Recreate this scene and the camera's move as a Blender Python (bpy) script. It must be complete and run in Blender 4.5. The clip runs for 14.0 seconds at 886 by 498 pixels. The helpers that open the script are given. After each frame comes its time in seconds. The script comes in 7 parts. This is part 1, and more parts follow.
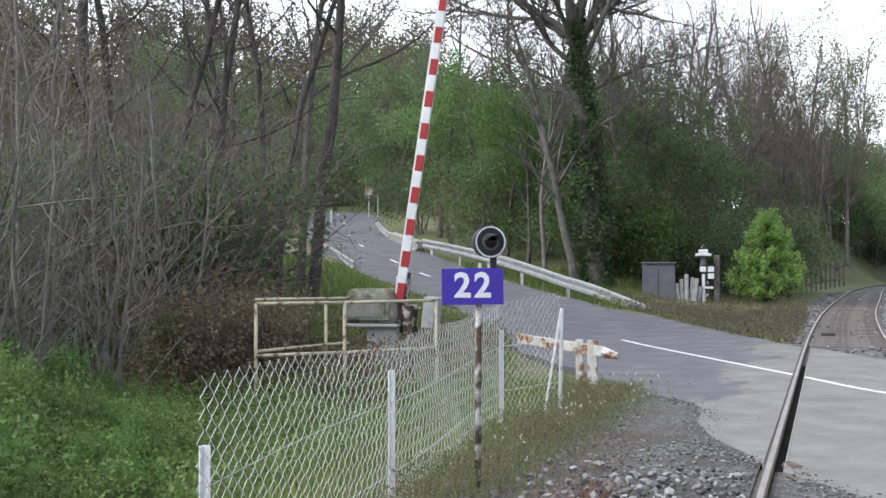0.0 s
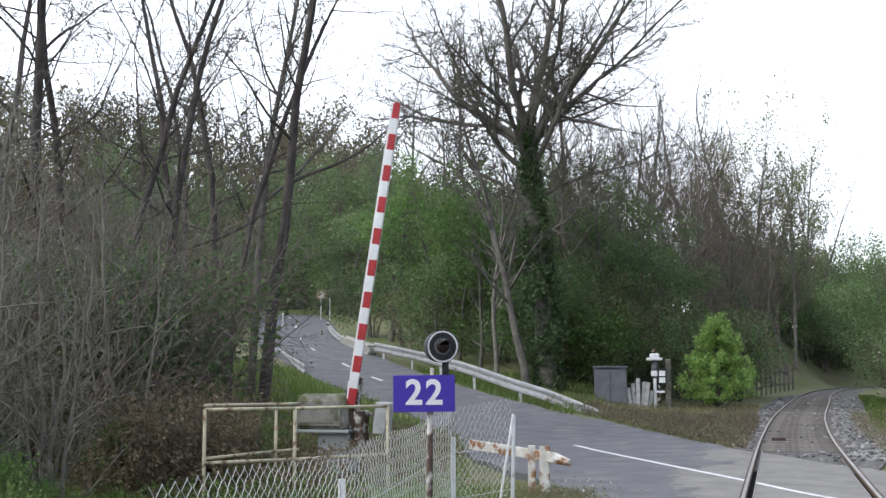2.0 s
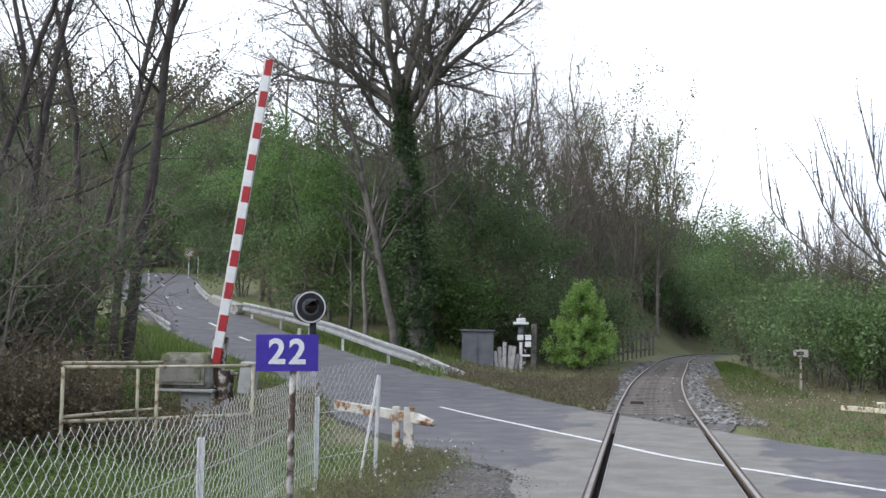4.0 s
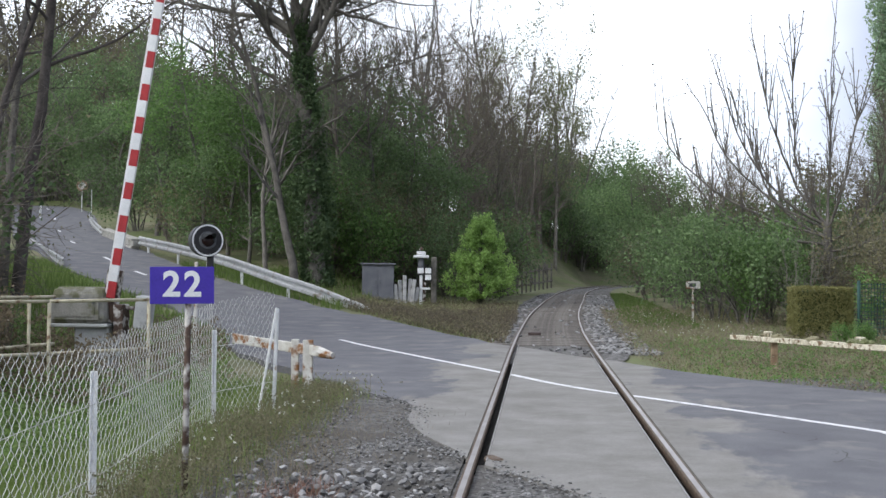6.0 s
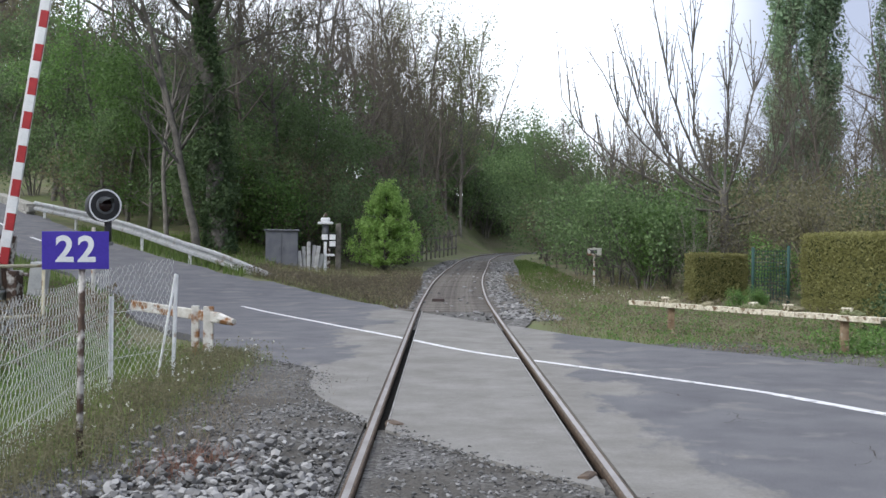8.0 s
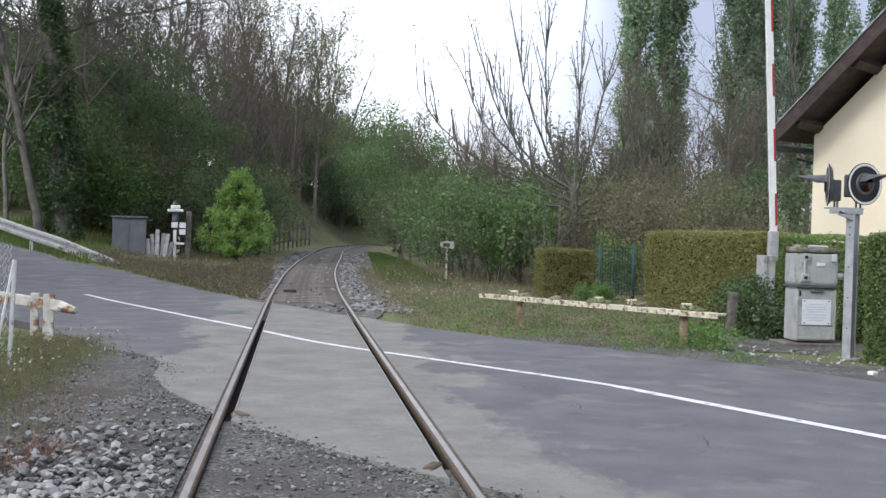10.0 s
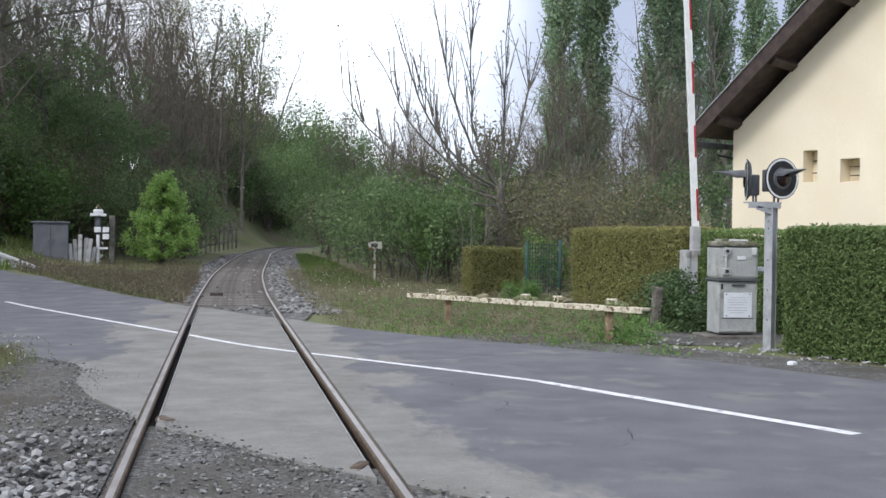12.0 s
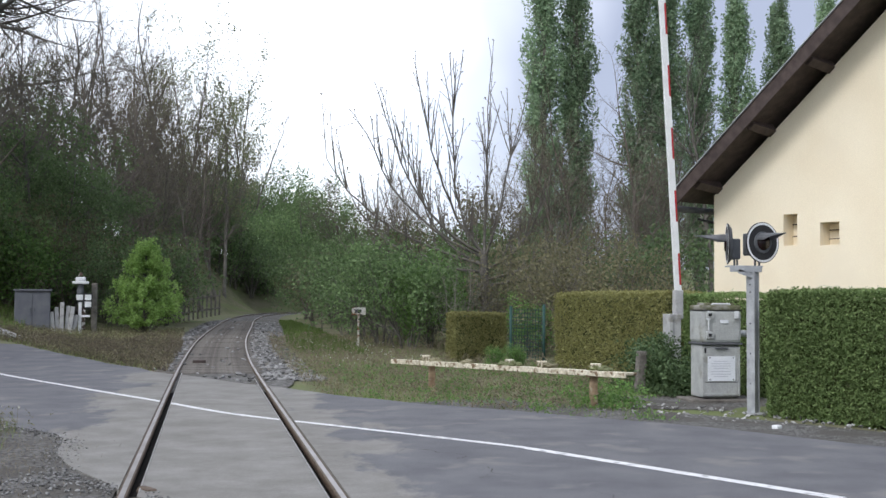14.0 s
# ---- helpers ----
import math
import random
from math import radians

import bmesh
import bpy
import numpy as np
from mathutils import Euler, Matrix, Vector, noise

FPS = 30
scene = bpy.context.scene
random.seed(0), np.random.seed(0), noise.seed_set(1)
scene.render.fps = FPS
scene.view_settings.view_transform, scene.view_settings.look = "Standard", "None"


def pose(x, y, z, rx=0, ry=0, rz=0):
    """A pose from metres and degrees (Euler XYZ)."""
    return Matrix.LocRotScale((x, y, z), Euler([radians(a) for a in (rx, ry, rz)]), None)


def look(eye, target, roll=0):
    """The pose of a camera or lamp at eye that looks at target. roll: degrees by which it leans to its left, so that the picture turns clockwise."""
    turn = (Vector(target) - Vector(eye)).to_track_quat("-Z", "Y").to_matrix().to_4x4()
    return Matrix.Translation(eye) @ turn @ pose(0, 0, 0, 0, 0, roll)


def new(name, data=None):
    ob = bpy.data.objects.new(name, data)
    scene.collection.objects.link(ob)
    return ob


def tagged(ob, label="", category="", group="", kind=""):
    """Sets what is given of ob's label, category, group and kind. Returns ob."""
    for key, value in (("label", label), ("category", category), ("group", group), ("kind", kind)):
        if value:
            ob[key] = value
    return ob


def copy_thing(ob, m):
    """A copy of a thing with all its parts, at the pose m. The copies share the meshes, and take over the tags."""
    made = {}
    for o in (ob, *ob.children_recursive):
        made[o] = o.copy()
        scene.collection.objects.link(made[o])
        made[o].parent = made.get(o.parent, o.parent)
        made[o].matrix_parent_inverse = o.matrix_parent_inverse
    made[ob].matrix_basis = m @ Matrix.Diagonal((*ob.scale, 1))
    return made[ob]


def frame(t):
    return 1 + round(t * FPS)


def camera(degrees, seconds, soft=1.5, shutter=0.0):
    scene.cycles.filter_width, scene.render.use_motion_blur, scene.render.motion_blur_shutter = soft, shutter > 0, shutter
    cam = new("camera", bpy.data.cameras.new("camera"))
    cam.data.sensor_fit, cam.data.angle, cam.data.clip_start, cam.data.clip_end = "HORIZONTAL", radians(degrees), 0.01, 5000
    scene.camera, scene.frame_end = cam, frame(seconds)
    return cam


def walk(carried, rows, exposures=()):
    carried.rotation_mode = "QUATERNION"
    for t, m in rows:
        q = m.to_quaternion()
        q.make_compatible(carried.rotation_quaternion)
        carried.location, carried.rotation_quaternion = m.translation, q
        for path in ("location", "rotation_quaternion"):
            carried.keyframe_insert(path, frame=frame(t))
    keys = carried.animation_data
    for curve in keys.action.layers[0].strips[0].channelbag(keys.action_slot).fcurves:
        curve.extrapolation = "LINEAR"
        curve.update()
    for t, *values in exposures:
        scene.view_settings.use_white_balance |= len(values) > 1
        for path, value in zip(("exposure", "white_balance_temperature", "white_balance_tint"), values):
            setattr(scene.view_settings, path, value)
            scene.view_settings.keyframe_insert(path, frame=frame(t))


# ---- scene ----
cam = camera(42.0, 14.0)
PATH = [
    (0, (-0.371, -1.383, 1.397), (-1.002, 0.514, 1.439), -0.1),
    (0.5, (-0.366, -1.4, 1.405), (-0.981, 0.5, 1.508), -0.5),
    (1, (-0.362, -1.406, 1.408), (-0.95, 0.499, 1.567), -0.6),
    (1.5, (-0.359, -1.419, 1.415), (-0.933, 0.486, 1.62), -0.4),
    (2, (-0.354, -1.422, 1.419), (-0.903, 0.489, 1.639), -0.1),
    (2.5, (-0.346, -1.421, 1.416), (-0.841, 0.504, 1.638), -0.0),
    (3, (-0.338, -1.427, 1.413), (-0.767, 0.516, 1.624), 0.4),
    (3.5, (-0.324, -1.43, 1.412), (-0.702, 0.525, 1.6), 0.7),
    (6, (-0.296, -1.413, 1.395), (-0.46, 0.58, 1.439), 0.5),
    (6.5, (-0.29, -1.404, 1.393), (-0.404, 0.592, 1.426), 0.7),
    (7, (-0.284, -1.406, 1.39), (-0.361, 0.592, 1.4), 0.7),
    (7.5, (-0.281, -1.408, 1.387), (-0.341, 0.591, 1.386), 0.9),
    (8, (-0.262, -1.418, 1.387), (-0.262, 0.582, 1.375), 0.6),
    (8.5, (-0.257, -1.419, 1.388), (-0.192, 0.58, 1.375), 0.8),
    (9, (-0.253, -1.421, 1.388), (-0.111, 0.574, 1.368), 1.3),
    (11.5, (-0.21, -1.432, 1.375), (0.135, 0.537, 1.357), 1.1),
    (12, (-0.205, -1.448, 1.376), (0.168, 0.517, 1.358), 0.8),
    (12.5, (-0.204, -1.444, 1.377), (0.182, 0.518, 1.363), 0.7),
    (13, (-0.207, -1.453, 1.377), (0.198, 0.505, 1.393), 0.5),
    (13.5, (-0.208, -1.464, 1.38), (0.196, 0.494, 1.438), 0.4),
    (14, (-0.204, -1.478, 1.385), (0.195, 0.48, 1.48), 0.4),
]
walk(cam, [(t, look(eye, target, roll)) for t, eye, target, roll in PATH],
     exposures=[(0, 0.38), (2.5, 0.14), (7.5, 0.09), (11.5, 0.08), (14, -0.03)])

# ---- world and sun ----
world = bpy.data.worlds.new("world")
scene.world = world
world.use_nodes = True
wt = world.node_tree
wt.nodes.clear()
SUN_AZ, SUN_EL = radians(235), radians(42)


def wnode(kind, **values):
    node = wt.nodes.new(kind)
    for key, value in values.items():
        node.inputs[key].default_value = value
    return node


sky = wt.nodes.new("ShaderNodeTexSky")
sky.sky_type, sky.sun_disc = "NISHITA", False
sky.sun_elevation, sky.sun_rotation = SUN_EL, SUN_AZ
sky_light = wnode("ShaderNodeBackground", Strength=0.15)
wt.links.new(sky.outputs[0], sky_light.inputs[0])
coords = wt.nodes.new("ShaderNodeTexCoord")
clouds = wnode("ShaderNodeTexNoise", Scale=1.7, Detail=5.0, Roughness=0.5)
wt.links.new(coords.outputs["Generated"], clouds.inputs["Vector"])
cloud_ramp = wt.nodes.new("ShaderNodeValToRGB")
cloud_ramp.color_ramp.elements[0].position, cloud_ramp.color_ramp.elements[0].color = 0.30, (0.27, 0.295, 0.385, 1)
cloud_ramp.color_ramp.elements[1].position, cloud_ramp.color_ramp.elements[1].color = 0.58, (0.95, 1.0, 1.10, 1)
# the cloud is thicker towards the east side
sep_dir = wt.nodes.new("ShaderNodeSeparateXYZ")
wt.links.new(coords.outputs["Generated"], sep_dir.inputs[0])
thick = wnode("ShaderNodeMapRange")
for key, value in (("From Min", 0.08), ("From Max", 0.36), ("To Min", 0.10), ("To Max", -0.33)):
    thick.inputs[key].default_value = value
wt.links.new(sep_dir.outputs[0], thick.inputs[0])
cover = wt.nodes.new("ShaderNodeMath")
cover.operation = "ADD"
wt.links.new(clouds.outputs[0], cover.inputs[0])
wt.links.new(thick.outputs[0], cover.inputs[1])
wt.links.new(cover.outputs[0], cloud_ramp.inputs[0])
cloud_light = wnode("ShaderNodeBackground", Strength=2.0)
wt.links.new(cloud_ramp.outputs[0], cloud_light.inputs[0])
both = wnode("ShaderNodeMixShader", Fac=0.85)
wt.links.new(sky_light.outputs[0], both.inputs[1])
wt.links.new(cloud_light.outputs[0], both.inputs[2])
wout = wt.nodes.new("ShaderNodeOutputWorld")
wt.links.new(both.outputs[0], wout.inputs[0])

sun_data = bpy.data.lights.new("sun", "SUN")
sun_data.energy, sun_data.angle, sun_data.color = 1.5, radians(14), (1.0, 0.98, 0.94)
sun = new("sun", sun_data)
sun_from = Vector((math.sin(SUN_AZ) * math.cos(SUN_EL), math.cos(SUN_AZ) * math.cos(SUN_EL), math.sin(SUN_EL)))
sun.matrix_basis = look(sun_from * 50, (0, 0, 0))


# ---- materials ----
def rgba(c):
    return (c[0], c[1], c[2], 1.0)


def surface(name, base, second, scale=6.0, rough=0.8, metal=0.0, bump=0.25, fine=60.0, stain=None, stain_scale=1.5, stain_at=0.58, spec=0.3, grain=0.09):
    """A worn surface: two tones at one scale, fine grain with relief, and stains at a larger scale."""
    m = bpy.data.materials.new(name)
    m.use_nodes = True
    nt = m.node_tree
    bsdf = nt.nodes["Principled BSDF"]
    bsdf.inputs["Roughness"].default_value, bsdf.inputs["Metallic"].default_value = rough, metal
    bsdf.inputs["Specular IOR Level"].default_value = spec
    tc = nt.nodes.new("ShaderNodeTexCoord")

    def noise_node(s, detail=4.0):
        n = nt.nodes.new("ShaderNodeTexNoise")
        n.inputs["Scale"].default_value, n.inputs["Detail"].default_value = s, detail
        nt.links.new(tc.outputs["Object"], n.inputs["Vector"])
        return n

    def ramp(src, lo, hi, a, b):
        r = nt.nodes.new("ShaderNodeValToRGB")
        r.color_ramp.elements[0].position, r.color_ramp.elements[1].position = lo, hi
        r.color_ramp.elements[0].color, r.color_ramp.elements[1].color = a, b
        nt.links.new(src, r.inputs[0])
        return r.outputs[0]

    def mix(a, b, fac, blend="MIX"):
        x = nt.nodes.new("ShaderNodeMix")
        x.data_type, x.blend_type = "RGBA", blend
        for sock, v in ((x.inputs[0], fac), (x.inputs[6], a), (x.inputs[7], b)):
            if isinstance(v, (float, tuple)):
                sock.default_value = v
            else:
                nt.links.new(v, sock)
        return x.outputs[2]

    big, small = noise_node(scale), noise_node(fine, 6.0)
    col = ramp(big.outputs[0], 0.35, 0.65, rgba(base), rgba(second))
    speckle = ramp(small.outputs[0], 0.3, 0.7, (1 - grain, 1 - grain, 1 - grain, 1), (1 + grain, 1 + grain, 1 + grain, 1))
    col = mix(col, speckle, 1.0, "MULTIPLY")
    if stain:
        mask = ramp(noise_node(stain_scale, 7.0).outputs[0], stain_at - 0.05, stain_at + 0.05, (0, 0, 0, 1), (1, 1, 1, 1))
        col = mix(col, rgba(stain), mask)
    nt.links.new(col, bsdf.inputs["Base Color"])
    if bump:
        b = nt.nodes.new("ShaderNodeBump")
        b.inputs["Strength"].default_value, b.inputs["Distance"].default_value = bump, 0.02
        nt.links.new(small.outputs[0], b.inputs["Height"])
        nt.links.new(b.outputs[0], bsdf.inputs["Normal"])
    return m


def leafy(name, dark, light, through_light=0.3, rough=0.6):
    """Leaves, blades and needles, each island in a tone of its own."""
    m = bpy.data.materials.new(name)
    m.use_nodes = True
    nt = m.node_tree
    bsdf = nt.nodes["Principled BSDF"]
    bsdf.inputs["Roughness"].default_value, bsdf.inputs["Specular IOR Level"].default_value = rough, 0.2
    geo = nt.nodes.new("ShaderNodeNewGeometry")
    info = nt.nodes.new("ShaderNodeObjectInfo")
    r = nt.nodes.new("ShaderNodeValToRGB")
    r.color_ramp.elements[0].color, r.color_ramp.elements[1].color = rgba(dark), rgba(light)
    nt.links.new(geo.outputs["Random Per Island"], r.inputs[0])
    tone = nt.nodes.new("ShaderNodeHueSaturation")
    span = nt.nodes.new("ShaderNodeMapRange")
    span.inputs["To Min"].default_value, span.inputs["To Max"].default_value = 0.75, 1.25
    nt.links.new(info.outputs["Random"], span.inputs[0])
    nt.links.new(span.outputs[0], tone.inputs["Value"])
    nt.links.new(r.outputs[0], tone.inputs["Color"])
    nt.links.new(tone.outputs[0], bsdf.inputs["Base Color"])
    tr = nt.nodes.new("ShaderNodeBsdfTranslucent")
    nt.links.new(tone.outputs[0], tr.inputs[0])
    mx = nt.nodes.new("ShaderNodeMixShader")
    mx.inputs[0].default_value = through_light
    nt.links.new(bsdf.outputs[0], mx.inputs[1])
    nt.links.new(tr.outputs[0], mx.inputs[2])
    nt.links.new(mx.outputs[0], nt.nodes["Material Output"].inputs[0])
    return m


def gravel_material(name, cell, dark, light, dirt, dirt_at=0.5):
    """Stones of many greys in dirt, with relief cell by cell."""
    m = surface(name, dark, light, scale=3.0, fine=50.0, bump=0.0, rough=0.95, spec=0.15)
    nt = m.node_tree
    bsdf = nt.nodes["Principled BSDF"]
    tc = nt.nodes.new("ShaderNodeTexCoord")
    v = nt.nodes.new("ShaderNodeTexVoronoi")
    v.inputs["Scale"].default_value = cell
    nt.links.new(tc.outputs["Object"], v.inputs["Vector"])
    sep = nt.nodes.new("ShaderNodeSeparateColor")
    nt.links.new(v.outputs["Color"], sep.inputs[0])
    r = nt.nodes.new("ShaderNodeValToRGB")
    r.color_ramp.elements[0].color, r.color_ramp.elements[1].color = rgba(dark), rgba(light)
    nt.links.new(sep.outputs[0], r.inputs[0])
    n = nt.nodes.new("ShaderNodeTexNoise")
    n.inputs["Scale"].default_value, n.inputs["Detail"].default_value = 1.3, 8.0
    nt.links.new(tc.outputs["Object"], n.inputs["Vector"])
    k = nt.nodes.new("ShaderNodeValToRGB")
    k.color_ramp.elements[0].position, k.color_ramp.elements[1].position = dirt_at - 0.08, dirt_at + 0.08
    nt.links.new(n.outputs[0], k.inputs[0])
    x = nt.nodes.new("ShaderNodeMix")
    x.data_type = "RGBA"
    nt.links.new(k.outputs[0], x.inputs[0])
    nt.links.new(r.outputs[0], x.inputs[6])
    x.inputs[7].default_value = rgba(dirt)
    nt.links.new(x.outputs[2], bsdf.inputs["Base Color"])
    b = nt.nodes.new("ShaderNodeBump")
    b.invert = True
    b.inputs["Strength"].default_value, b.inputs["Distance"].default_value = 0.6, 0.03
    nt.links.new(v.outputs["Distance"], b.inputs["Height"])
    nt.links.new(b.outputs[0], bsdf.inputs["Normal"])
    return m


def road_material():
    """Blue-grey asphalt, and the paler worn apron of the crossing with a ragged edge."""
    m = surface("road_asphalt", (0.104, 0.104, 0.115), (0.14, 0.14, 0.149), scale=1.6, fine=85.0, bump=0.15, rough=0.9, grain=0.17,
                stain=(0.172, 0.168, 0.166), stain_scale=1.5, stain_at=0.62)
    nt = m.node_tree
    bsdf = nt.nodes["Principled BSDF"]
    was = bsdf.inputs["Base Color"].links[0].from_socket
    tc = nt.nodes.new("ShaderNodeTexCoord")
    mp = nt.nodes.new("ShaderNodeMapping")
    mp.inputs["Scale"].default_value = (0.9, 0.45, 1.0)
    mp.inputs["Rotation"].default_value = (0, 0, radians(-55))
    nt.links.new(tc.outputs["Object"], mp.inputs[0])
    n = nt.nodes.new("ShaderNodeTexNoise")
    n.inputs["Scale"].default_value, n.inputs["Detail"].default_value, n.inputs["Roughness"].default_value = 0.9, 10.0, 0.64
    nt.links.new(mp.outputs[0], n.inputs["Vector"])
    sep = nt.nodes.new("ShaderNodeSeparateXYZ")
    nt.links.new(tc.outputs["Object"], sep.inputs[0])

    def maths(op, a, b=None):
        q = nt.nodes.new("ShaderNodeMath")
        q.operation = op
        for i, val in enumerate((a, b)):
            if val is None:
                continue
            if isinstance(val, (int, float)):
                q.inputs[i].default_value = val
            else:
                nt.links.new(val, q.inputs[i])
        return q.outputs[0]

    away = maths("ABSOLUTE", maths("ADD", sep.outputs[0], 0.12))
    away = maths("ADD", away, maths("MULTIPLY", maths("SUBTRACT", n.outputs[0], 0.5), 4.2))
    mask = nt.nodes.new("ShaderNodeMapRange")
    mask.inputs["From Min"].default_value, mask.inputs["From Max"].default_value = 1.62, 1.40
    nt.links.new(away, mask.inputs[0])
    fine = nt.nodes.new("ShaderNodeTexNoise")
    fine.inputs["Scale"].default_value, fine.inputs["Detail"].default_value, fine.inputs["Roughness"].default_value = 1.6, 9.0, 0.68
    nt.links.new(tc.outputs["Object"], fine.inputs["Vector"])
    r = nt.nodes.new("ShaderNodeValToRGB")
    r.color_ramp.elements[0].position, r.color_ramp.elements[1].position = 0.3, 0.7
    r.color_ramp.elements[0].color, r.color_ramp.elements[1].color = (0.155, 0.147, 0.134, 1), (0.245, 0.238, 0.226, 1)
    nt.links.new(fine.outputs[0], r.inputs[0])
    speck = nt.nodes.new("ShaderNodeTexNoise")
    speck.inputs["Scale"].default_value, speck.inputs["Detail"].default_value = 55.0, 3.0
    nt.links.new(tc.outputs["Object"], speck.inputs["Vector"])
    sr = nt.nodes.new("ShaderNodeValToRGB")
    sr.color_ramp.elements[0].position, sr.color_ramp.elements[1].position = 0.3, 0.7
    sr.color_ramp.elements[0].color, sr.color_ramp.elements[1].color = (0.90, 0.90, 0.90, 1), (1.08, 1.08, 1.08, 1)
    nt.links.new(speck.outputs[0], sr.inputs[0])
    ml = nt.nodes.new("ShaderNodeMix")
    ml.data_type, ml.blend_type = "RGBA", "MULTIPLY"
    ml.inputs[0].default_value = 1.0
    nt.links.new(r.outputs[0], ml.inputs[6])
    nt.links.new(sr.outputs[0], ml.inputs[7])
    x = nt.nodes.new("ShaderNodeMix")
    x.data_type = "RGBA"
    nt.links.new(mask.outputs[0], x.inputs[0])
    nt.links.new(was, x.inputs[6])
    nt.links.new(ml.outputs[2], x.inputs[7])
    nt.links.new(x.outputs[2], bsdf.inputs["Base Color"])
    return m


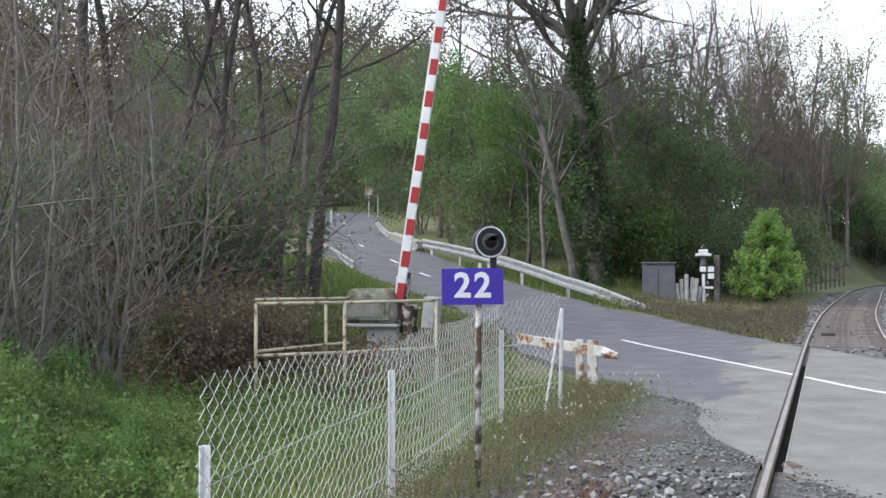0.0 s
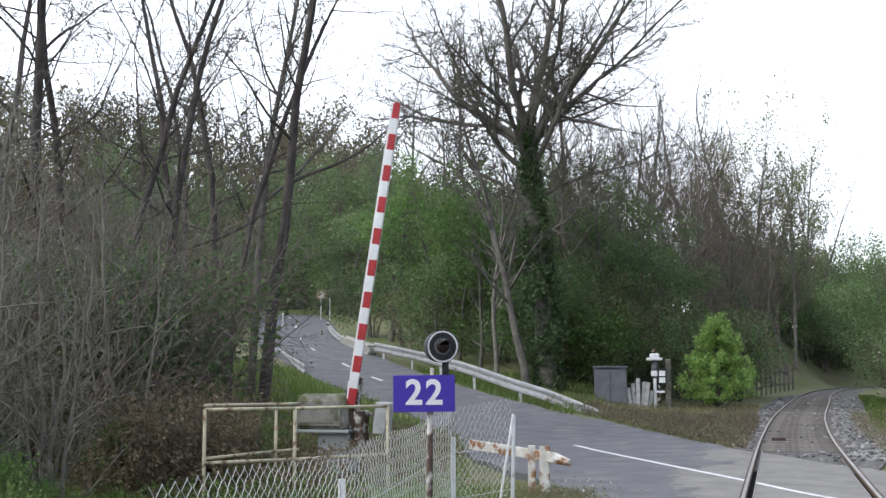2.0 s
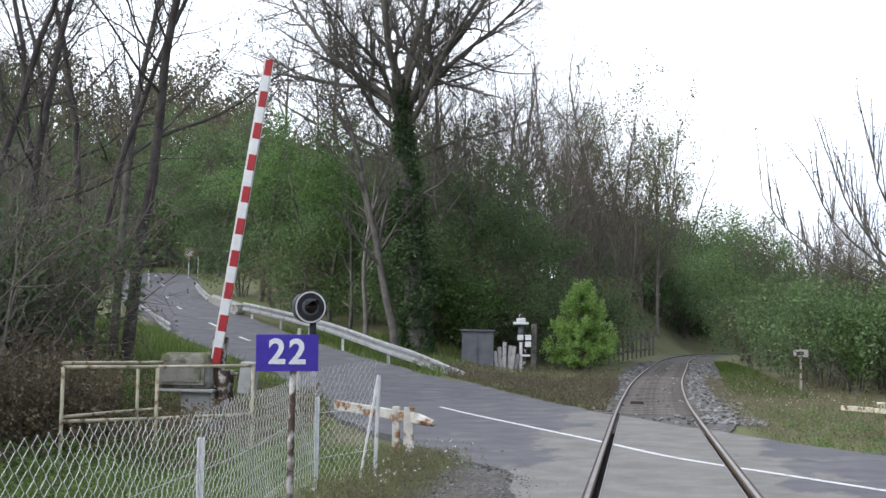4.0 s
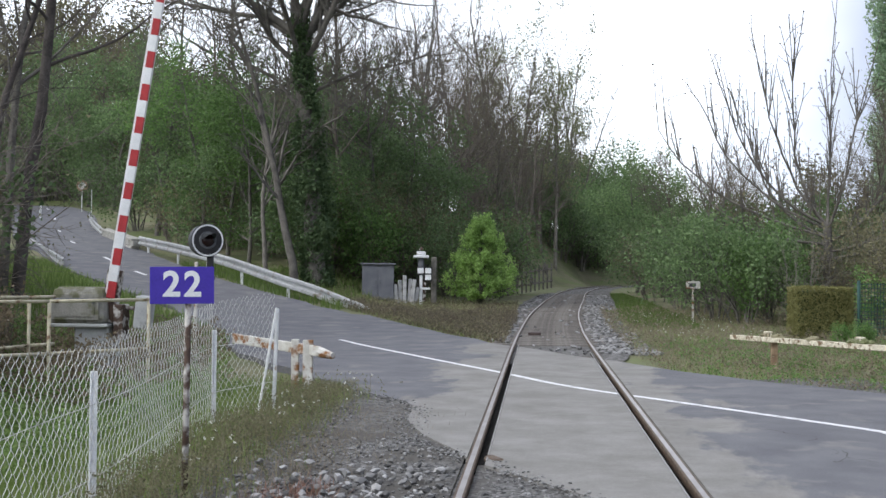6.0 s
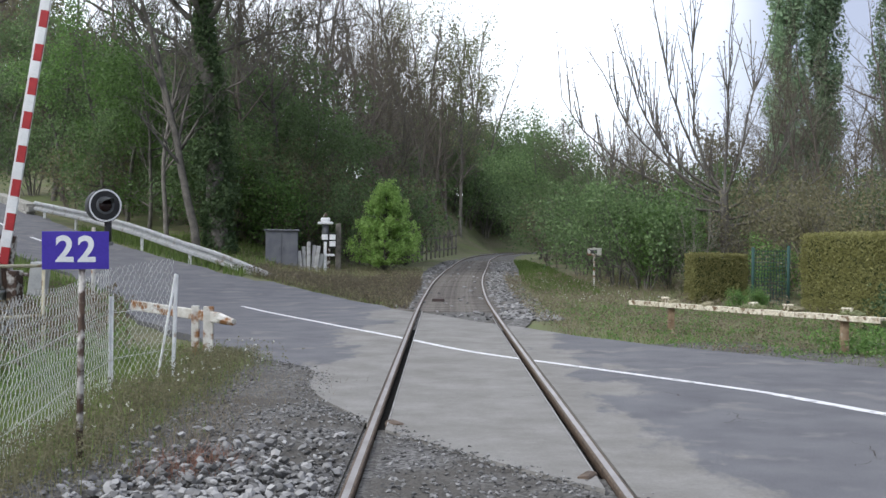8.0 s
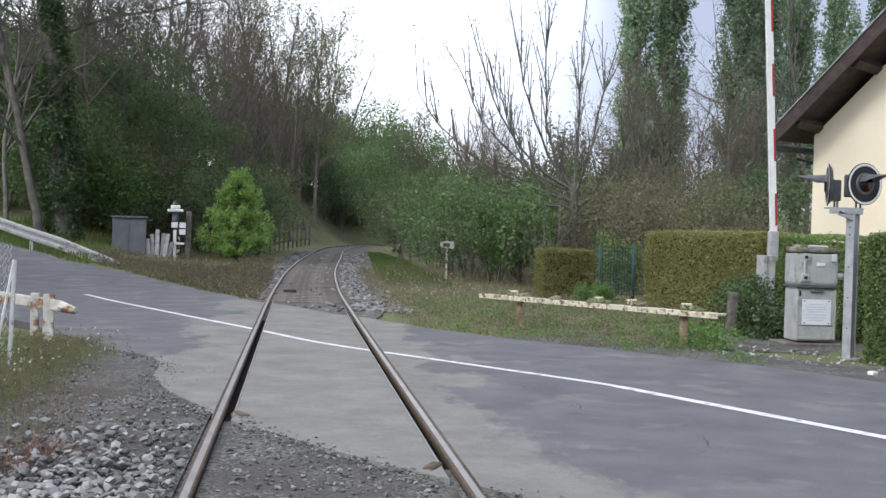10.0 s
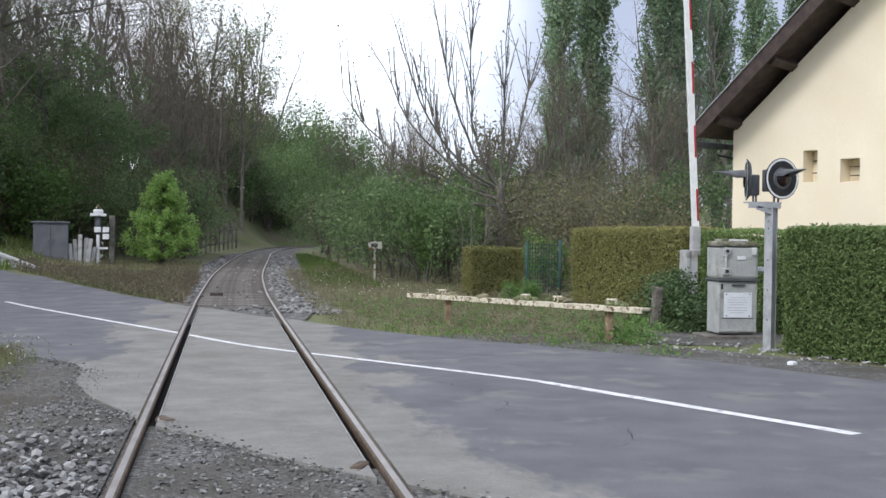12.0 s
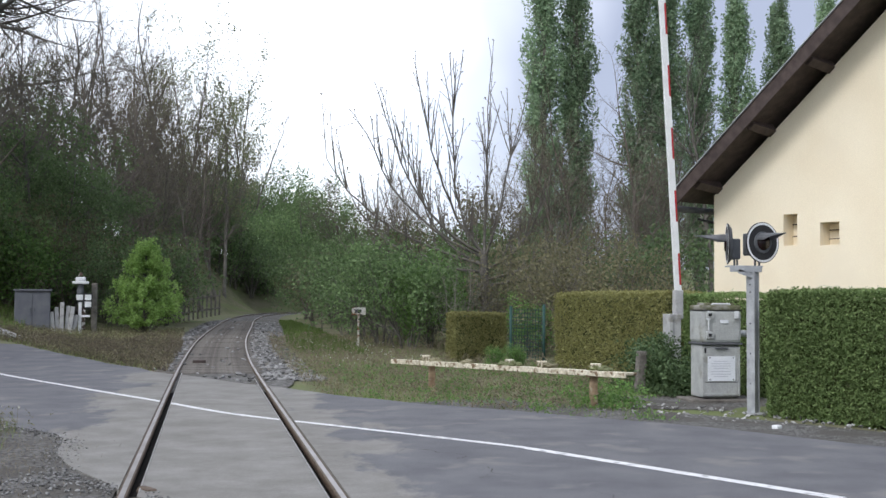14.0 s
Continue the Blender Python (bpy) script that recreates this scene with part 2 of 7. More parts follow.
M = {
    "ground": surface("soil_and_grass", (0.10, 0.112, 0.05), (0.165, 0.148, 0.095), scale=0.7, fine=25.0, bump=0.6, grain=0.22, rough=0.95,
                      stain=(0.115, 0.14, 0.052), stain_scale=0.35, stain_at=0.52),
    "road": road_material(),
    "gravel": gravel_material("gravel_dirt", 34.0, (0.05, 0.048, 0.046), (0.20, 0.195, 0.19), (0.092, 0.086, 0.078), 0.5),
    "ballast": gravel_material("ballast_bed", 14.0, (0.06, 0.058, 0.055), (0.20, 0.195, 0.19), (0.10, 0.092, 0.082), 0.55),
    "crack": surface("crack_shadow", (0.04, 0.038, 0.036), (0.07, 0.066, 0.062), scale=9.0, fine=60.0, rough=0.95, bump=0.2, spec=0.1),
    "white_line": surface("road_paint", (0.72, 0.72, 0.72), (0.60, 0.60, 0.61), scale=8.0, fine=50.0, bump=0.1, rough=0.7,
                          stain=(0.30, 0.30, 0.31), stain_scale=9.0, stain_at=0.62),
    "rail": surface("rail_steel", (0.085, 0.062, 0.047), (0.15, 0.11, 0.082), scale=12.0, fine=90.0, grain=0.22, rough=0.75, metal=0.3, bump=0.2),
    "rail_top": surface("polished_rail", (0.34, 0.32, 0.32), (0.24, 0.22, 0.21), scale=3.0, fine=40.0, rough=0.4, metal=0.85, bump=0.05),
    # near-black: the shade deep in the wheel groove, put into the colour
    "groove": surface("groove_shade", (0.012, 0.011, 0.010), (0.022, 0.020, 0.018), scale=9.0, fine=60.0, rough=0.95, bump=0.3, spec=0.1),
    "road_dirt": surface("packed_road_dirt", (0.12, 0.105, 0.088), (0.17, 0.155, 0.135), scale=6.0, fine=50.0, rough=0.95, bump=0.4, grain=0.2),
    "sleeper": surface("weathered_sleeper", (0.10, 0.09, 0.08), (0.18, 0.165, 0.15), scale=8.0, fine=40.0, bump=0.6, grain=0.22, rough=0.95),
    "white_paint": surface("worn_white_paint", (0.78, 0.79, 0.80), (0.66, 0.67, 0.68), scale=10.0, fine=60.0, rough=0.6, bump=0.15,
                           stain=(0.35, 0.27, 0.20), stain_scale=14.0, stain_at=0.68),
    "rusty_white": surface("rusted_white_paint", (0.58, 0.57, 0.54), (0.46, 0.44, 0.40), scale=9.0, fine=40.0, rough=0.8, bump=0.4,
                           stain=(0.22, 0.105, 0.045), stain_scale=6.0, stain_at=0.55),
    "rust_post": surface("rusted_post", (0.05, 0.035, 0.028), (0.1, 0.065, 0.048), scale=12.0, fine=60.0, rough=0.9, bump=0.5,
                         stain=(0.5, 0.48, 0.45), stain_scale=7.0, stain_at=0.54),
    "lichen_beam": surface("lichened_beam", (0.64, 0.60, 0.49), (0.46, 0.41, 0.31), scale=11.0, fine=30.0, grain=0.25, rough=0.9, bump=0.5,
                           stain=(0.17, 0.115, 0.07), stain_scale=13.0, stain_at=0.57),
    "rusty_leg": surface("brown_rust", (0.20, 0.13, 0.085), (0.36, 0.27, 0.18), scale=9.0, fine=40.0, rough=0.9, bump=0.4,
                         stain=(0.42, 0.38, 0.30), stain_scale=6.0, stain_at=0.62),
    "rail_yellow": surface("ivory_railing_paint", (0.55, 0.51, 0.38), (0.42, 0.37, 0.25), scale=9.0, fine=50.0, rough=0.75, bump=0.3,
                           stain=(0.20, 0.13, 0.08), stain_scale=9.0, stain_at=0.6),
    "weathered_galv": surface("weathered_galvanised_steel", (0.29, 0.30, 0.315), (0.42, 0.43, 0.45), scale=6.0, fine=60.0, rough=0.6, metal=0.2, bump=0.15),
    "galv": surface("galvanised_steel", (0.529, 0.540, 0.552), (0.644, 0.655, 0.667), scale=6.0, fine=60.0, rough=0.55, metal=0.15, bump=0.1,
                    stain=(0.36, 0.33, 0.30), stain_scale=3.0, stain_at=0.62),
    "grey_box": surface("grey_cast_housing", (0.33, 0.34, 0.34), (0.43, 0.44, 0.43), scale=4.0, fine=40.0, rough=0.7, bump=0.25,
                        stain=(0.26, 0.26, 0.235), stain_scale=3.0, stain_at=0.62),
    "mossy_box": surface("mossy_housing", (0.20, 0.195, 0.17), (0.28, 0.27, 0.24), scale=5.0, fine=40.0, rough=0.9, bump=0.4,
                         stain=(0.12, 0.12, 0.07), stain_scale=4.0, stain_at=0.55),
    "concrete": surface("grey_concrete", (0.33, 0.33, 0.34), (0.42, 0.42, 0.42), scale=5.0, fine=50.0, rough=0.9, bump=0.3,
                        stain=(0.24, 0.23, 0.21), stain_scale=4.0, stain_at=0.6),
    "red": surface("barrier_red", (0.42, 0.035, 0.04), (0.34, 0.03, 0.035), scale=10.0, fine=60.0, rough=0.45, bump=0.05),
    "white": surface("barrier_white", (0.74, 0.75, 0.76), (0.66, 0.67, 0.68), scale=6.0, fine=60.0, rough=0.5, bump=0.05),
    "blue": surface("sign_blue", (0.045, 0.025, 0.30), (0.06, 0.035, 0.34), scale=4.0, fine=60.0, rough=0.45, bump=0.03),
    "black": surface("black_enamel", (0.018, 0.018, 0.02), (0.03, 0.03, 0.032), scale=8.0, fine=60.0, rough=0.55, bump=0.1),
    "signal_grey": surface("dark_grey_metal", (0.075, 0.08, 0.088), (0.11, 0.115, 0.125), scale=8.0, fine=60.0, rough=0.6, bump=0.1),
    "visor_grey": surface("weathered_visor", (0.16, 0.165, 0.18), (0.24, 0.245, 0.26), scale=8.0, fine=60.0, rough=0.6, bump=0.15),
    "lens_red": surface("signal_lens", (0.016, 0.008, 0.009), (0.022, 0.01, 0.011), scale=4.0, fine=60.0, rough=0.2, bump=0.0),
    "cabinet": surface("slate_grey_cabinet", (0.115, 0.12, 0.14), (0.15, 0.155, 0.17), scale=3.0, fine=40.0, rough=0.7, bump=0.1),
    "wall": surface("cream_render", (0.80, 0.70, 0.535), (0.84, 0.75, 0.59), scale=0.9, fine=60.0, rough=0.9, bump=0.12,
                    stain=(0.79, 0.70, 0.55), stain_scale=0.5, stain_at=0.58, grain=0.05),
    "dark_wood": surface("dark_stained_wood", (0.045, 0.032, 0.03), (0.075, 0.055, 0.05), scale=7.0, fine=50.0, rough=0.7, bump=0.3),
    "roof": surface("brown_roof_tiles", (0.14, 0.075, 0.055), (0.20, 0.11, 0.08), scale=3.0, fine=20.0, grain=0.22, rough=0.85, bump=0.5),
    "slate_flash": surface("zinc_edge", (0.35, 0.36, 0.38), (0.42, 0.43, 0.45), scale=5.0, fine=40.0, rough=0.5, metal=0.3, bump=0.1),
    "glass": surface("dark_glass", (0.02, 0.022, 0.025), (0.03, 0.032, 0.036), scale=3.0, fine=30.0, rough=0.12, bump=0.0, spec=0.5),
    "notice": surface("white_notice", (0.74, 0.76, 0.80), (0.68, 0.70, 0.74), scale=4.0, fine=50.0, rough=0.5, bump=0.02),
    "pale_bar": surface("grey_print", (0.48, 0.50, 0.56), (0.54, 0.55, 0.60), scale=6.0, fine=50.0, rough=0.6, bump=0.0),
    "bark": surface("grey_bark", (0.09, 0.084, 0.075), (0.16, 0.148, 0.13), scale=3.0, fine=25.0, grain=0.22, rough=0.95, bump=0.6),
    "bark_brown": surface("brown_bark", (0.11, 0.093, 0.078), (0.175, 0.152, 0.13), scale=3.0, fine=25.0, grain=0.22, rough=0.95, bump=0.6),
    "bark_pale": surface("pale_bark", (0.13, 0.12, 0.105), (0.21, 0.195, 0.17), scale=3.0, fine=25.0, grain=0.22, rough=0.95, bump=0.5),
    "bark_dark": surface("dark_bark", (0.055, 0.048, 0.045), (0.105, 0.092, 0.085), scale=3.0, fine=25.0, grain=0.22, rough=0.95, bump=0.6),
    "bark_light": surface("pale_stem_bark", (0.15, 0.14, 0.12), (0.25, 0.235, 0.20), scale=3.0, fine=25.0, grain=0.2, rough=0.95, bump=0.4),
    # dark green for the hedge cores: shade behind the leaves, as colour
    "hedge_shade_core": surface("hedge_inner_shade", (0.06, 0.075, 0.032), (0.085, 0.095, 0.045), scale=5.0, fine=30.0, grain=0.22, rough=1.0, bump=0.3),
    "green_fence": surface("green_fence_paint", (0.025, 0.06, 0.052), (0.03, 0.075, 0.065), scale=6.0, fine=50.0, rough=0.7, bump=0.1),
    "old_wood": surface("grey_timber", (0.13, 0.12, 0.105), (0.20, 0.185, 0.165), scale=7.0, fine=40.0, grain=0.22, rough=0.9, bump=0.4),
    "wall_stone": surface("parapet_stone", (0.28, 0.275, 0.25), (0.38, 0.37, 0.34), scale=4.0, fine=30.0, grain=0.22, rough=0.95, bump=0.5),
    "leaf_fresh": leafy("fresh_leaves", (0.08, 0.15, 0.045), (0.195, 0.325, 0.10), 0.4),
    "leaf_bright": leafy("bright_spring_leaves", (0.19, 0.32, 0.08), (0.38, 0.55, 0.18), 0.5),
    "leaf_mid": leafy("green_leaves", (0.075, 0.125, 0.052), (0.195, 0.28, 0.125), 0.4),
    "leaf_nettle": leafy("nettle_leaves", (0.078, 0.13, 0.04), (0.185, 0.265, 0.085), 0.38),
    "leaf_dark": leafy("ivy_leaves", (0.045, 0.08, 0.035), (0.115, 0.17, 0.075), 0.2),
    "leaf_poplar": leafy("poplar_leaves", (0.15, 0.235, 0.14), (0.37, 0.48, 0.31), 0.45),
    "leaf_pale": leafy("pale_young_leaves", (0.154, 0.176, 0.094), (0.286, 0.308, 0.165), 0.4),
    "leaf_olive": leafy("olive_buds", (0.11, 0.108, 0.06), (0.225, 0.21, 0.125), 0.38),
    "leaf_hedge": leafy("hedge_leaves", (0.13, 0.20, 0.07), (0.29, 0.39, 0.155), 0.35),
    "leaf_hedge_brown": leafy("browned_hedge_leaves", (0.19, 0.19, 0.075), (0.32, 0.31, 0.13), 0.35),
    "grass": leafy("green_grass", (0.11, 0.165, 0.045), (0.235, 0.30, 0.10), 0.38),
    "grass_bright": leafy("lush_grass", (0.085, 0.135, 0.035), (0.17, 0.24, 0.07), 0.35),
    "grass_dry": leafy("dry_grass", (0.19, 0.172, 0.105), (0.37, 0.34, 0.22), 0.35),
    "weed_red": leafy("reddish_weeds", (0.156, 0.078, 0.058), (0.260, 0.143, 0.104), 0.3),
    "weed_brown": leafy("withered_weeds", (0.12, 0.098, 0.068), (0.25, 0.215, 0.155), 0.3),
    "flower": leafy("white_flower_heads", (0.6, 0.6, 0.5), (0.75, 0.75, 0.68), 0.3),
    "dead_leaf": leafy("dead_brown_leaves", (0.115, 0.092, 0.06), (0.235, 0.19, 0.125), 0.3),
}


# ---- building helpers ----
def link_mesh(name, me, material, parent=None, label=""):
    if material and not me.materials:
        me.materials.append(material)
    ob = new(name, me)
    if parent:
        ob.parent = parent
    if label:
        ob["label"] = label
    return ob


def part(name, bm, material, parent=None, label="", smooth=False):
    me = bpy.data.meshes.new(name)
    bmesh.ops.recalc_face_normals(bm, faces=bm.faces)
    if smooth:
        for f in bm.faces:
            f.smooth = True
    bm.to_mesh(me)
    bm.free()
    return link_mesh(name, me, material, parent, label)


def thing(name, label, category, at=(0, 0, 0), rz=0.0, group="", kind=""):
    ob = new(name)
    ob.empty_display_size = 0.2
    ob.matrix_basis = pose(*at, 0, 0, rz)
    return tagged(ob, label, category, group, kind)


def box(c, s, bevel=0.01, turn=None, bm=None):
    """A box with rounded edges: its centre and its size."""
    bm = bm or bmesh.new()
    m = Matrix.Translation(c) @ (turn.to_4x4() if turn else Matrix.Identity(4)) @ Matrix.Diagonal((*s, 1))
    made = bmesh.ops.create_cube(bm, size=1.0, matrix=m)
    if bevel:
        edges = {e for v in made["verts"] for e in v.link_edges}
        bmesh.ops.bevel(bm, geom=list(edges), offset=min(bevel, min(s) * 0.3), segments=2, affect="EDGES", profile=0.5)
    return bm


def rod(a, b, r0, r1=None, sides=10, bm=None):
    """A round bar from a to b, capped."""
    bm = bm or bmesh.new()
    a, b = Vector(a), Vector(b)
    m = Matrix.Translation((a + b) / 2) @ (b - a).to_track_quat("Z", "Y").to_matrix().to_4x4()
    bmesh.ops.create_cone(bm, cap_ends=True, segments=sides, radius1=r0, radius2=r0 if r1 is None else r1, depth=(b - a).length, matrix=m)
    return bm


def beam(a, b, w, h, bevel=0.008, bm=None):
    """A squared bar from a to b, w wide and h high."""
    a, b = Vector(a), Vector(b)
    d = (b - a).normalized()
    side = d.cross(Vector((0, 0, 1)))
    side = side.normalized() if side.length > 1e-3 else Vector((1, 0, 0))
    up = side.cross(d)
    turn = Matrix((side, d, up)).transposed()
    return box((a + b) / 2, (w, (b - a).length, h), bevel, turn, bm)


def mesh_np(name, verts, faces, material, smooth=False):
    """A mesh from arrays; all faces have the same number of corners."""
    me = bpy.data.meshes.new(name)
    faces = np.asarray(faces, dtype=np.int32)
    k = faces.shape[1]
    me.vertices.add(len(verts))
    me.vertices.foreach_set("co", np.asarray(verts, dtype=np.float32).ravel())
    me.loops.add(faces.size)
    me.loops.foreach_set("vertex_index", faces.ravel())
    me.polygons.add(len(faces))
    me.polygons.foreach_set("loop_start", np.arange(0, faces.size, k, dtype=np.int32))
    me.polygons.foreach_set("use_smooth", np.full(len(faces), smooth))
    me.update(calc_edges=True)
    me.materials.append(material)
    return me


def smoothstep(a, b, x):
    t = np.clip((np.asarray(x, float) - a) / (b - a), 0, 1)
    return t * t * (3 - 2 * t)


# ---- lie of the land ----
SPINE = np.array([(48, -84, 0), (30, -48, 0), (11.7, -9, 0), (7.5, -0.2, 0), (4.35, 6.25, 0), (2.8, 9.5, 0), (1.35, 11.6, 0), (0.13, 13.4, 0), (-0.9, 15.3, 0),
                  (-2.3, 18.2, 0), (-4.1, 22.3, 0.0), (-6.3, 27.5, 0.1), (-9.4, 32.8, 0.5), (-12.7, 36.7, 1.05), (-15.4, 40.4, 1.5), (-18.8, 45.6, 2.2),
                  (-22.0, 50.6, 2.85), (-26.2, 59.0, 3.75), (-32.3, 71.8, 5.45), (-40, 83, 6.4), (-54, 94, 7.0), (-90, 110, 8.0)], float)
TRACK = np.array([(0, -120, 0), (0, 0, 0), (0, 20, 0), (0.06, 28, 0.02), (0.28, 37, 0.14), (0.8, 47, 0.32), (1.9, 68, 0.42), (4.0, 90, 0.45), (8.5, 112, 0.5), (16, 134, 0.5), (40, 180, 0.5), (90, 250, 0.5)], float)


def glide(points, step):
    """A smooth line through points, at even steps."""
    p = np.vstack([2 * points[0] - points[1], points, 2 * points[-1] - points[-2]])
    out = []
    for i in range(1, len(p) - 2):
        n = max(2, int(np.linalg.norm(p[i + 1] - p[i]) / step))
        t = np.linspace(0, 1, n, endpoint=False)[:, None]
        a, b, c, d = p[i - 1], p[i], p[i + 1], p[i + 2]
        la, lb, lc = np.linalg.norm(b - a), np.linalg.norm(c - b), np.linalg.norm(d - c)
        m1 = (c - a) / (la + lb) * lb
        m2 = (d - b) / (lb + lc) * lb
        out.append((2 * t**3 - 3 * t**2 + 1) * b + (t**3 - 2 * t**2 + t) * m1 + (-2 * t**3 + 3 * t**2) * c + (t**3 - t**2) * m2)
    return np.vstack(out + [p[-2:-1]])


ROAD = glide(SPINE, 0.35)
RAILWAY = glide(TRACK, 0.5)


def lateral(line, x, y):
    """For each place: its distance from a line (positive to the right of its course) and the line's height there."""
    x, y = np.atleast_1d(np.asarray(x, float)), np.atleast_1d(np.asarray(y, float))
    off, high = np.zeros_like(x), np.zeros_like(x)
    tangent = np.gradient(line[:, :2], axis=0)
    tangent /= np.linalg.norm(tangent, axis=1)[:, None]
    for s in range(0, len(x), 4000):
        dx, dy = x[s:s + 4000, None] - line[None, :, 0], y[s:s + 4000, None] - line[None, :, 1]
        k = (dx**2 + dy**2).argmin(1)
        r = np.arange(len(k))
        side = tangent[k, 1] * dx[r, k] - tangent[k, 0] * dy[r, k]
        off[s:s + 4000] = np.sqrt(dx[r, k]**2 + dy[r, k]**2) * np.where(side >= 0, 1, -1)
        high[s:s + 4000] = line[k, 2]
    return off, high


def land(x, y):
    """The height of the ground."""
    x, y = np.broadcast_arrays(np.asarray(x, float), np.asarray(y, float))
    shape = x.shape
    x, y = x.ravel(), y.ravel()
    ro, rz = lateral(ROAD, x, y)
    to, tz = lateral(RAILWAY, x, y)
    z_track = tz - 0.05 - 0.13 * (1 - smoothstep(0.80, 1.0, np.abs(to)))
    near_track = 1 - smoothstep(3.0, 10.0, np.abs(to))
    z_road = rz - 0.06
    z = np.where(np.abs(ro) < 1e9, z_road * (1 - near_track) + z_track * near_track, 0)
    # the road's own bed wins close to it
    on_road = 1 - smoothstep(3.2, 5.5, np.abs(ro))
    off_rails = smoothstep(1.0, 1.8, np.abs(to))
    z = z * (1 - on_road * off_rails) + (z_road - 0.03) * on_road * off_rails
    # bank to the left of the rising road, hollow behind the fence, wooded hillside beyond
    left = smoothstep(2.9, 6.0, -ro)
    uphill = smoothstep(17, 25, y) * smoothstep(2, 6, -x) * (1 - smoothstep(30, 38, y))
    z += left * uphill * 1.0
    hollow = smoothstep(3.1, 5.0, -x) * (1 - smoothstep(10, 18, y)) * smoothstep(-6, 1, y)
    z -= hollow * 0.28
    far = np.hypot(x, y)
    hill = smoothstep(45, 190, far) * smoothstep(-0.05, 0.55, -x / (far + 1)) * 24
    z += hill * smoothstep(4, 30, np.abs(ro))
    return z.reshape(shape)


def ground_z(x, y):
    return float(land(np.array([x]), np.array([y]))[0])


def spread(lo, hi, step, reach, growth=1.35):
    mid = np.arange(lo, hi + 1e-6, step)
    out, s, up, down = [], step, hi, lo
    ups, downs = [], []
    while up < reach:
        s *= growth
        up, down = up + s, down - s
        ups.append(up)
        downs.append(down)
    return np.concatenate([downs[::-1], mid, ups])


gx, gy = spread(-24, 16, 0.4, 1500), spread(-4, 56, 0.4, 1800)
GX, GY = np.meshgrid(gx, gy, indexing="ij")
GZ = land(GX, GY)
rough_land = np.array([noise.noise(Vector((a * 0.7, b * 0.7, 0))) for a, b in zip(GX.ravel(), GY.ravel())]).reshape(GX.shape)
ro_g, _ = lateral(ROAD, GX.ravel(), GY.ravel())
to_g, _ = lateral(RAILWAY, GX.ravel(), GY.ravel())
wild = smoothstep(3.5, 5, np.abs(ro_g)) * smoothstep(2.0, 3.5, np.abs(to_g))
GZ = GZ + rough_land * 0.07 * wild.reshape(GX.shape)
idx = np.arange(GX.size).reshape(GX.shape)
quads = np.stack([idx[:-1, :-1], idx[1:, :-1], idx[1:, 1:], idx[:-1, 1:]], -1).reshape(-1, 4)
ground = new("ground", mesh_np("ground", np.stack([GX, GY, GZ], -1).reshape(-1, 3), quads, M["ground"]))
for p in ground.data.polygons:
    p.use_smooth = True
tagged(ground, "uneven ground of soil, moss and short grass", "ground", kind="structure")


def strip(name, line, left, right, lift, material, thick=0.0, cuts=(), label="", category="", ragged=0.0):
    """A sheet along a line, from left to right of it, with thickness."""
    tangent = np.gradient(line[:, :2], axis=0)
    tangent /= np.linalg.norm(tangent, axis=1)[:, None]
    side = np.stack([tangent[:, 1], -tangent[:, 0]], 1)
    bm = bmesh.new()
    rows = []
    for i in range(len(line)):
        l, r = left(line[i]), right(line[i])
        if ragged:
            l += ragged * noise.noise(Vector((i * 0.21, 0, 3)))
            r += ragged * noise.noise(Vector((i * 0.21, 7, 3)))
        rows.append([bm.verts.new((line[i, 0] + side[i, 0] * o, line[i, 1] + side[i, 1] * o, lift(line[i], o))) for o in np.linspace(-l, r, 9)])
    for a, b in zip(rows, rows[1:]):
        for k in range(8):
            bm.faces.new((a[k], a[k + 1], b[k + 1], b[k]))
    for x in cuts:
        bmesh.ops.bisect_plane(bm, geom=bm.verts[:] + bm.edges[:] + bm.faces[:], plane_co=(x, 0, 0), plane_no=(1, 0, 0))
    if cuts:
        gone = [f for f in bm.faces if any(lo < f.calc_center_median().x < hi for lo, hi in zip(cuts[::2], cuts[1::2])) and f.calc_center_median().y < 30]
        bmesh.ops.delete(bm, geom=gone, context="FACES")
    if thick:
        edge = [e for e in bm.edges if e.is_boundary]
        out = bmesh.ops.extrude_edge_only(bm, edges=edge)
        bmesh.ops.translate(bm, verts=[g for g in out["geom"] if isinstance(g, bmesh.types.BMVert)], vec=(0, 0, -thick))
    ob = part(name, bm, material)
    return tagged(ob, label, category, kind="structure")


def near_bulge(p):
    """How far the road's near side widens at the crossing, from 0 to 1."""
    if not -6 < p[1] < 26:
        return 0.0
    return math.exp(-((p[0] - 3.3) / 1.6) ** 2) if p[0] > 3.3 else float(smoothstep(0.5, 2.2, p[0]))


# the road's course runs uphill; its right side faces the far verge
road = strip("road", ROAD, lambda p: 2.72 + 1.38 * near_bulge(p) - (0.45 if p[1] > 30 else 0), lambda p: 2.8 + 0.25 * near_bulge(p) - (0.45 if p[1] > 30 else 0),
             lambda p, o: p[2] - 0.012, M["road"], 0.16, (-0.83, -0.678, 0.678, 0.83),
             "patched blue-grey asphalt road with a pale worn apron over the rails", "road", 0.2)

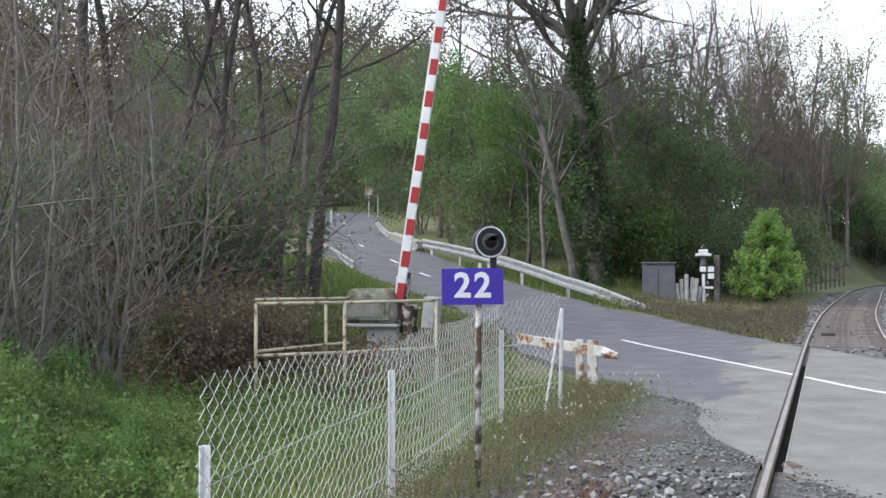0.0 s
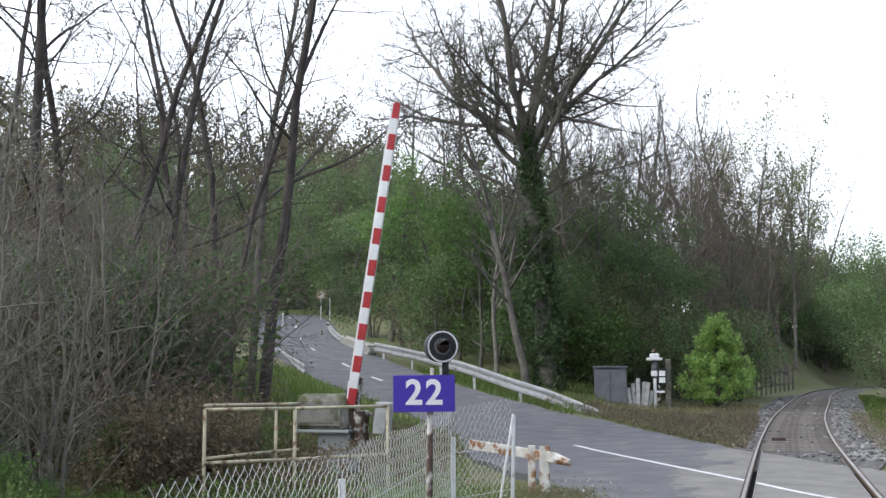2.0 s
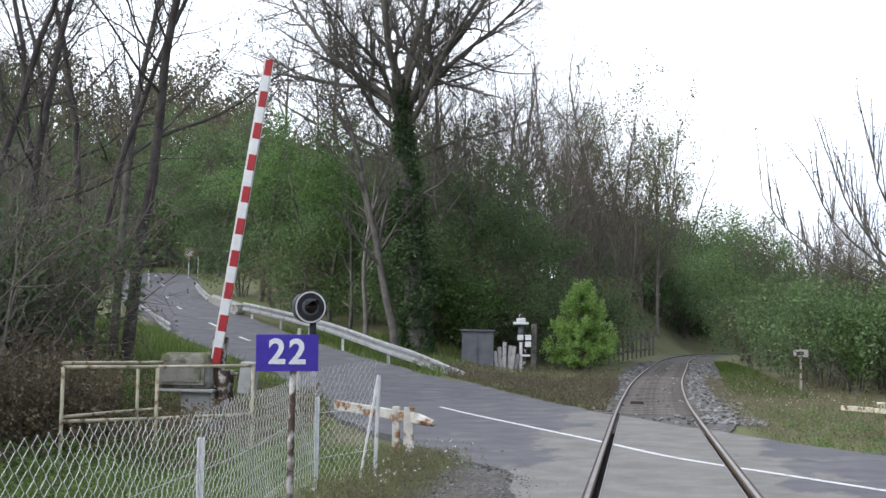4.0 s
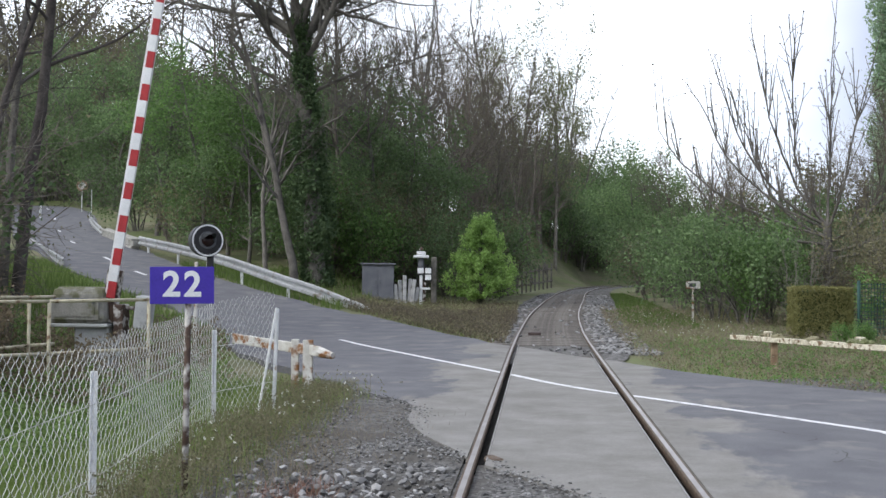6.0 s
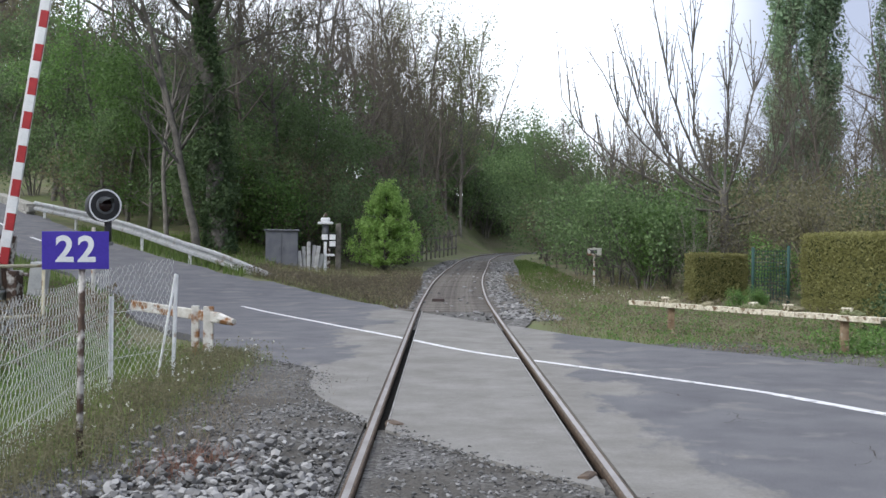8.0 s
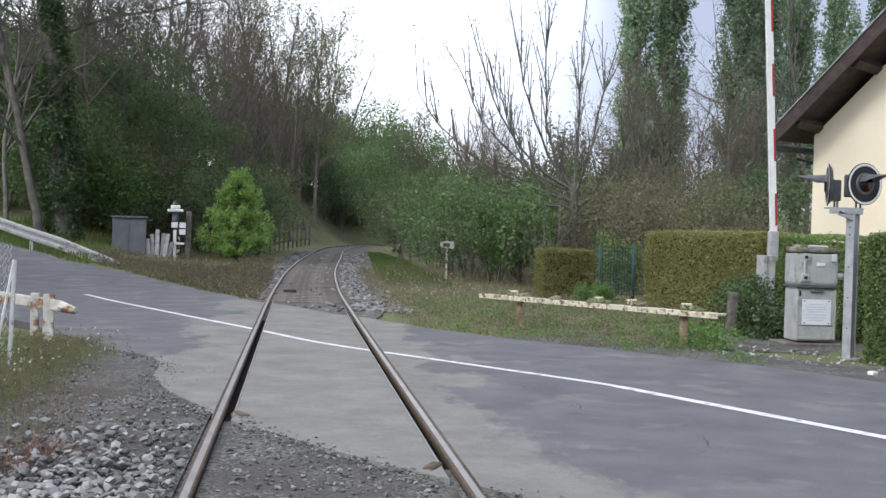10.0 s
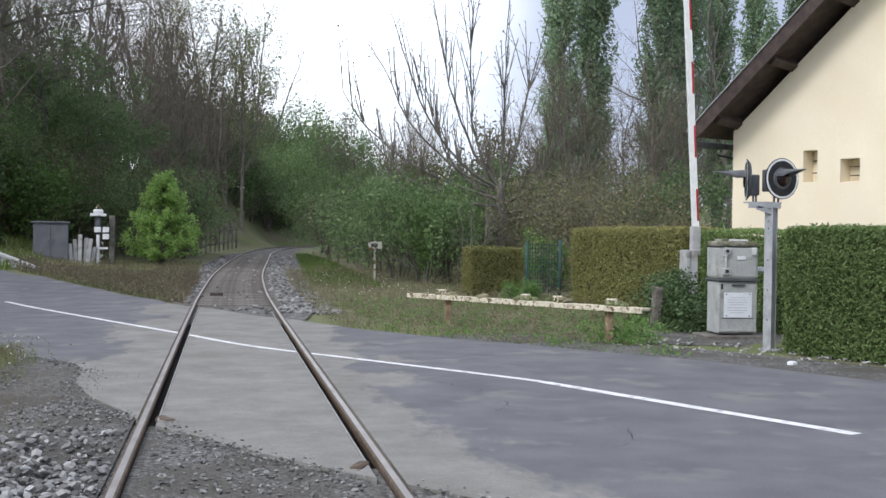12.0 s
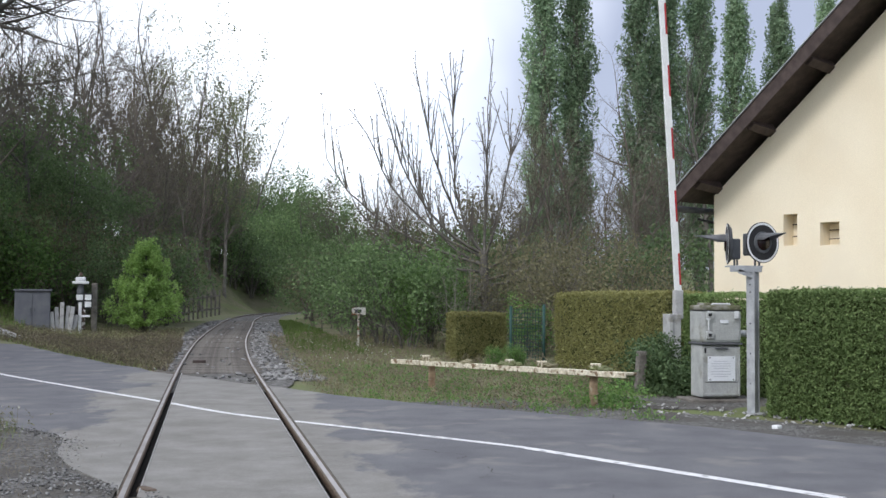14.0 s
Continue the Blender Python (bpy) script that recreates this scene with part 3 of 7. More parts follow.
gravel = strip("gravel_verge", RAILWAY[(RAILWAY[:, 1] > -12) & (RAILWAY[:, 1] < 14)], lambda p: 2.7, lambda p: 1.9,
               lambda p, o: -0.022 - 0.016 * (abs(o) < 0.8) + 0.012 * noise.noise(Vector((o * 2, p[1] * 2, 0))), M["gravel"], 0, (-0.85, -0.672, 0.672, 0.85), "dark gravel and dirt beside and between the rails", "gravel", 0.4)
bed = strip("ballast_bed", RAILWAY[(RAILWAY[:, 1] > 17.5) & (RAILWAY[:, 1] < 150)], lambda p: float(np.interp(p[1], [24, 27, 34], [0.95, 1.0, 1.65])), lambda p: float(np.interp(p[1], [18, 20, 36], [1.1, 1.4, 2.1])),
            lambda p, o: p[2] - (0.06 if abs(o) < 1.0 else 0.03) - 0.012 * max(0, abs(o) - 1.2), M["ballast"], 0, (), "grey stone ballast bed of the single railway track", "ballast", 0.12)

verge_dirt = strip("dirt_verge", ROAD[(ROAD[:, 1] > -6) & (ROAD[:, 1] < 13.6)], lambda p: -2.55, lambda p: 4.7, lambda p, o: -0.03 - 0.012 * (o - 2.5),
                   M["gravel"], 0, (), "dark dirt and gravel strip between road and hedge", "gravel", 0.15)

bm = bmesh.new()
rings = []
for f in (0.02, 0.3, 0.55, 0.8, 1.0):
    row = []
    for a in np.linspace(0, 2 * math.pi, 40, endpoint=False):
        px = 7.15 + f * math.cos(a) * 1.55 * (1 + 0.35 * noise.noise(Vector((math.cos(a) * 3, math.sin(a) * 3, 1))))
        py = 14.9 + f * math.sin(a) * 1.5 * (1 + 0.35 * noise.noise(Vector((math.cos(a) * 3, math.sin(a) * 3, 5))))
        row.append(bm.verts.new((px, py, ground_z(px, py) + (0.012 if f < 0.9 else -0.012))))
    rings.append(row)
for low, high in zip(rings, rings[1:]):
    for k in range(40):
        bm.faces.new((low[k], high[k], high[(k + 1) % 40], low[(k + 1) % 40]))
bm.faces.new(rings[0])
tagged(part("dirt_patch", bm, M["gravel"]), "trodden dirt and gravel round the barrier cabinet", "gravel", kind="structure")


# ---- painted lines ----
def line_on_road(name, pts, width, label, near=0.0):
    """A painted stripe that lies on the road along a line of places, broken at the rails."""
    bm = bmesh.new()
    pts = glide(np.array([(x, y, 0) for x, y in pts], float), 0.3)
    tangent = np.gradient(pts[:, :2], axis=0)
    tangent /= np.linalg.norm(tangent, axis=1)[:, None]
    _, high = lateral(ROAD, pts[:, 0], pts[:, 1])
    prev = None
    for i, (p, t) in enumerate(zip(pts, tangent)):
        w = width * (0.5 + 0.06 * noise.noise(Vector((i * 0.9, 1, 5))))
        row = [bm.verts.new((p[0] + s * t[1] * w, p[1] - s * t[0] * w, high[i] - 0.012 + 0.004)) for s in (-1, 1)]
        if prev:
            bm.faces.new((prev[0], prev[1], row[1], row[0]))
        prev = row
    for x in (-0.83, -0.678, 0.678, 0.83):
        bmesh.ops.bisect_plane(bm, geom=bm.verts[:] + bm.edges[:] + bm.faces[:], plane_co=(x, 0, 0), plane_no=(1, 0, 0))
    gone = [f for f in bm.faces if 0.678 < abs(f.calc_center_median().x) < 0.83 and f.calc_center_median().y < 30]
    bmesh.ops.delete(bm, geom=gone, context="FACES")
    return part(name, bm, M["white_line"], road, label)


line_on_road("painted_line", [(-4.45, 22.75), (-4.3, 22.45), (-2.23, 18.1), (-0.87, 15.37), (0.13, 13.3), (1.3, 11.66), (2.78, 9.6), (2.88, 9.40)], 0.11, "thin worn white centre line")
line_on_road("painted_line", [(2.88, 9.40), (3.26, 8.58), (4.35, 6.25)], 0.135, "broad fresh white centre line")
for a in (38.6, 42.8, 49, 56, 64, 71.5):
    k = int(np.abs(ROAD[:, 1] - a).argmin())
    line_on_road("painted_dash", [tuple(ROAD[k, :2]), tuple(ROAD[k + 2, :2]), tuple(ROAD[k + 4, :2])], 0.13, "short white centre dash")


# ---- railway track ----
def rail_line(name, offset, label):
    """One running rail with foot, web and rounded head."""
    line = RAILWAY[(RAILWAY[:, 1] > -30) & (RAILWAY[:, 1] < 150)]
    tangent = np.gradient(line[:, :2], axis=0)
    tangent /= np.linalg.norm(tangent, axis=1)[:, None]
    outline = [(-0.065, -0.15), (0.065, -0.15), (0.065, -0.138), (0.012, -0.118), (0.012, -0.05), (0.036, -0.040), (0.036, -0.008), (0.029, 0.0),
               (-0.029, 0.0), (-0.036, -0.008), (-0.036, -0.040), (-0.012, -0.05), (-0.012, -0.118), (-0.065, -0.138)]
    whole = thing(name, label, "rail", kind="structure")
    body, top = bmesh.new(), bmesh.new()
    rows, tops = [], []
    for p, t in zip(line, tangent):
        s = Vector((t[1], -t[0], 0))
        at = Vector(p) + s * offset
        rows.append([body.verts.new(at + s * u + Vector((0, 0, v))) for u, v in outline])
        tops.append([top.verts.new(at + s * u + Vector((0, 0, 0.0015))) for u in (-0.02, 0.02)])
    n = len(outline)
    for a, b in zip(rows, rows[1:]):
        for k in range(n):
            body.faces.new((a[k], a[(k + 1) % n], b[(k + 1) % n], b[k]))
    for a, b in zip(tops, tops[1:]):
        top.faces.new((a[0], a[1], b[1], b[0]))
    part("rail_body", body, M["rail"], whole)
    part("running_surface", top, M["rail_top"], whole, "polished steel running surface")
    return whole


rail_line("rail", -0.778, "rusty brown steel rail with a polished head")
rail_line("rail", 0.778, "rusty brown steel rail with a polished head")

for side in (-1, 1):
    bm = beam((side * 0.672, 7.35 if side < 0 else 5.6, -0.055), (side * 0.672, 21.9 if side < 0 else 20.0, -0.055), 0.012, 0.10, 0.003)
    tagged(part("flangeway_plate", bm, M["rail_top"]), "thin worn steel plate lining the wheel groove", "steel plate", kind="structure")
    # black strip that stands in for the shade at the groove's bottom
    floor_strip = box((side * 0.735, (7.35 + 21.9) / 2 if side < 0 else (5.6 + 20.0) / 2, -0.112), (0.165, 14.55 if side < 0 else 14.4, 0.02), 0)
    tagged(part("flangeway_floor", floor_strip, M["groove"]), "floor of the wheel groove, coloured black for the shade in it", "dirt", kind="structure")
    start = 7.35 if side < 0 else 5.6
    for x_, w_, z_ in ((side * 0.706, 0.066, -0.062), (side * 0.835, 0.03, -0.055)):
        dirt_strip = box((x_, (start - 12) / 2, z_), (w_, start + 12, 0.03), 0)
        tagged(part("rail_dirt", dirt_strip, M["gravel"]), "dark dirt packed along the rail", "dirt", kind="structure")
    apron_edge = box((side * 0.826, (start + 22) / 2, -0.05), (0.012, 22 - start, 0.056), 0)
    tagged(part("rail_dirt", apron_edge, M["road_dirt"]), "brown dirt packed between asphalt and rail", "dirt", kind="structure")
    # the rusty flared end beside the rail
    y = 7.5 if side < 0 else 5.55
    bm = box((side * 0.62, y - 0.03, -0.035), (0.085, 0.22, 0.075), 0.025, Matrix.Rotation(side * -0.4, 3, "Z"))
    for v in bm.verts:
        v.co += Vector((0.012, 0.015, 0.01)) * noise.noise(v.co * 25)
    tagged(part("flangeway_end", bm, M["rail"]), "rusty flared end of the wheel groove", "steel plate", kind="structure")

sleeper_mesh = None
sl = np.random.RandomState(4)
for y in np.arange(22.6, 62, 0.62):
    k = int(np.abs(RAILWAY[:, 1] - y).argmin())
    p = RAILWAY[k]
    if sleeper_mesh is None:
        ob = part("sleeper", box((0, 0, 0), (2.5, 0.24, 0.14), 0.02), M["sleeper"], bed)
        sleeper_mesh = ob.data
    else:
        ob = link_mesh("sleeper", sleeper_mesh, None, bed)
    ob.matrix_basis = pose(p[0], y, p[2] - 0.10, sl.uniform(-1, 1), 0, sl.uniform(-1.2, 1.2))
tagged(part("old_plank", box((-0.36, 25.9, 0.0), (0.30, 0.14, 0.10), 0.015), M["dark_wood"]), "dark wooden block lying between the rails", "wood block")


# ---- scattered stones ----
def stones(name, rng, places, size, label, material, category="stones"):
    """Loose stones, each a skewed and cut lump."""
    base = np.array([(1, 0, 0), (-1, 0, 0), (0, 1, 0), (0, -1, 0), (0, 0, 1), (0, 0, -1), (.6, .6, .55), (-.6, .62, .5), (.58, -.6, .52), (-.6, -.6, .55)], float)
    tri = np.array([(4, 6, 7), (4, 7, 9), (4, 9, 8), (4, 8, 6), (0, 2, 6), (2, 7, 6), (2, 1, 7), (1, 9, 7), (1, 3, 9), (3, 8, 9), (3, 0, 8), (0, 6, 8),
                    (5, 2, 0), (5, 1, 2), (5, 3, 1), (5, 0, 3)])
    V, F = [], []
    for i, (x, y, z) in enumerate(places):
        s = size * rng.uniform(0.45, 1.5)
        v = base * rng.uniform(0.65, 1.1, (10, 3)) * np.array([rng.uniform(0.8, 1.35), rng.uniform(0.6, 1.0), rng.uniform(0.45, 0.8)]) * s
        m = np.array(Euler((rng.uniform(-.5, .5), rng.uniform(-.5, .5), rng.uniform(0, 6.3))).to_matrix())
        V.append(v @ m.T + (x, y, z + s * 0.15))
        F.append(tri + 10 * i)
    ob = new(name, mesh_np(name, np.vstack(V), np.vstack(F), material))
    return tagged(ob, label, category, kind="stuff")


def stone_tones():
    m = leafy("stone_tones", (0.07, 0.069, 0.067), (0.34, 0.336, 0.33), 0.0, 0.9)
    return m


M["stones"] = stone_tones()
rs = np.random.RandomState(11)
spots = []
while len(spots) < 5200:
    x, y = rs.uniform(-2.5, -0.87), rs.uniform(0.6, 7.0)
    heap = math.exp(-((x + 1.35) / 0.75) ** 2) * math.exp(-max(0, y - 4.6) / 0.7)
    if rs.uniform() < heap:
        spots.append((x, y, -0.012 + rs.uniform(0, 0.04)))
stones("ballast_stones", rs, spots, 0.034, "heap of grey crushed ballast stones by the rail", M["stones"])
spots = []
for _ in range(7500):
    x, y = rs.uniform(-2.8, 0.6), 0.5 + 12 * rs.uniform() ** 0.8
    if x > -0.6 and y > 5.9 - 1.3 * x:
        continue
    if x < -0.6 and y > 9.2 - (x + 1.62) * 2.2:
        continue
    if -0.87 < x < -0.66 or x < -2.9 or (x > -2.1 and y > 8.5):
        continue
    spots.append((x, y, -0.020 - (0.016 if abs(x) < 0.8 else 0)))
stones("loose_gravel", rs, spots, 0.017, "loose small gravel scattered on the dirt", M["stones"])
spots = []
for _ in range(5200):
    y = 20.0 + 42 * rs.uniform() ** 1.6
    k = int(np.abs(RAILWAY[:, 1] - y).argmin())
    o = rs.uniform(-1.5, 2.0)
    if abs(lateral(ROAD, [RAILWAY[k, 0] + o], [y])[0][0]) < 3.15:
        continue
    if o > 0.9 or o < -0.9 or rs.uniform() < 0.04:
        spots.append((RAILWAY[k, 0] + o, y, RAILWAY[k, 2] - 0.05 - 0.012 * max(0, abs(o) - 1.2)))
stones("ballast_stones", rs, spots, 0.06, "grey crushed ballast beside the far rails", M["stones"])
spots = []
for p, q in zip(ROAD, ROAD[1:]):
    if -0.8 < p[0] < 5.2:
        t_ = (q[:2] - p[:2]) / np.linalg.norm(q[:2] - p[:2])
        w_ = 2.72 + 1.38 * near_bulge(p)
        for _ in range(45):
            o_, s_ = w_ + rs.normal(0.04, 0.08), rs.uniform(-0.2, 0.2)
            x, y = p[0] - t_[1] * o_ + t_[0] * s_, p[1] + t_[0] * o_ + t_[1] * s_
            if not 0.62 < abs(x) < 0.86:
                spots.append((x, y, -0.014))
stones("edge_gravel", rs, spots, 0.013, "fine gravel strewn over the edge of the road", M["stones"])
spots = [(rs.uniform(5.0, 7.6), 0, 0) for _ in range(260)]
spots = [(x, 13.9 + (6.0 - x) * 1.2 + rs.uniform(-1.6, 0.8), 0) for x, _, _ in spots]
stones("kerb_rubble", rs, [(x, y, ground_z(x, y) + 0.01) for x, y, _ in spots], 0.026, "pale rubble stones along the road edge", M["stones"])


# ---- fence with chain link ----
FENCE = np.array([(-2.58, 2.4), (-2.84, 5.1), (-3.08, 7.2), (-3.26, 9.1), (-2.98, 10.25)])


def along(points, s):
    seg = np.linalg.norm(np.diff(points, axis=0), axis=1)
    cum = np.concatenate([[0], np.cumsum(seg)])
    return np.array([np.interp(s, cum, points[:, 0]), np.interp(s, cum, points[:, 1])]), cum[-1]


def wire_run(points, r, V, F):
    """A thin three-sided wire along points, added to lists."""
    p = np.asarray(points, float)
    d = np.gradient(p, axis=0)
    d /= np.linalg.norm(d, axis=1)[:, None] + 1e-9
    side = np.cross(d, (0.3, 0.9, 0.2))
    side /= np.linalg.norm(side, axis=1)[:, None] + 1e-9
    up = np.cross(side, d)
    n0 = sum(len(v) for v in V)
    ring = [p + r * (math.cos(a) * side + math.sin(a) * up) for a in (0, 2.094, 4.189)]
    V.append(np.stack(ring, 1).reshape(-1, 3))
    i = np.arange(len(p) - 1)
    for k in range(3):
        k2 = (k + 1) % 3
        F.append(np.stack([n0 + i * 3 + k, n0 + i * 3 + k2, n0 + i * 3 + 3 + k2, n0 + i * 3 + 3 + k], 1))


fence = thing("wire_fence", "sagging chain-link fence on thin white metal posts", "fence", (-2.84, 5.1, -0.05))
inv = Matrix.Translation((2.84, -5.1, 0.05))
V, F = [], []
_, total = along(FENCE, 0)
pitch = 0.052
cols = int(total / pitch)
rf = np.random.RandomState(3)
for c in range(cols):
    pts = []
    s0 = c * pitch
    base, _ = along(FENCE, s0)
    foot = ground_z(*base) + 0.05
    top = float(np.interp(s0 / total, [0, 0.3, 0.6, 0.85, 1], [1.02, 1.0, 1.03, 1.10, 1.22])) + 0.015 * math.sin(s0 * 2.1)
    rows_n = int((top - foot) / 0.042)
    lean = 0.05 * math.sin(s0 * 0.8)
    for k in range(rows_n + 1):
        q, _ = along(FENCE, min(total, s0 + (pitch * 1.02 if (k + c) % 2 else 0)) + 0.003 * math.sin(k * 1.7 + c))
        z = foot + (top - foot) * k / rows_n
        b = lean * (z - foot) + 0.012 * math.sin(z * 7 + s0 * 3)
        pts.append((q[0] + b + (0.003 if c % 2 else -0.003), q[1], z))
    wire_run(pts, 0.0021, V, F)
M["wire"] = surface("galvanised_wire", (0.56, 0.56, 0.53), (0.66, 0.66, 0.63), scale=5.0, fine=40.0, rough=0.6, metal=0.2, bump=0.0)
ob = link_mesh("chain_link_mesh", mesh_np("chain_link_mesh", np.vstack(V), np.vstack(F), M["wire"]), None, fence, "pale galvanised chain-link wire mesh")
ob.matrix_basis = inv
for z in (0.30, 0.72):
    V, F = [], []
    pts = []
    for s in np.linspace(0.02, total - 0.02, 60):
        q, _ = along(FENCE, s)
        pts.append((q[0] + 0.012, q[1], z - 0.12 * (1 - s / total) + 0.02 * math.sin(s * 1.3)))
    wire_run(pts, 0.003, V, F)
    ob = link_mesh("tension_wire", mesh_np("tension_wire", np.vstack(V), np.vstack(F), M["wire"]), None, fence)
    ob.matrix_basis = inv


def angle_post(x, y, top, lean=(0, 0)):
    """A white angle-iron post."""
    z0 = ground_z(x, y) - 0.1
    bm = beam((x, y, z0), (x + lean[0], y + lean[1], top), 0.032, 0.006, 0.001)
    beam((x - 0.015, y - 0.015, z0), (x - 0.015 + lean[0], y - 0.015 + lean[1], top), 0.006, 0.032, 0.001, bm)
    bmesh.ops.transform(bm, matrix=inv, verts=bm.verts)
    return part("fence_post", bm, M["white_paint"], fence, "white-painted angle iron post")


angle_post(-2.70, 2.66, 0.72)
angle_post(-2.84, 5.08, 0.82)
angle_post(-3.275, 9.1, 0.86)
angle_post(-2.97, 10.25, 1.03, (0.03, 0))
bm = beam((-3.12, 10.12, -0.1), (-2.95, 10.2, 1.04), 0.04, 0.02, 0.004)
bmesh.ops.transform(bm, matrix=inv, verts=bm.verts)
part("brace", bm, M["white_paint"], fence, "white leaning brace")
bm = beam((-2.68, 2.7, 0.5), (-2.48, 3.3, -0.12), 0.035, 0.01, 0.002)
bmesh.ops.transform(bm, matrix=inv, verts=bm.verts)
part("brace", bm, M["white_paint"], fence, "white leaning brace")


# ---- blue number sign ----
def flat_text(name, body, size, material, parent, at, label):
    """Raised lettering as a mesh, facing -y."""
    cu = bpy.data.curves.new(name, "FONT")
    cu.body, cu.size, cu.extrude, cu.offset = body, size, 0.0015, size * 0.026
    cu.align_x, cu.align_y = "CENTER", "CENTER"
    tmp = new(name, cu)
    bpy.context.view_layer.update()
    me = bpy.data.meshes.new_from_object(tmp.evaluated_get(bpy.context.evaluated_depsgraph_get()))
    bpy.data.objects.remove(tmp)
    bm = bmesh.new()
    bm.from_mesh(me)
    bmesh.ops.remove_doubles(bm, verts=bm.verts, dist=0.0001)
    bm.to_mesh(me)
    bm.free()
    ob = link_mesh(name, me, material, parent, label)
    ob.matrix_basis = pose(*at, 90, 0, 0)
    return ob


sign = thing("number_sign", "blue sign reading 22 on a rusty round post", "sign", (-2.5, 5.78, -0.06), 17)
part("plate", box((-0.05, -0.035, 1.372), (0.397, 0.006, 0.235), 0.002, Matrix.Rotation(radians(-0.6), 3, "Y")), M["blue"], sign, "violet-blue enamel plate")
for x in (-0.115, 0.015):
    flat_text("numeral", "2", 0.222, M["white"], sign, (x, -0.0395, 1.372), "white numeral 2")
part("post", rod((-0.02, 0, -0.2), (-0.01, 0, 1.45), 0.021, sides=12), M["rust_post"], sign, "rusty post with flaked white paint", True)
for z in (1.28, 1.40):
    part("clamp", box((-0.015, -0.018, z), (0.075, 0.03, 0.022), 0.004), M["signal_grey"], sign)


# ---- road signals ----
def signal_head(parent, at, rz, r=0.265, drum=0.16, hood=True, sub="signal_head"):
    """A round road signal: drum, face with a white ring, lens and long visor. It faces -y before its turn."""
    m = pose(*at, 0, 0, rz)

    def put(name, bm, material, up=None, label="", smooth=False):
        bmesh.ops.transform(bm, matrix=m, verts=bm.verts)
        return part(name, bm, material, up or parent, label, smooth)

    body = put(sub, rod((0, drum, 0), (0, 0, 0), r * (0.94 if drum > 0.1 else 0.8), r * 0.97, 40), M["signal_grey"], None, "dark grey round housing")
    put("face", rod((0, 0, 0), (0, -0.012, 0), r, r, 48), M["black"], body, "black round backing board")
    ring = bmesh.new()
    outer, inner = [], []
    for k in range(56):
        a = 2 * math.pi * k / 56
        outer.append(ring.verts.new((math.cos(a) * r * 0.965, -0.016, math.sin(a) * r * 0.965)))
        inner.append(ring.verts.new((math.cos(a) * r * 0.865, -0.016, math.sin(a) * r * 0.865)))
    for k in range(56):
        ring.faces.new((outer[k], outer[(k + 1) % 56], inner[(k + 1) % 56], inner[k]))
    put("white_ring", ring, M["white"], body, "white reflecting ring")
    put("lens_housing", rod((0, -0.012, 0), (0, -0.03, 0), r * 0.54, r * 0.50, 28), M["signal_grey"], body, "dark grey lens housing")
    put("lens", rod((0, -0.012, 0), (0, -0.045, 0), r * 0.42, r * 0.36, 24), M["lens_red"], body, "unlit dark red lens", True)
    visor = bmesh.new()
    rows = []
    for i in range(9):
        a = math.pi * (0.08 + 0.84 * i / 8)
        reach = 0.10 + (0.30 if drum > 0.1 else 0.36) * math.sin(a) ** 2
        rows.append((visor.verts.new((math.cos(a) * r * 0.47, -0.012, math.sin(a) * r * 0.47)),
                     visor.verts.new((math.cos(a) * r * 0.36, -0.012 - reach, math.sin(a) * r * 0.40))))
    for a, b in zip(rows, rows[1:]):
        visor.faces.new((a[0], b[0], b[1], a[1]))
    bmesh.ops.solidify(visor, geom=visor.faces[:], thickness=0.006)
    put("visor", visor, M["signal_grey"] if drum > 0.1 else M["visor_grey"], body, "pointed metal visor")
    return body


left_signal = thing("road_signal", "round black road signal with white ring on a dark post", "traffic signal", (-5.5, 16.45, -0.1))
signal_head(left_signal, (0, 0, 2.0), 32, 0.262, 0.24)
part("stub", rod((0.02, 0.1, 1.42), (0.02, 0.1, 1.80), 0.055, sides=14), M["black"], left_signal, "black round stub under the signal head", True)
part("bracket", box((-0.08, 0.1, 1.41), (0.34, 0.1, 0.06), 0.01), M["signal_grey"], left_signal)
part("post", rod((-0.21, 0.12, -0.1), (-0.21, 0.12, 1.66), 0.03, sides=10), M["rusty_white"], left_signal, "thin pale post", True)

right_signal = thing("road_signal", "pair of round road signals on a grey steel post", "traffic signal", (6.98, 12.9, -0.05))
post = bmesh.new()
facing = Matrix.Rotation(radians(-56), 3, "Z")
box(facing @ Vector((0, -0.06, 0.95)), (0.12, 0.012, 1.95), 0.002, facing, post)
box(facing @ Vector((0, 0.06, 0.95)), (0.12, 0.012, 1.95), 0.002, facing, post)
box((0, 0, 0.95), (0.09, 0.11, 1.94), 0.002, facing, post)
part("post", post, M["weathered_galv"], right_signal, "weathered grey steel channel post")
part("foot_plate", box((0, 0, 0.0), (0.2, 0.2, 0.03), 0.004), M["weathered_galv"], right_signal)
arm = box((-0.13, 0.0, 1.965), (0.48, 0.15, 0.02), 0.003)
box((-0.13, -0.066, 1.93), (0.46, 0.014, 0.08), 0.003, None, arm)
box((-0.12, -0.066, 1.865), (0.25, 0.014, 0.06), 0.003, Matrix.Rotation(radians(18), 3, "Y"), arm)
part("bracket", arm, M["weathered_galv"], right_signal, "weathered grey bracket plate")
signal_head(right_signal, (0.13, -0.02, 2.29), 13, 0.275, 0.04)
signal_head(right_signal, (-0.33, 0.05, 2.27), -110, 0.275, 0.04)
part("lamp_case", box((-0.22, 0.1, 2.2), (0.13, 0.15, 0.28), 0.02), M["signal_grey"], right_signal, "grey lamp case")
part("lamp_case", box((0.06, 0.14, 2.27), (0.2, 0.16, 0.3), 0.02), M["signal_grey"], right_signal, "grey lamp case")
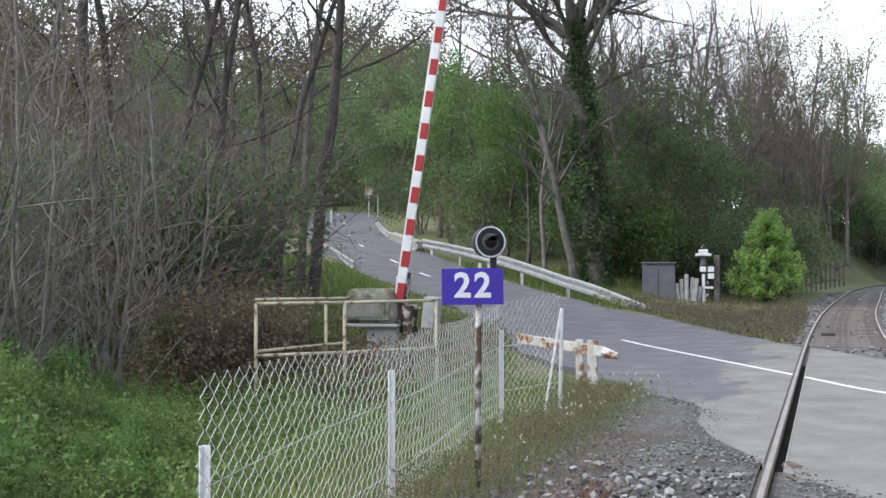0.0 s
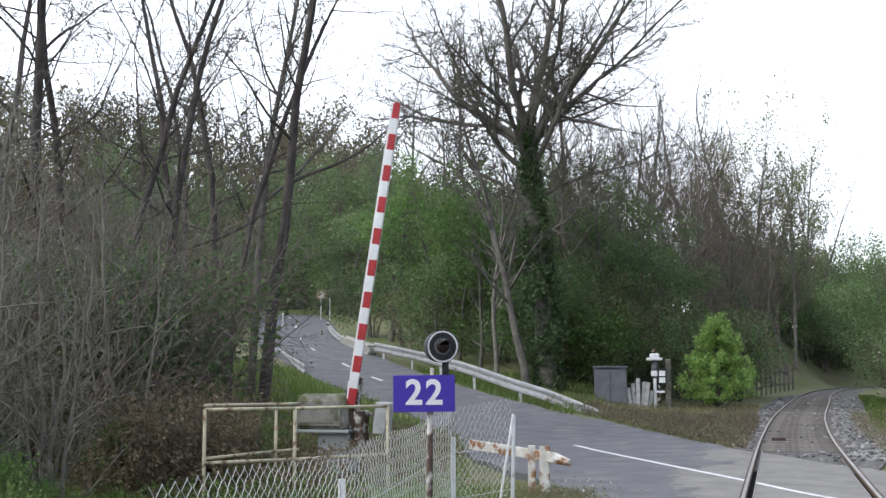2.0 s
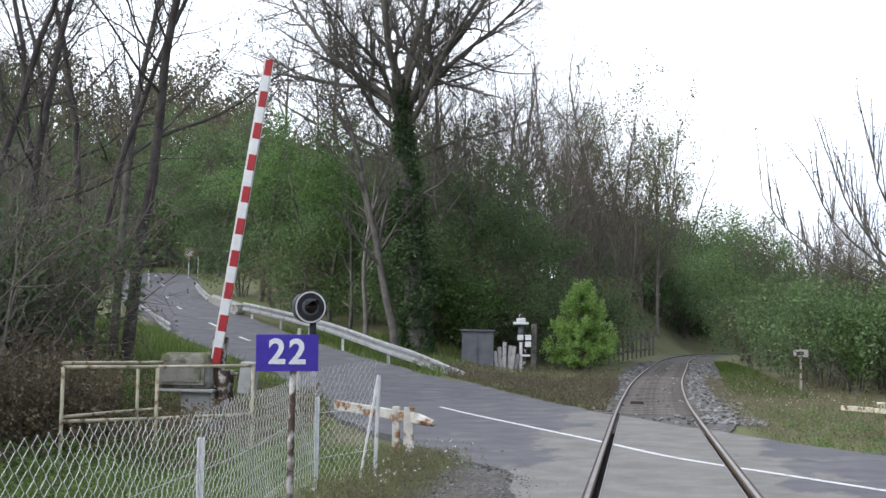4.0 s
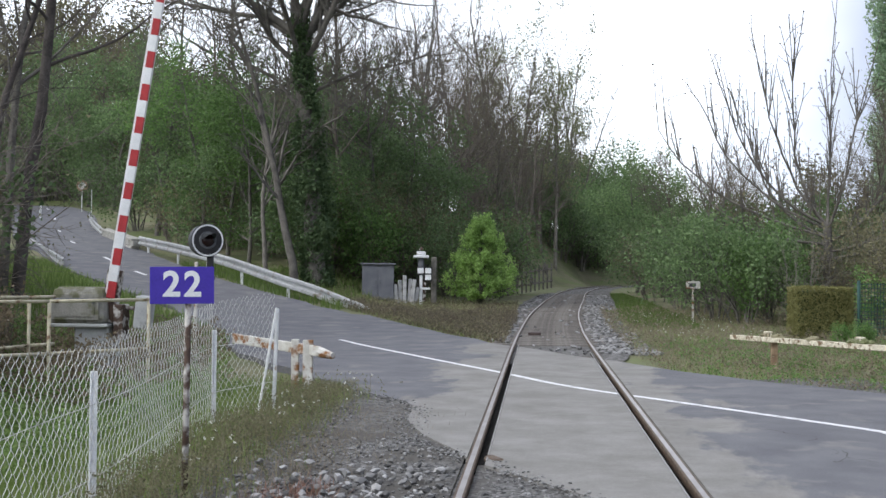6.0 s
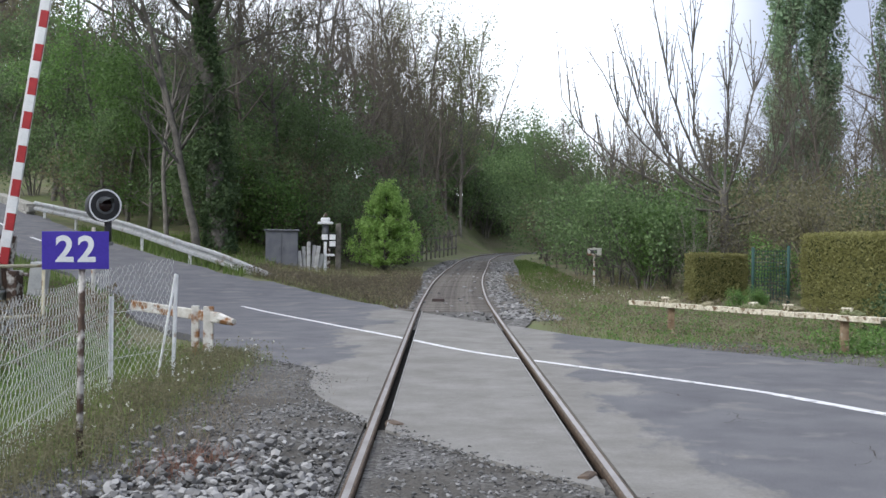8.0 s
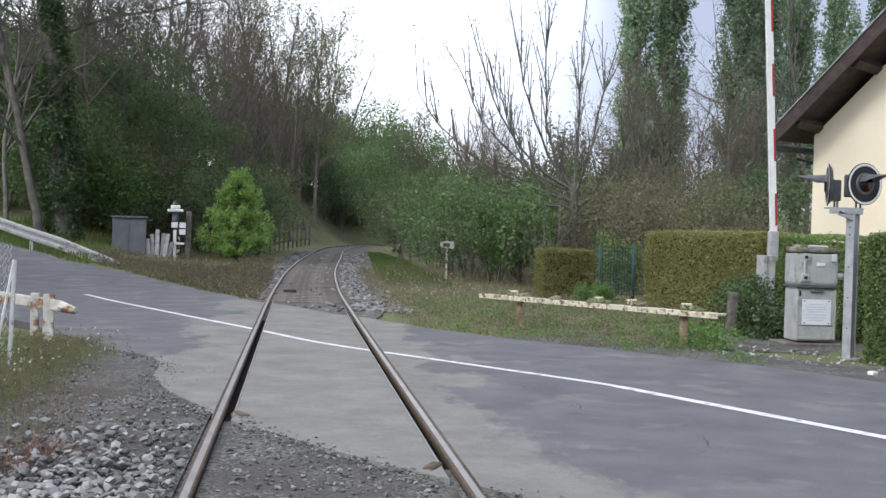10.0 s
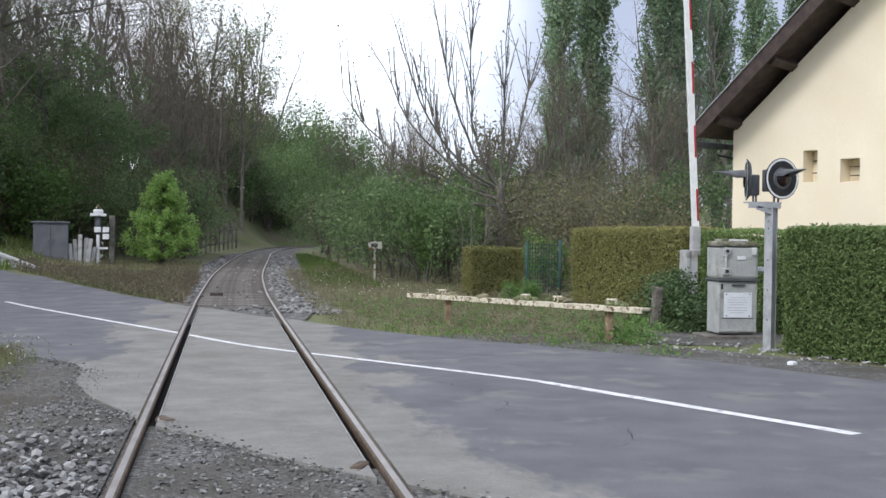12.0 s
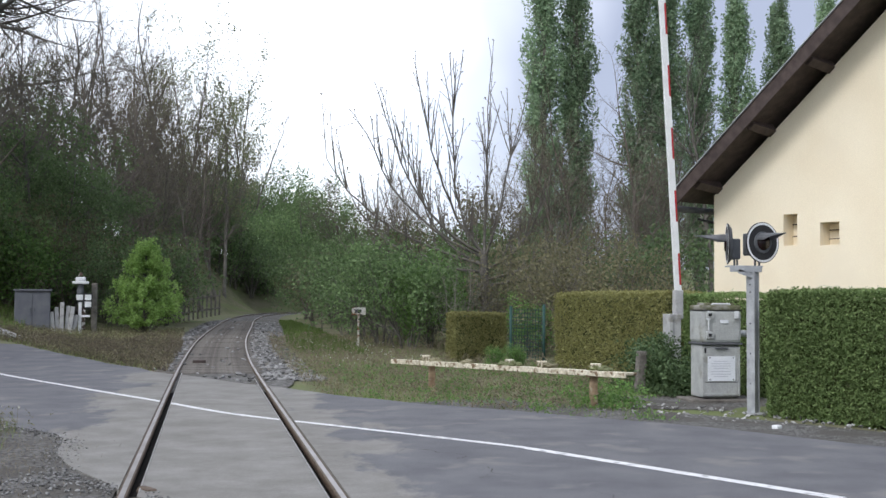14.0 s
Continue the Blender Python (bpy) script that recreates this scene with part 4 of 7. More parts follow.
for x in (-0.24, -0.2, 0.06, 0.12):
    part("stem", rod((x, 0.05, 1.96), (x, 0.05, 2.1), 0.014, sides=8), M["signal_grey"], right_signal)
for z in (0.4, 0.8, 1.2, 1.62, 1.72):
    part("bolt", rod(facing @ Vector((0.0, -0.062, z)), facing @ Vector((0.0, -0.074, z)), 0.011, sides=8), M["signal_grey"], right_signal)


# ---- level crossing barriers ----
def striped_arm(parent, a, b, r0, r1, n, first_red=True):
    """A raised barrier arm in bands of red and white."""
    a, b = Vector(a), Vector(b)
    for k in range(n):
        p, q = a.lerp(b, k / n), a.lerp(b, (k + 1) / n)
        red = (k % 2 == 0) == first_red
        w = 2 * (r0 + (r1 - r0) * (k + 0.5) / n)
        part("red_band" if red else "white_band", beam(p + Vector((0.016, -0.005, 0)), q + Vector((0.016, -0.005, 0)), 0.05, w * 0.78, 0.005), M["red"] if red else M["white"], parent)


bar = thing("level_crossing_barrier", "raised red and white barrier arm on a mossy grey housing", "barrier", (-6.6, 14.6, -0.3))
part("pedestal", box((0.02, 0.1, 0.45), (0.50, 0.5, 1.0), 0.03), M["grey_box"], bar, "pale grey steel pedestal")
hood = box((-0.16, 0.05, 1.20), (0.84, 0.64, 0.52), 0.10)
for v in hood.verts:
    rise = max(0.0, v.co.z - 1.18) / 0.28
    v.co.x = -0.16 + (v.co.x + 0.16) * (1 - 0.10 * rise)
    v.co.y = 0.05 + (v.co.y - 0.05) * (1 - 0.16 * rise)
    v.co.z += 0.02 * math.cos((v.co.x + 0.16) * 3.2) * rise
housing = part("housing", hood, M["mossy_box"], bar, "weathered cast housing with moss")
part("cover_rim", box((-0.16, -0.275, 1.15), (0.68, 0.03, 0.28), 0.04), M["mossy_box"], housing)
part("cover_panel", box((-0.16, -0.292, 1.15), (0.56, 0.02, 0.19), 0.03), M["mossy_box"], housing, "pressed cover panel")
for x_ in (-0.42, 0.10):
    part("cover_bolt", rod((x_, -0.29, 1.26), (x_, -0.315, 1.26), 0.018, sides=8), M["signal_grey"], housing)
part("cable_duct", box((0.40, 0.0, 0.98), (0.14, 0.3, 0.5), 0.02), M["rust_post"], bar, "rusty linkage cover")
part("front_plate", box((0.02, -0.158, 0.62), (0.40, 0.02, 0.5), 0.02), M["grey_box"], bar, "pale grey access plate")
part("skirt", box((-0.12, 0.05, 0.935), (0.84, 0.64, 0.05), 0.015), M["grey_box"], housing)
part("hinge", rod((-0.5, -0.28, 1.30), (0.18, -0.28, 1.30), 0.02, sides=8), M["signal_grey"], housing)
part("arm_clamp", box((0.27, -0.02, 1.35), (0.20, 0.16, 0.75), 0.02, Matrix.Rotation(radians(8.5), 3, "Y")), M["rust_post"], bar, "rusty red arm clamp")
arm_top = Vector((0.94, -0.05, 5.76))
part("white_board", beam((0.262, -0.09, 1.32), arm_top + Vector((-0.008, 0.03, 0)), 0.045, 0.145, 0.005), M["white"], bar, "white painted arm board")
striped_arm(bar, (0.27, -0.12, 1.32), arm_top, 0.075, 0.066, 19)
part("counterweight", box((0.72, 0.05, 1.12), (0.20, 0.3, 0.46), 0.02, Matrix.Rotation(radians(6), 3, "Y")), M["grey_box"], bar, "grey counterweight plate")
part("counter_arm", beam((0.3, 0.02, 1.2), (0.78, 0.04, 1.15), 0.08, 0.05), M["rust_post"], bar, "rusty counterweight arm")
part("footing", box((0.02, 0.1, 0.0), (0.9, 0.9, 0.2), 0.03), M["concrete"], bar, "concrete footing")

rail_guard = thing("guard_railing", "rusty ivory tubular steel railing round the barrier housing", "railing", (-6.15, 12.0, -0.35))
org = Vector((-6.15, 12.0, -0.35))
corner_a, corner_b, corner_c, corner_d = (-6.95, 11.2), (-6.15, 12.05), (-5.32, 13.2), (-6.75, 13.6)


def tube(a, b, r=0.021, name="rail"):
    part(name, rod(Vector(a) - org, Vector(b) - org, r, sides=10), M["rail_yellow"], rail_guard, "", True)


for x, y in (corner_a, corner_b, corner_c):
    tube((x, y, -0.45), (x, y, 1.03), 0.022, "post")
tube((-6.9, 13.15, -0.45), (-6.9, 13.15, 1.03), 0.022, "post")
for z in (1.03, 0.40):
    tube((*corner_a, z), (*corner_b, z))
    tube((*corner_b, z), (*corner_c, z + 0.005))
    tube((*corner_a, z + 0.05), (-6.9, 13.15, z + 0.02))
    tube((-6.9, 13.15, z + 0.02), (*corner_d, z + 0.02))


def rusty_beam(name, a, b, label):
    """A low steel profile on two posts, as a stop beside the road."""
    whole = thing(name, label, "guard beam", (a[0], a[1], 0))
    o = Vector((a[0], a[1], 0))
    return whole, o


near_beam, o = rusty_beam("guard_beam", (-4.1, 13.0), (-2.7, 12.0), "short rusty white steel guard beam on two posts")
bm = beam(Vector((-4.15, 13.02, 0.56)) - o, Vector((-2.86, 12.1, 0.47)) - o, 0.05, 0.125, 0.012)
part("beam", bm, M["rusty_white"], near_beam, "white beam with orange rust patches")
bm = rod(Vector((-2.86, 12.1, 0.465)) - o, Vector((-2.68, 11.97, 0.43)) - o, 0.065, 0.04, 8)
part("beam_end", bm, M["rusty_white"], near_beam, "rusted tapered end")
for x, y, w in ((-3.2, 12.32, 0.09), (-3.02, 12.2, 0.12)):
    part("post", beam(Vector((x, y, -0.2)) - o, Vector((x, y, 0.60 if w < 0.13 else 0.57)) - o, w, 0.06, 0.008), M["rusty_white"], near_beam, "peeling white post")

far_dir = Vector((0.475, -0.88, 0)).normalized()
leg_a, leg_b = Vector((3.43, 17.2, 0)), Vector((5.13, 14.05, 0))
long_beam = thing("guard_beam", "long low beam with peeling cream paint and lichen on rusty legs", "guard beam", leg_a)
bm = beam(-far_dir * 0.95 + Vector((0, 0, 0.415)), far_dir * 4.28 + Vector((0, 0, 0.45)), 0.22, 0.04, 0.01)
beam(-far_dir * 0.95 + Vector((-0.1, -0.05, 0.40)), far_dir * 4.28 + Vector((-0.1, -0.05, 0.43)), 0.025, 0.075, 0.006, bm)
for v in bm.verts:
    v.co += Vector((0, 0, 0.008 * noise.noise(v.co * 3)))
part("beam", bm, M["lichen_beam"], long_beam, "cream beam with flaking paint and lichen")
for s in (0.0, 3.58):
    part("leg", beam(far_dir * s + Vector((0, 0, -0.2)), far_dir * s + Vector((0, 0, 0.40)), 0.10, 0.08, 0.006), M["rusty_leg"], long_beam, "rusty steel leg")
    part("leg_cap", box(far_dir * s + Vector((0, 0, 0.385)), (0.2, 0.12, 0.03), 0.004), M["rusty_leg"], long_beam)
for s in (-0.15, 1.85, 2.55, 3.62):
    clip = bmesh.new()
    for u in (-0.07, 0.0, 0.07):
        rod(far_dir * (s + u) + Vector((0, 0, 0.43 + 0.008 * s)), far_dir * (s + u + 0.012) + Vector((0, 0, 0.53 + 0.008 * s)), 0.014, sides=7, bm=clip)
    rod(far_dir * (s - 0.09) + Vector((0, 0, 0.52 + 0.008 * s)), far_dir * (s + 0.1) + Vector((0, 0, 0.525 + 0.008 * s)), 0.016, sides=7, bm=clip)
    part("bracket", clip, M["lichen_beam"], long_beam, "small flaking bracket on the beam")
rl = np.random.RandomState(8)
for s in (-0.2, 0.05, 0.9, 1.75, 1.95, 2.7, 3.6, 3.75):
    bm = bmesh.new()
    c = leg_a + far_dir * s + Vector((rl.uniform(-.05, .05), rl.uniform(-.05, .05), 0.463 + 0.008 * s))
    bmesh.ops.create_icosphere(bm, subdivisions=3, radius=0.07, matrix=Matrix.Translation(c) @ Matrix.Diagonal((1.4, 1.2, 0.55, 1)))
    for v in bm.verts:
        v.co += (v.co - c) * 0.9 * noise.noise(v.co * 22)
    tagged(part("moss_tuft", bm, M["leaf_pale"] if s in (1.75, 1.95, 3.6, 3.75) else M["grass_dry"]), "small pale moss cushion growing on the beam", "moss", "moss on the beam")

rbar = thing("level_crossing_barrier", "raised white and red barrier arm with grey machine cabinet", "barrier", (7.32, 14.75, -0.05), -4)
part("footing", box((-0.03, 0.08, 0.0), (0.92, 0.72, 0.1), 0.02), M["sleeper"], rbar, "low dirty concrete footing")
cab = part("cabinet", box((0, 0.1, 0.46), (0.58, 0.5, 0.78), 0.02), M["grey_box"], rbar, "grey steel cabinet")
part("cabinet_door", box((0.0, -0.16, 0.46), (0.52, 0.02, 0.72), 0.008), M["grey_box"], cab, "grey steel door")
part("notice", box((0.0, -0.176, 0.50), (0.43, 0.006, 0.37), 0.002), M["notice"], cab, "white notice plate with faint print")
for k, z in enumerate((0.61, 0.575, 0.54, 0.505, 0.46, 0.42, 0.385)):
    part("print_bar", box((-0.01, -0.1805, z), (0.30 if k % 3 else 0.22, 0.003, 0.011), 0), M["pale_bar"], cab)
for x, z in ((-0.18, 0.66), (0.18, 0.66), (-0.18, 0.34), (0.18, 0.34)):
    part("rivet", rod((x, -0.178, z), (x, -0.186, z), 0.01, sides=8), M["signal_grey"], cab)
head = part("hood", box((0, 0.08, 1.13), (0.62, 0.56, 0.50), 0.05), M["grey_box"], rbar, "grey cast hood")
part("hood_lid", box((0, 0.08, 1.405), (0.60, 0.56, 0.08), 0.03), M["mossy_box"], head, "mossy lid")
part("hood_rim", box((0, 0.08, 0.87), (0.64, 0.58, 0.03), 0.008), M["signal_grey"], head)
part("label_plate", box((0.03, -0.215, 1.20), (0.13, 0.006, 0.05), 0.002), M["notice"], head, "small white label plate")
for x, z in ((-0.22, 1.28), (-0.22, 1.0), (0.22, 1.3)):
    part("latch", box((x, -0.225, z), (0.07, 0.03, 0.11), 0.012), M["galv"], head, "steel latch")
for z in (1.30, 1.0):
    part("hasp", box((-0.20, -0.236, z), (0.11, 0.03, 0.10), 0.012), M["grey_box"], head, "cast hasp plate")
    part("hasp_gap", box((-0.20, -0.253, z), (0.05, 0.006, 0.045), 0.004), M["black"], head)
part("lid_crown", box((0, 0.08, 1.45), (0.44, 0.42, 0.06), 0.03), M["mossy_box"], head, "domed mossy lid top")
part("lid_seam", box((0, 0.08, 1.362), (0.625, 0.565, 0.012), 0.003), M["black"], head, "dark seam under the lid")
part("door_seam", box((0, -0.158, 0.30), (0.5, 0.025, 0.008), 0), M["black"], cab, "dark seam of the lower panel")
part("keyhole", box((-0.25, -0.172, 0.77), (0.035, 0.02, 0.08), 0.008), M["black"], cab)
part("latch_rod", rod((-0.22, -0.24, 0.95), (-0.22, -0.24, 1.36), 0.012, sides=8), M["galv"], head)
part("shaft", rod((0.3, 0.05, 1.02), (0.5, 0.05, 1.02), 0.05, sides=12), M["galv"], rbar, "steel drive shaft", True)
part("handle", rod((-0.1, -0.19, 0.80), (0.1, -0.19, 0.80), 0.012, sides=8), M["signal_grey"], rbar)

part("lifting_loop", rod((-0.14, -0.16, 1.46), (0.14, -0.16, 1.46), 0.014, sides=8), M["galv"], head, "steel lifting bar")
for x in (-0.14, 0.14):
    part("loop_foot", rod((x, -0.16, 1.42), (x, -0.16, 1.465), 0.012, sides=8), M["galv"], head)
for x in (-0.275, 0.275):
    part("door_edge", box((x, -0.165, 0.46), (0.03, 0.03, 0.74), 0.006), M["grey_box"], cab)
part("door_edge", box((0, -0.165, 0.12), (0.55, 0.03, 0.04), 0.006), M["grey_box"], cab)


arm2 = thing("barrier_arm", "raised barrier arm, white with red bands, on a concrete post", "barrier", (7.6, 17.0, -0.05))
a2, b2 = Vector((0.06, 0, 1.25)), Vector((-0.30, 0, 7.7))
n2 = 12
part("white_board", beam(a2, b2, 0.06, 0.085, 0.006), M["white"], arm2, "white painted board")
for k in range(n2):
    p, q = a2.lerp(b2, k / n2) + Vector((0.055, 0, 0)), a2.lerp(b2, (k + 1) / n2) + Vector((0.055, 0, 0))
    part("red_band" if k % 2 else "white_band", beam(p, q, 0.066, 0.034, 0.004), M["red"] if k % 2 else M["white"], arm2)
part("arm_clamp", box((0.05, 0.0, 1.45), (0.15, 0.15, 0.5), 0.02), M["concrete"], arm2, "grey arm clamp")
part("post", box((-0.02, -0.05, 0.62), (0.16, 0.14, 1.34), 0.015), M["concrete"], arm2, "pale grey post")
part("side_plate", box((-0.13, 0.0, 0.98), (0.07, 0.3, 0.62), 0.01), M["concrete"], arm2, "grey counterweight plate")
tagged(part("stub_post", box((6.72, 16.35, 0.27), (0.15, 0.16, 0.74), 0.025, Matrix.Rotation(radians(4), 3, "Y")), M["sleeper"]), "short weathered grey-brown stub post in the verge", "post")


# ---- guard rails of the rising road ----
def guardrail(pts, tops, label):
    """A steel W-beam on posts, along places with given top heights."""
    line = glide(np.array([(x, y, z) for (x, y), z in zip(pts, tops)], float), 0.8)
    whole = thing("guardrail", label, "guardrail", tuple(line[0]))
    o = Vector(line[0])
    tangent = np.gradient(line, axis=0)
    tangent /= np.linalg.norm(tangent, axis=1)[:, None]
    prof = [(0.0, 0.03), (0.06, -0.01), (0.06, -0.085), (-0.01, -0.13), (-0.01, -0.20), (0.06, -0.245), (0.06, -0.32), (0.0, -0.36)]
    bm = bmesh.new()
    rows = []
    for p, t in zip(line, tangent):
        s = Vector((t[1], -t[0], 0)).normalized() * -1
        rows.append([bm.verts.new(Vector(p) - o + s * u + Vector((0, 0, v))) for u, v in prof])
    for a, b in zip(rows, rows[1:]):
        for k in range(len(prof) - 1):
            bm.faces.new((a[k], a[k + 1], b[k + 1], b[k]))
    bmesh.ops.solidify(bm, geom=bm.faces[:], thickness=0.006)
    part("w_beam", bm, M["galv"], whole, "galvanised corrugated steel beam")
    for i in range(2, len(line), 4):
        p, t = line[i], tangent[i]
        s = Vector((t[1], -t[0], 0)).normalized()
        top = Vector(p) - o + s * 0.09 + Vector((0, 0, -0.04))
        bottom = Vector((top.x, top.y, ground_z(p[0], p[1]) - 0.4 - o.z))
        if top.z - bottom.z > 0.5:
            part("post", beam(bottom, top, 0.1, 0.055, 0.004), M["galv"], whole)
    return whole


guardrail([(-5.2, 33.2), (-6.3, 34.0), (-7.4, 34.9), (-8.5, 35.8), (-11.3, 39.2), (-14.3, 43.4), (-17.6, 47.6)], [0.30, 0.66, 1.0, 1.27, 1.92, 2.42, 2.92],
          "long galvanised steel guardrail ramping down to the verge")
guardrail([(-22.2, 55.2), (-24.0, 58.6), (-25.6, 62.0)], [3.55, 4.1, 4.6], "short galvanised guardrail beyond the stone parapet")
guardrail([(-17.6, 39.6), (-20.3, 44.2), (-23.9, 50.4), (-25.6, 54.0)], [1.85, 2.35, 2.98, 3.4], "galvanised guardrail seen along the grass bank")

parapet = thing("parapet", "low pale stone parapet wall beside the road", "wall", (-17.9, 48.1, 2.2))
prp = np.random.RandomState(2)
foot, far_foot = Vector((0, 0, -0.1)), Vector((-4.1, 6.8, 0.62))
for c in range(3):
    for k in range(9):
        a, b = (k + 0.5 * (c % 2)) / 9.5, (k + 0.94 + 0.5 * (c % 2)) / 9.5
        lift = Vector((prp.uniform(-0.02, 0.02), prp.uniform(-0.02, 0.02), 0.26 * c))
        part("stone", beam(foot.lerp(far_foot, a) + lift, foot.lerp(far_foot, b) + lift, 0.36, 0.25, 0.03), M["wall_stone"], parapet)
for k in range(6):
    lift = Vector((0, 0, 0.70))
    part("coping_stone", beam(foot.lerp(far_foot, k / 6) + lift, foot.lerp(far_foot, (k + 0.97) / 6) + lift, 0.48, 0.1, 0.025), M["wall_stone"], parapet)

noentry = thing("round_road_sign", "round weathered red-rimmed road sign on a thin grey post", "road sign", (-29.6, 70.7, ground_z(-29.6, 70.7)), 22)
zz = 6.9 - ground_z(-29.6, 70.7)
part("post", rod((0, 0.03, -0.3), (0, 0.03, zz + 0.25), 0.035, sides=10), M["galv"], noentry)
part("disc", rod((0, 0.0, zz), (0, -0.02, zz), 0.36, sides=32), M["rusty_leg"], noentry, "faded red-brown rim")
part("face", rod((0, -0.02, zz), (0, -0.028, zz), 0.23, sides=32), M["rusty_white"], noentry, "weathered pale face")
part("second_post", rod((0.6, 0.5, -0.3), (0.6, 0.5, zz - 0.2), 0.03, sides=10), M["galv"], noentry)
bollard_at = [(-29.6, 64.5)]
for x, y in bollard_at:
    z = ground_z(x, y)
    b = thing("marker_post", "small white roadside marker post", "post", (x, y, z), group="roadside markers")
    part("shaft", box((0, 0, 0.4), (0.12, 0.1, 1.0), 0.02), M["white"], b)


# ---- things on the far verge ----
def at_ground(x, y):
    return (x, y, ground_z(x, y))


box_g = thing("relay_cabinet", "slate-grey metal relay cabinet with two doors", "cabinet", at_ground(-6.05, 40.0), 8)
part("body", box((0, 0.3, 0.62), (1.16, 0.6, 1.34), 0.015), M["cabinet"], box_g)
part("top", box((0, 0.28, 1.32), (1.26, 0.72, 0.06), 0.015), M["cabinet"], box_g, "flat overhanging lid")
for x in (-0.285, 0.285):
    d = part("door", box((x, -0.012, 0.64), (0.55, 0.02, 1.2), 0.006), M["cabinet"], box_g)
    part("door_handle", box((x * 0.25, -0.03, 0.66), (0.03, 0.03, 0.14), 0.005), M["signal_grey"], d)

slabs = thing("concrete_slabs", "stack of pale concrete slabs leaning on the verge", "concrete slabs", at_ground(-5.05, 40.2))
for k, (dx, h) in enumerate(((-0.36, 0.8), (-0.22, 0.95), (-0.05, 1.12), (0.12, 1.0), (0.26, 0.98), (0.38, 0.7))):
    part("slab", box((dx, 0.1 * (k % 2), h / 2 - 0.08), (0.14, 0.12, h), 0.02, Matrix.Rotation(radians(3 * (k - 2)), 3, "Y")), M["concrete"], slabs)

mk = thing("crossing_equipment_post", "white post with small plates and a white-capped bell head", "equipment post", at_ground(-4.53, 40.4), 6)
part("post", box((0, 0, 0.55), (0.11, 0.1, 1.4), 0.012), M["white_paint"], mk)
part("neck", rod((0, 0.05, 1.1), (0, 0.05, 1.75), 0.12, sides=14), M["signal_grey"], mk, "dark round neck", True)
part("cap_brim", box((0, 0.05, 1.78), (0.56, 0.40, 0.10), 0.03), M["white"], mk, "white brim")
part("cap", box((0, 0.05, 1.90), (0.34, 0.30, 0.15), 0.04), M["white"], mk, "white cap")
part("finial", rod((0, 0.05, 2.02), (0, 0.05, 2.14), 0.09, 0.03, 12), M["rust_post"], mk)
for x, z in ((0.26, 1.27), (0.26, 1.03), (-0.02, 1.27)):
    part("plate", box((x, -0.06, z), (0.22, 0.02, 0.19), 0.01), M["white_paint"], mk, "small white plate")
part("plate_backing", box((0.24, -0.03, 1.15), (0.32, 0.03, 0.52), 0.01), M["black"], mk, "black backing board")
part("cross_bar", box((0.12, -0.06, 0.62), (0.44, 0.03, 0.08), 0.01), M["white_paint"], mk)
part("rusty_side", box((0.12, 0.06, 0.55), (0.12, 0.1, 0.8), 0.01), M["rust_post"], mk)
tagged(part("timber_post", box((-4.1, 40.9, ground_z(-4.1, 40.9) + 0.8), (0.2, 0.18, 2.0), 0.03), M["old_wood"]), "grey weathered timber post in the verge", "post")

picket = thing("picket_fence", "old grey slatted fence beside the railway", "fence", (-0.9, 55.0, ground_z(-2.0, 55)))
for k in range(13):
    part("slat", box((-1.3 + 0.22 * k, 0.55 * k, 0.62 + 0.035 * k), (0.09, 0.04, 1.35), 0.01), M["old_wood"], picket)
for z in (0.35, 1.0):
    part("fence_rail", beam((-1.35, -0.1, z), (1.4, 6.7, z + 0.42), 0.04, 0.08), M["old_wood"], picket)

small_sign = thing("railway_sign", "small weathered plate sign on a pale post", "sign", at_ground(4.25, 33.0))
part("post", beam((0, 0, -0.2), (0, 0, 1.25), 0.06, 0.05), M["rusty_white"], small_sign)
part("plate", box((0, -0.05, 1.12), (0.42, 0.02, 0.22), 0.008), M["rusty_white"], small_sign, "weathered pale plate")
part("mark", box((-0.02, -0.064, 1.12), (0.2, 0.006, 0.1), 0.002), M["signal_grey"], small_sign)


# ---- cracks in the asphalt ----
rc = np.random.RandomState(12)


def crack(x, y, heading, n, width):
    """A jagged crack that wanders, with short side branches."""
    bm = bmesh.new()
    trunk = [(x, y, heading, n, width)]
    while trunk:
        x, y, heading, n, width = trunk.pop()
        prev, course = None, heading
        for k in range(n):
            turn_ = course + rc.uniform(-48, 48)
            step = rc.uniform(0.03, 0.09)
            x, y = x + step * math.cos(radians(turn_)), y + step * math.sin(radians(turn_))
            w = width * rc.uniform(0.35, 1.0) * (1 - 0.8 * abs(2 * k / n - 1) ** 2)
            nx_, ny_ = -math.sin(radians(course)) * w, math.cos(radians(course)) * w
            row = [bm.verts.new((x + nx_, y + ny_, -0.0085)), bm.verts.new((x - nx_, y - ny_, -0.0085))]
            if prev:
                bm.faces.new((prev[0], prev[1], row[1], row[0]))
            prev = row
            if n > 9 and rc.uniform() < 0.10:
                trunk.append((x, y, course + rc.choice((-60, 60)), 5, width * 0.6))
    return part("crack", bm, M["crack"], road, "dark jagged crack")


for x, y, heading, n, width in ((1.72, 9.75, -58, 16, 0.008), (2.15, 8.35, -68, 14, 0.007), (2.7, 6.9, -75, 14, 0.007), (1.35, 10.9, -30, 10, 0.005),
                                (3.9, 9.6, -70, 14, 0.004), (5.2, 8.0, -60, 14, 0.004), (-2.2, 14.2, -40, 12, 0.004), (0.25, 9.0, 8, 9, 0.004)):
    crack(x, y, heading, n, width)


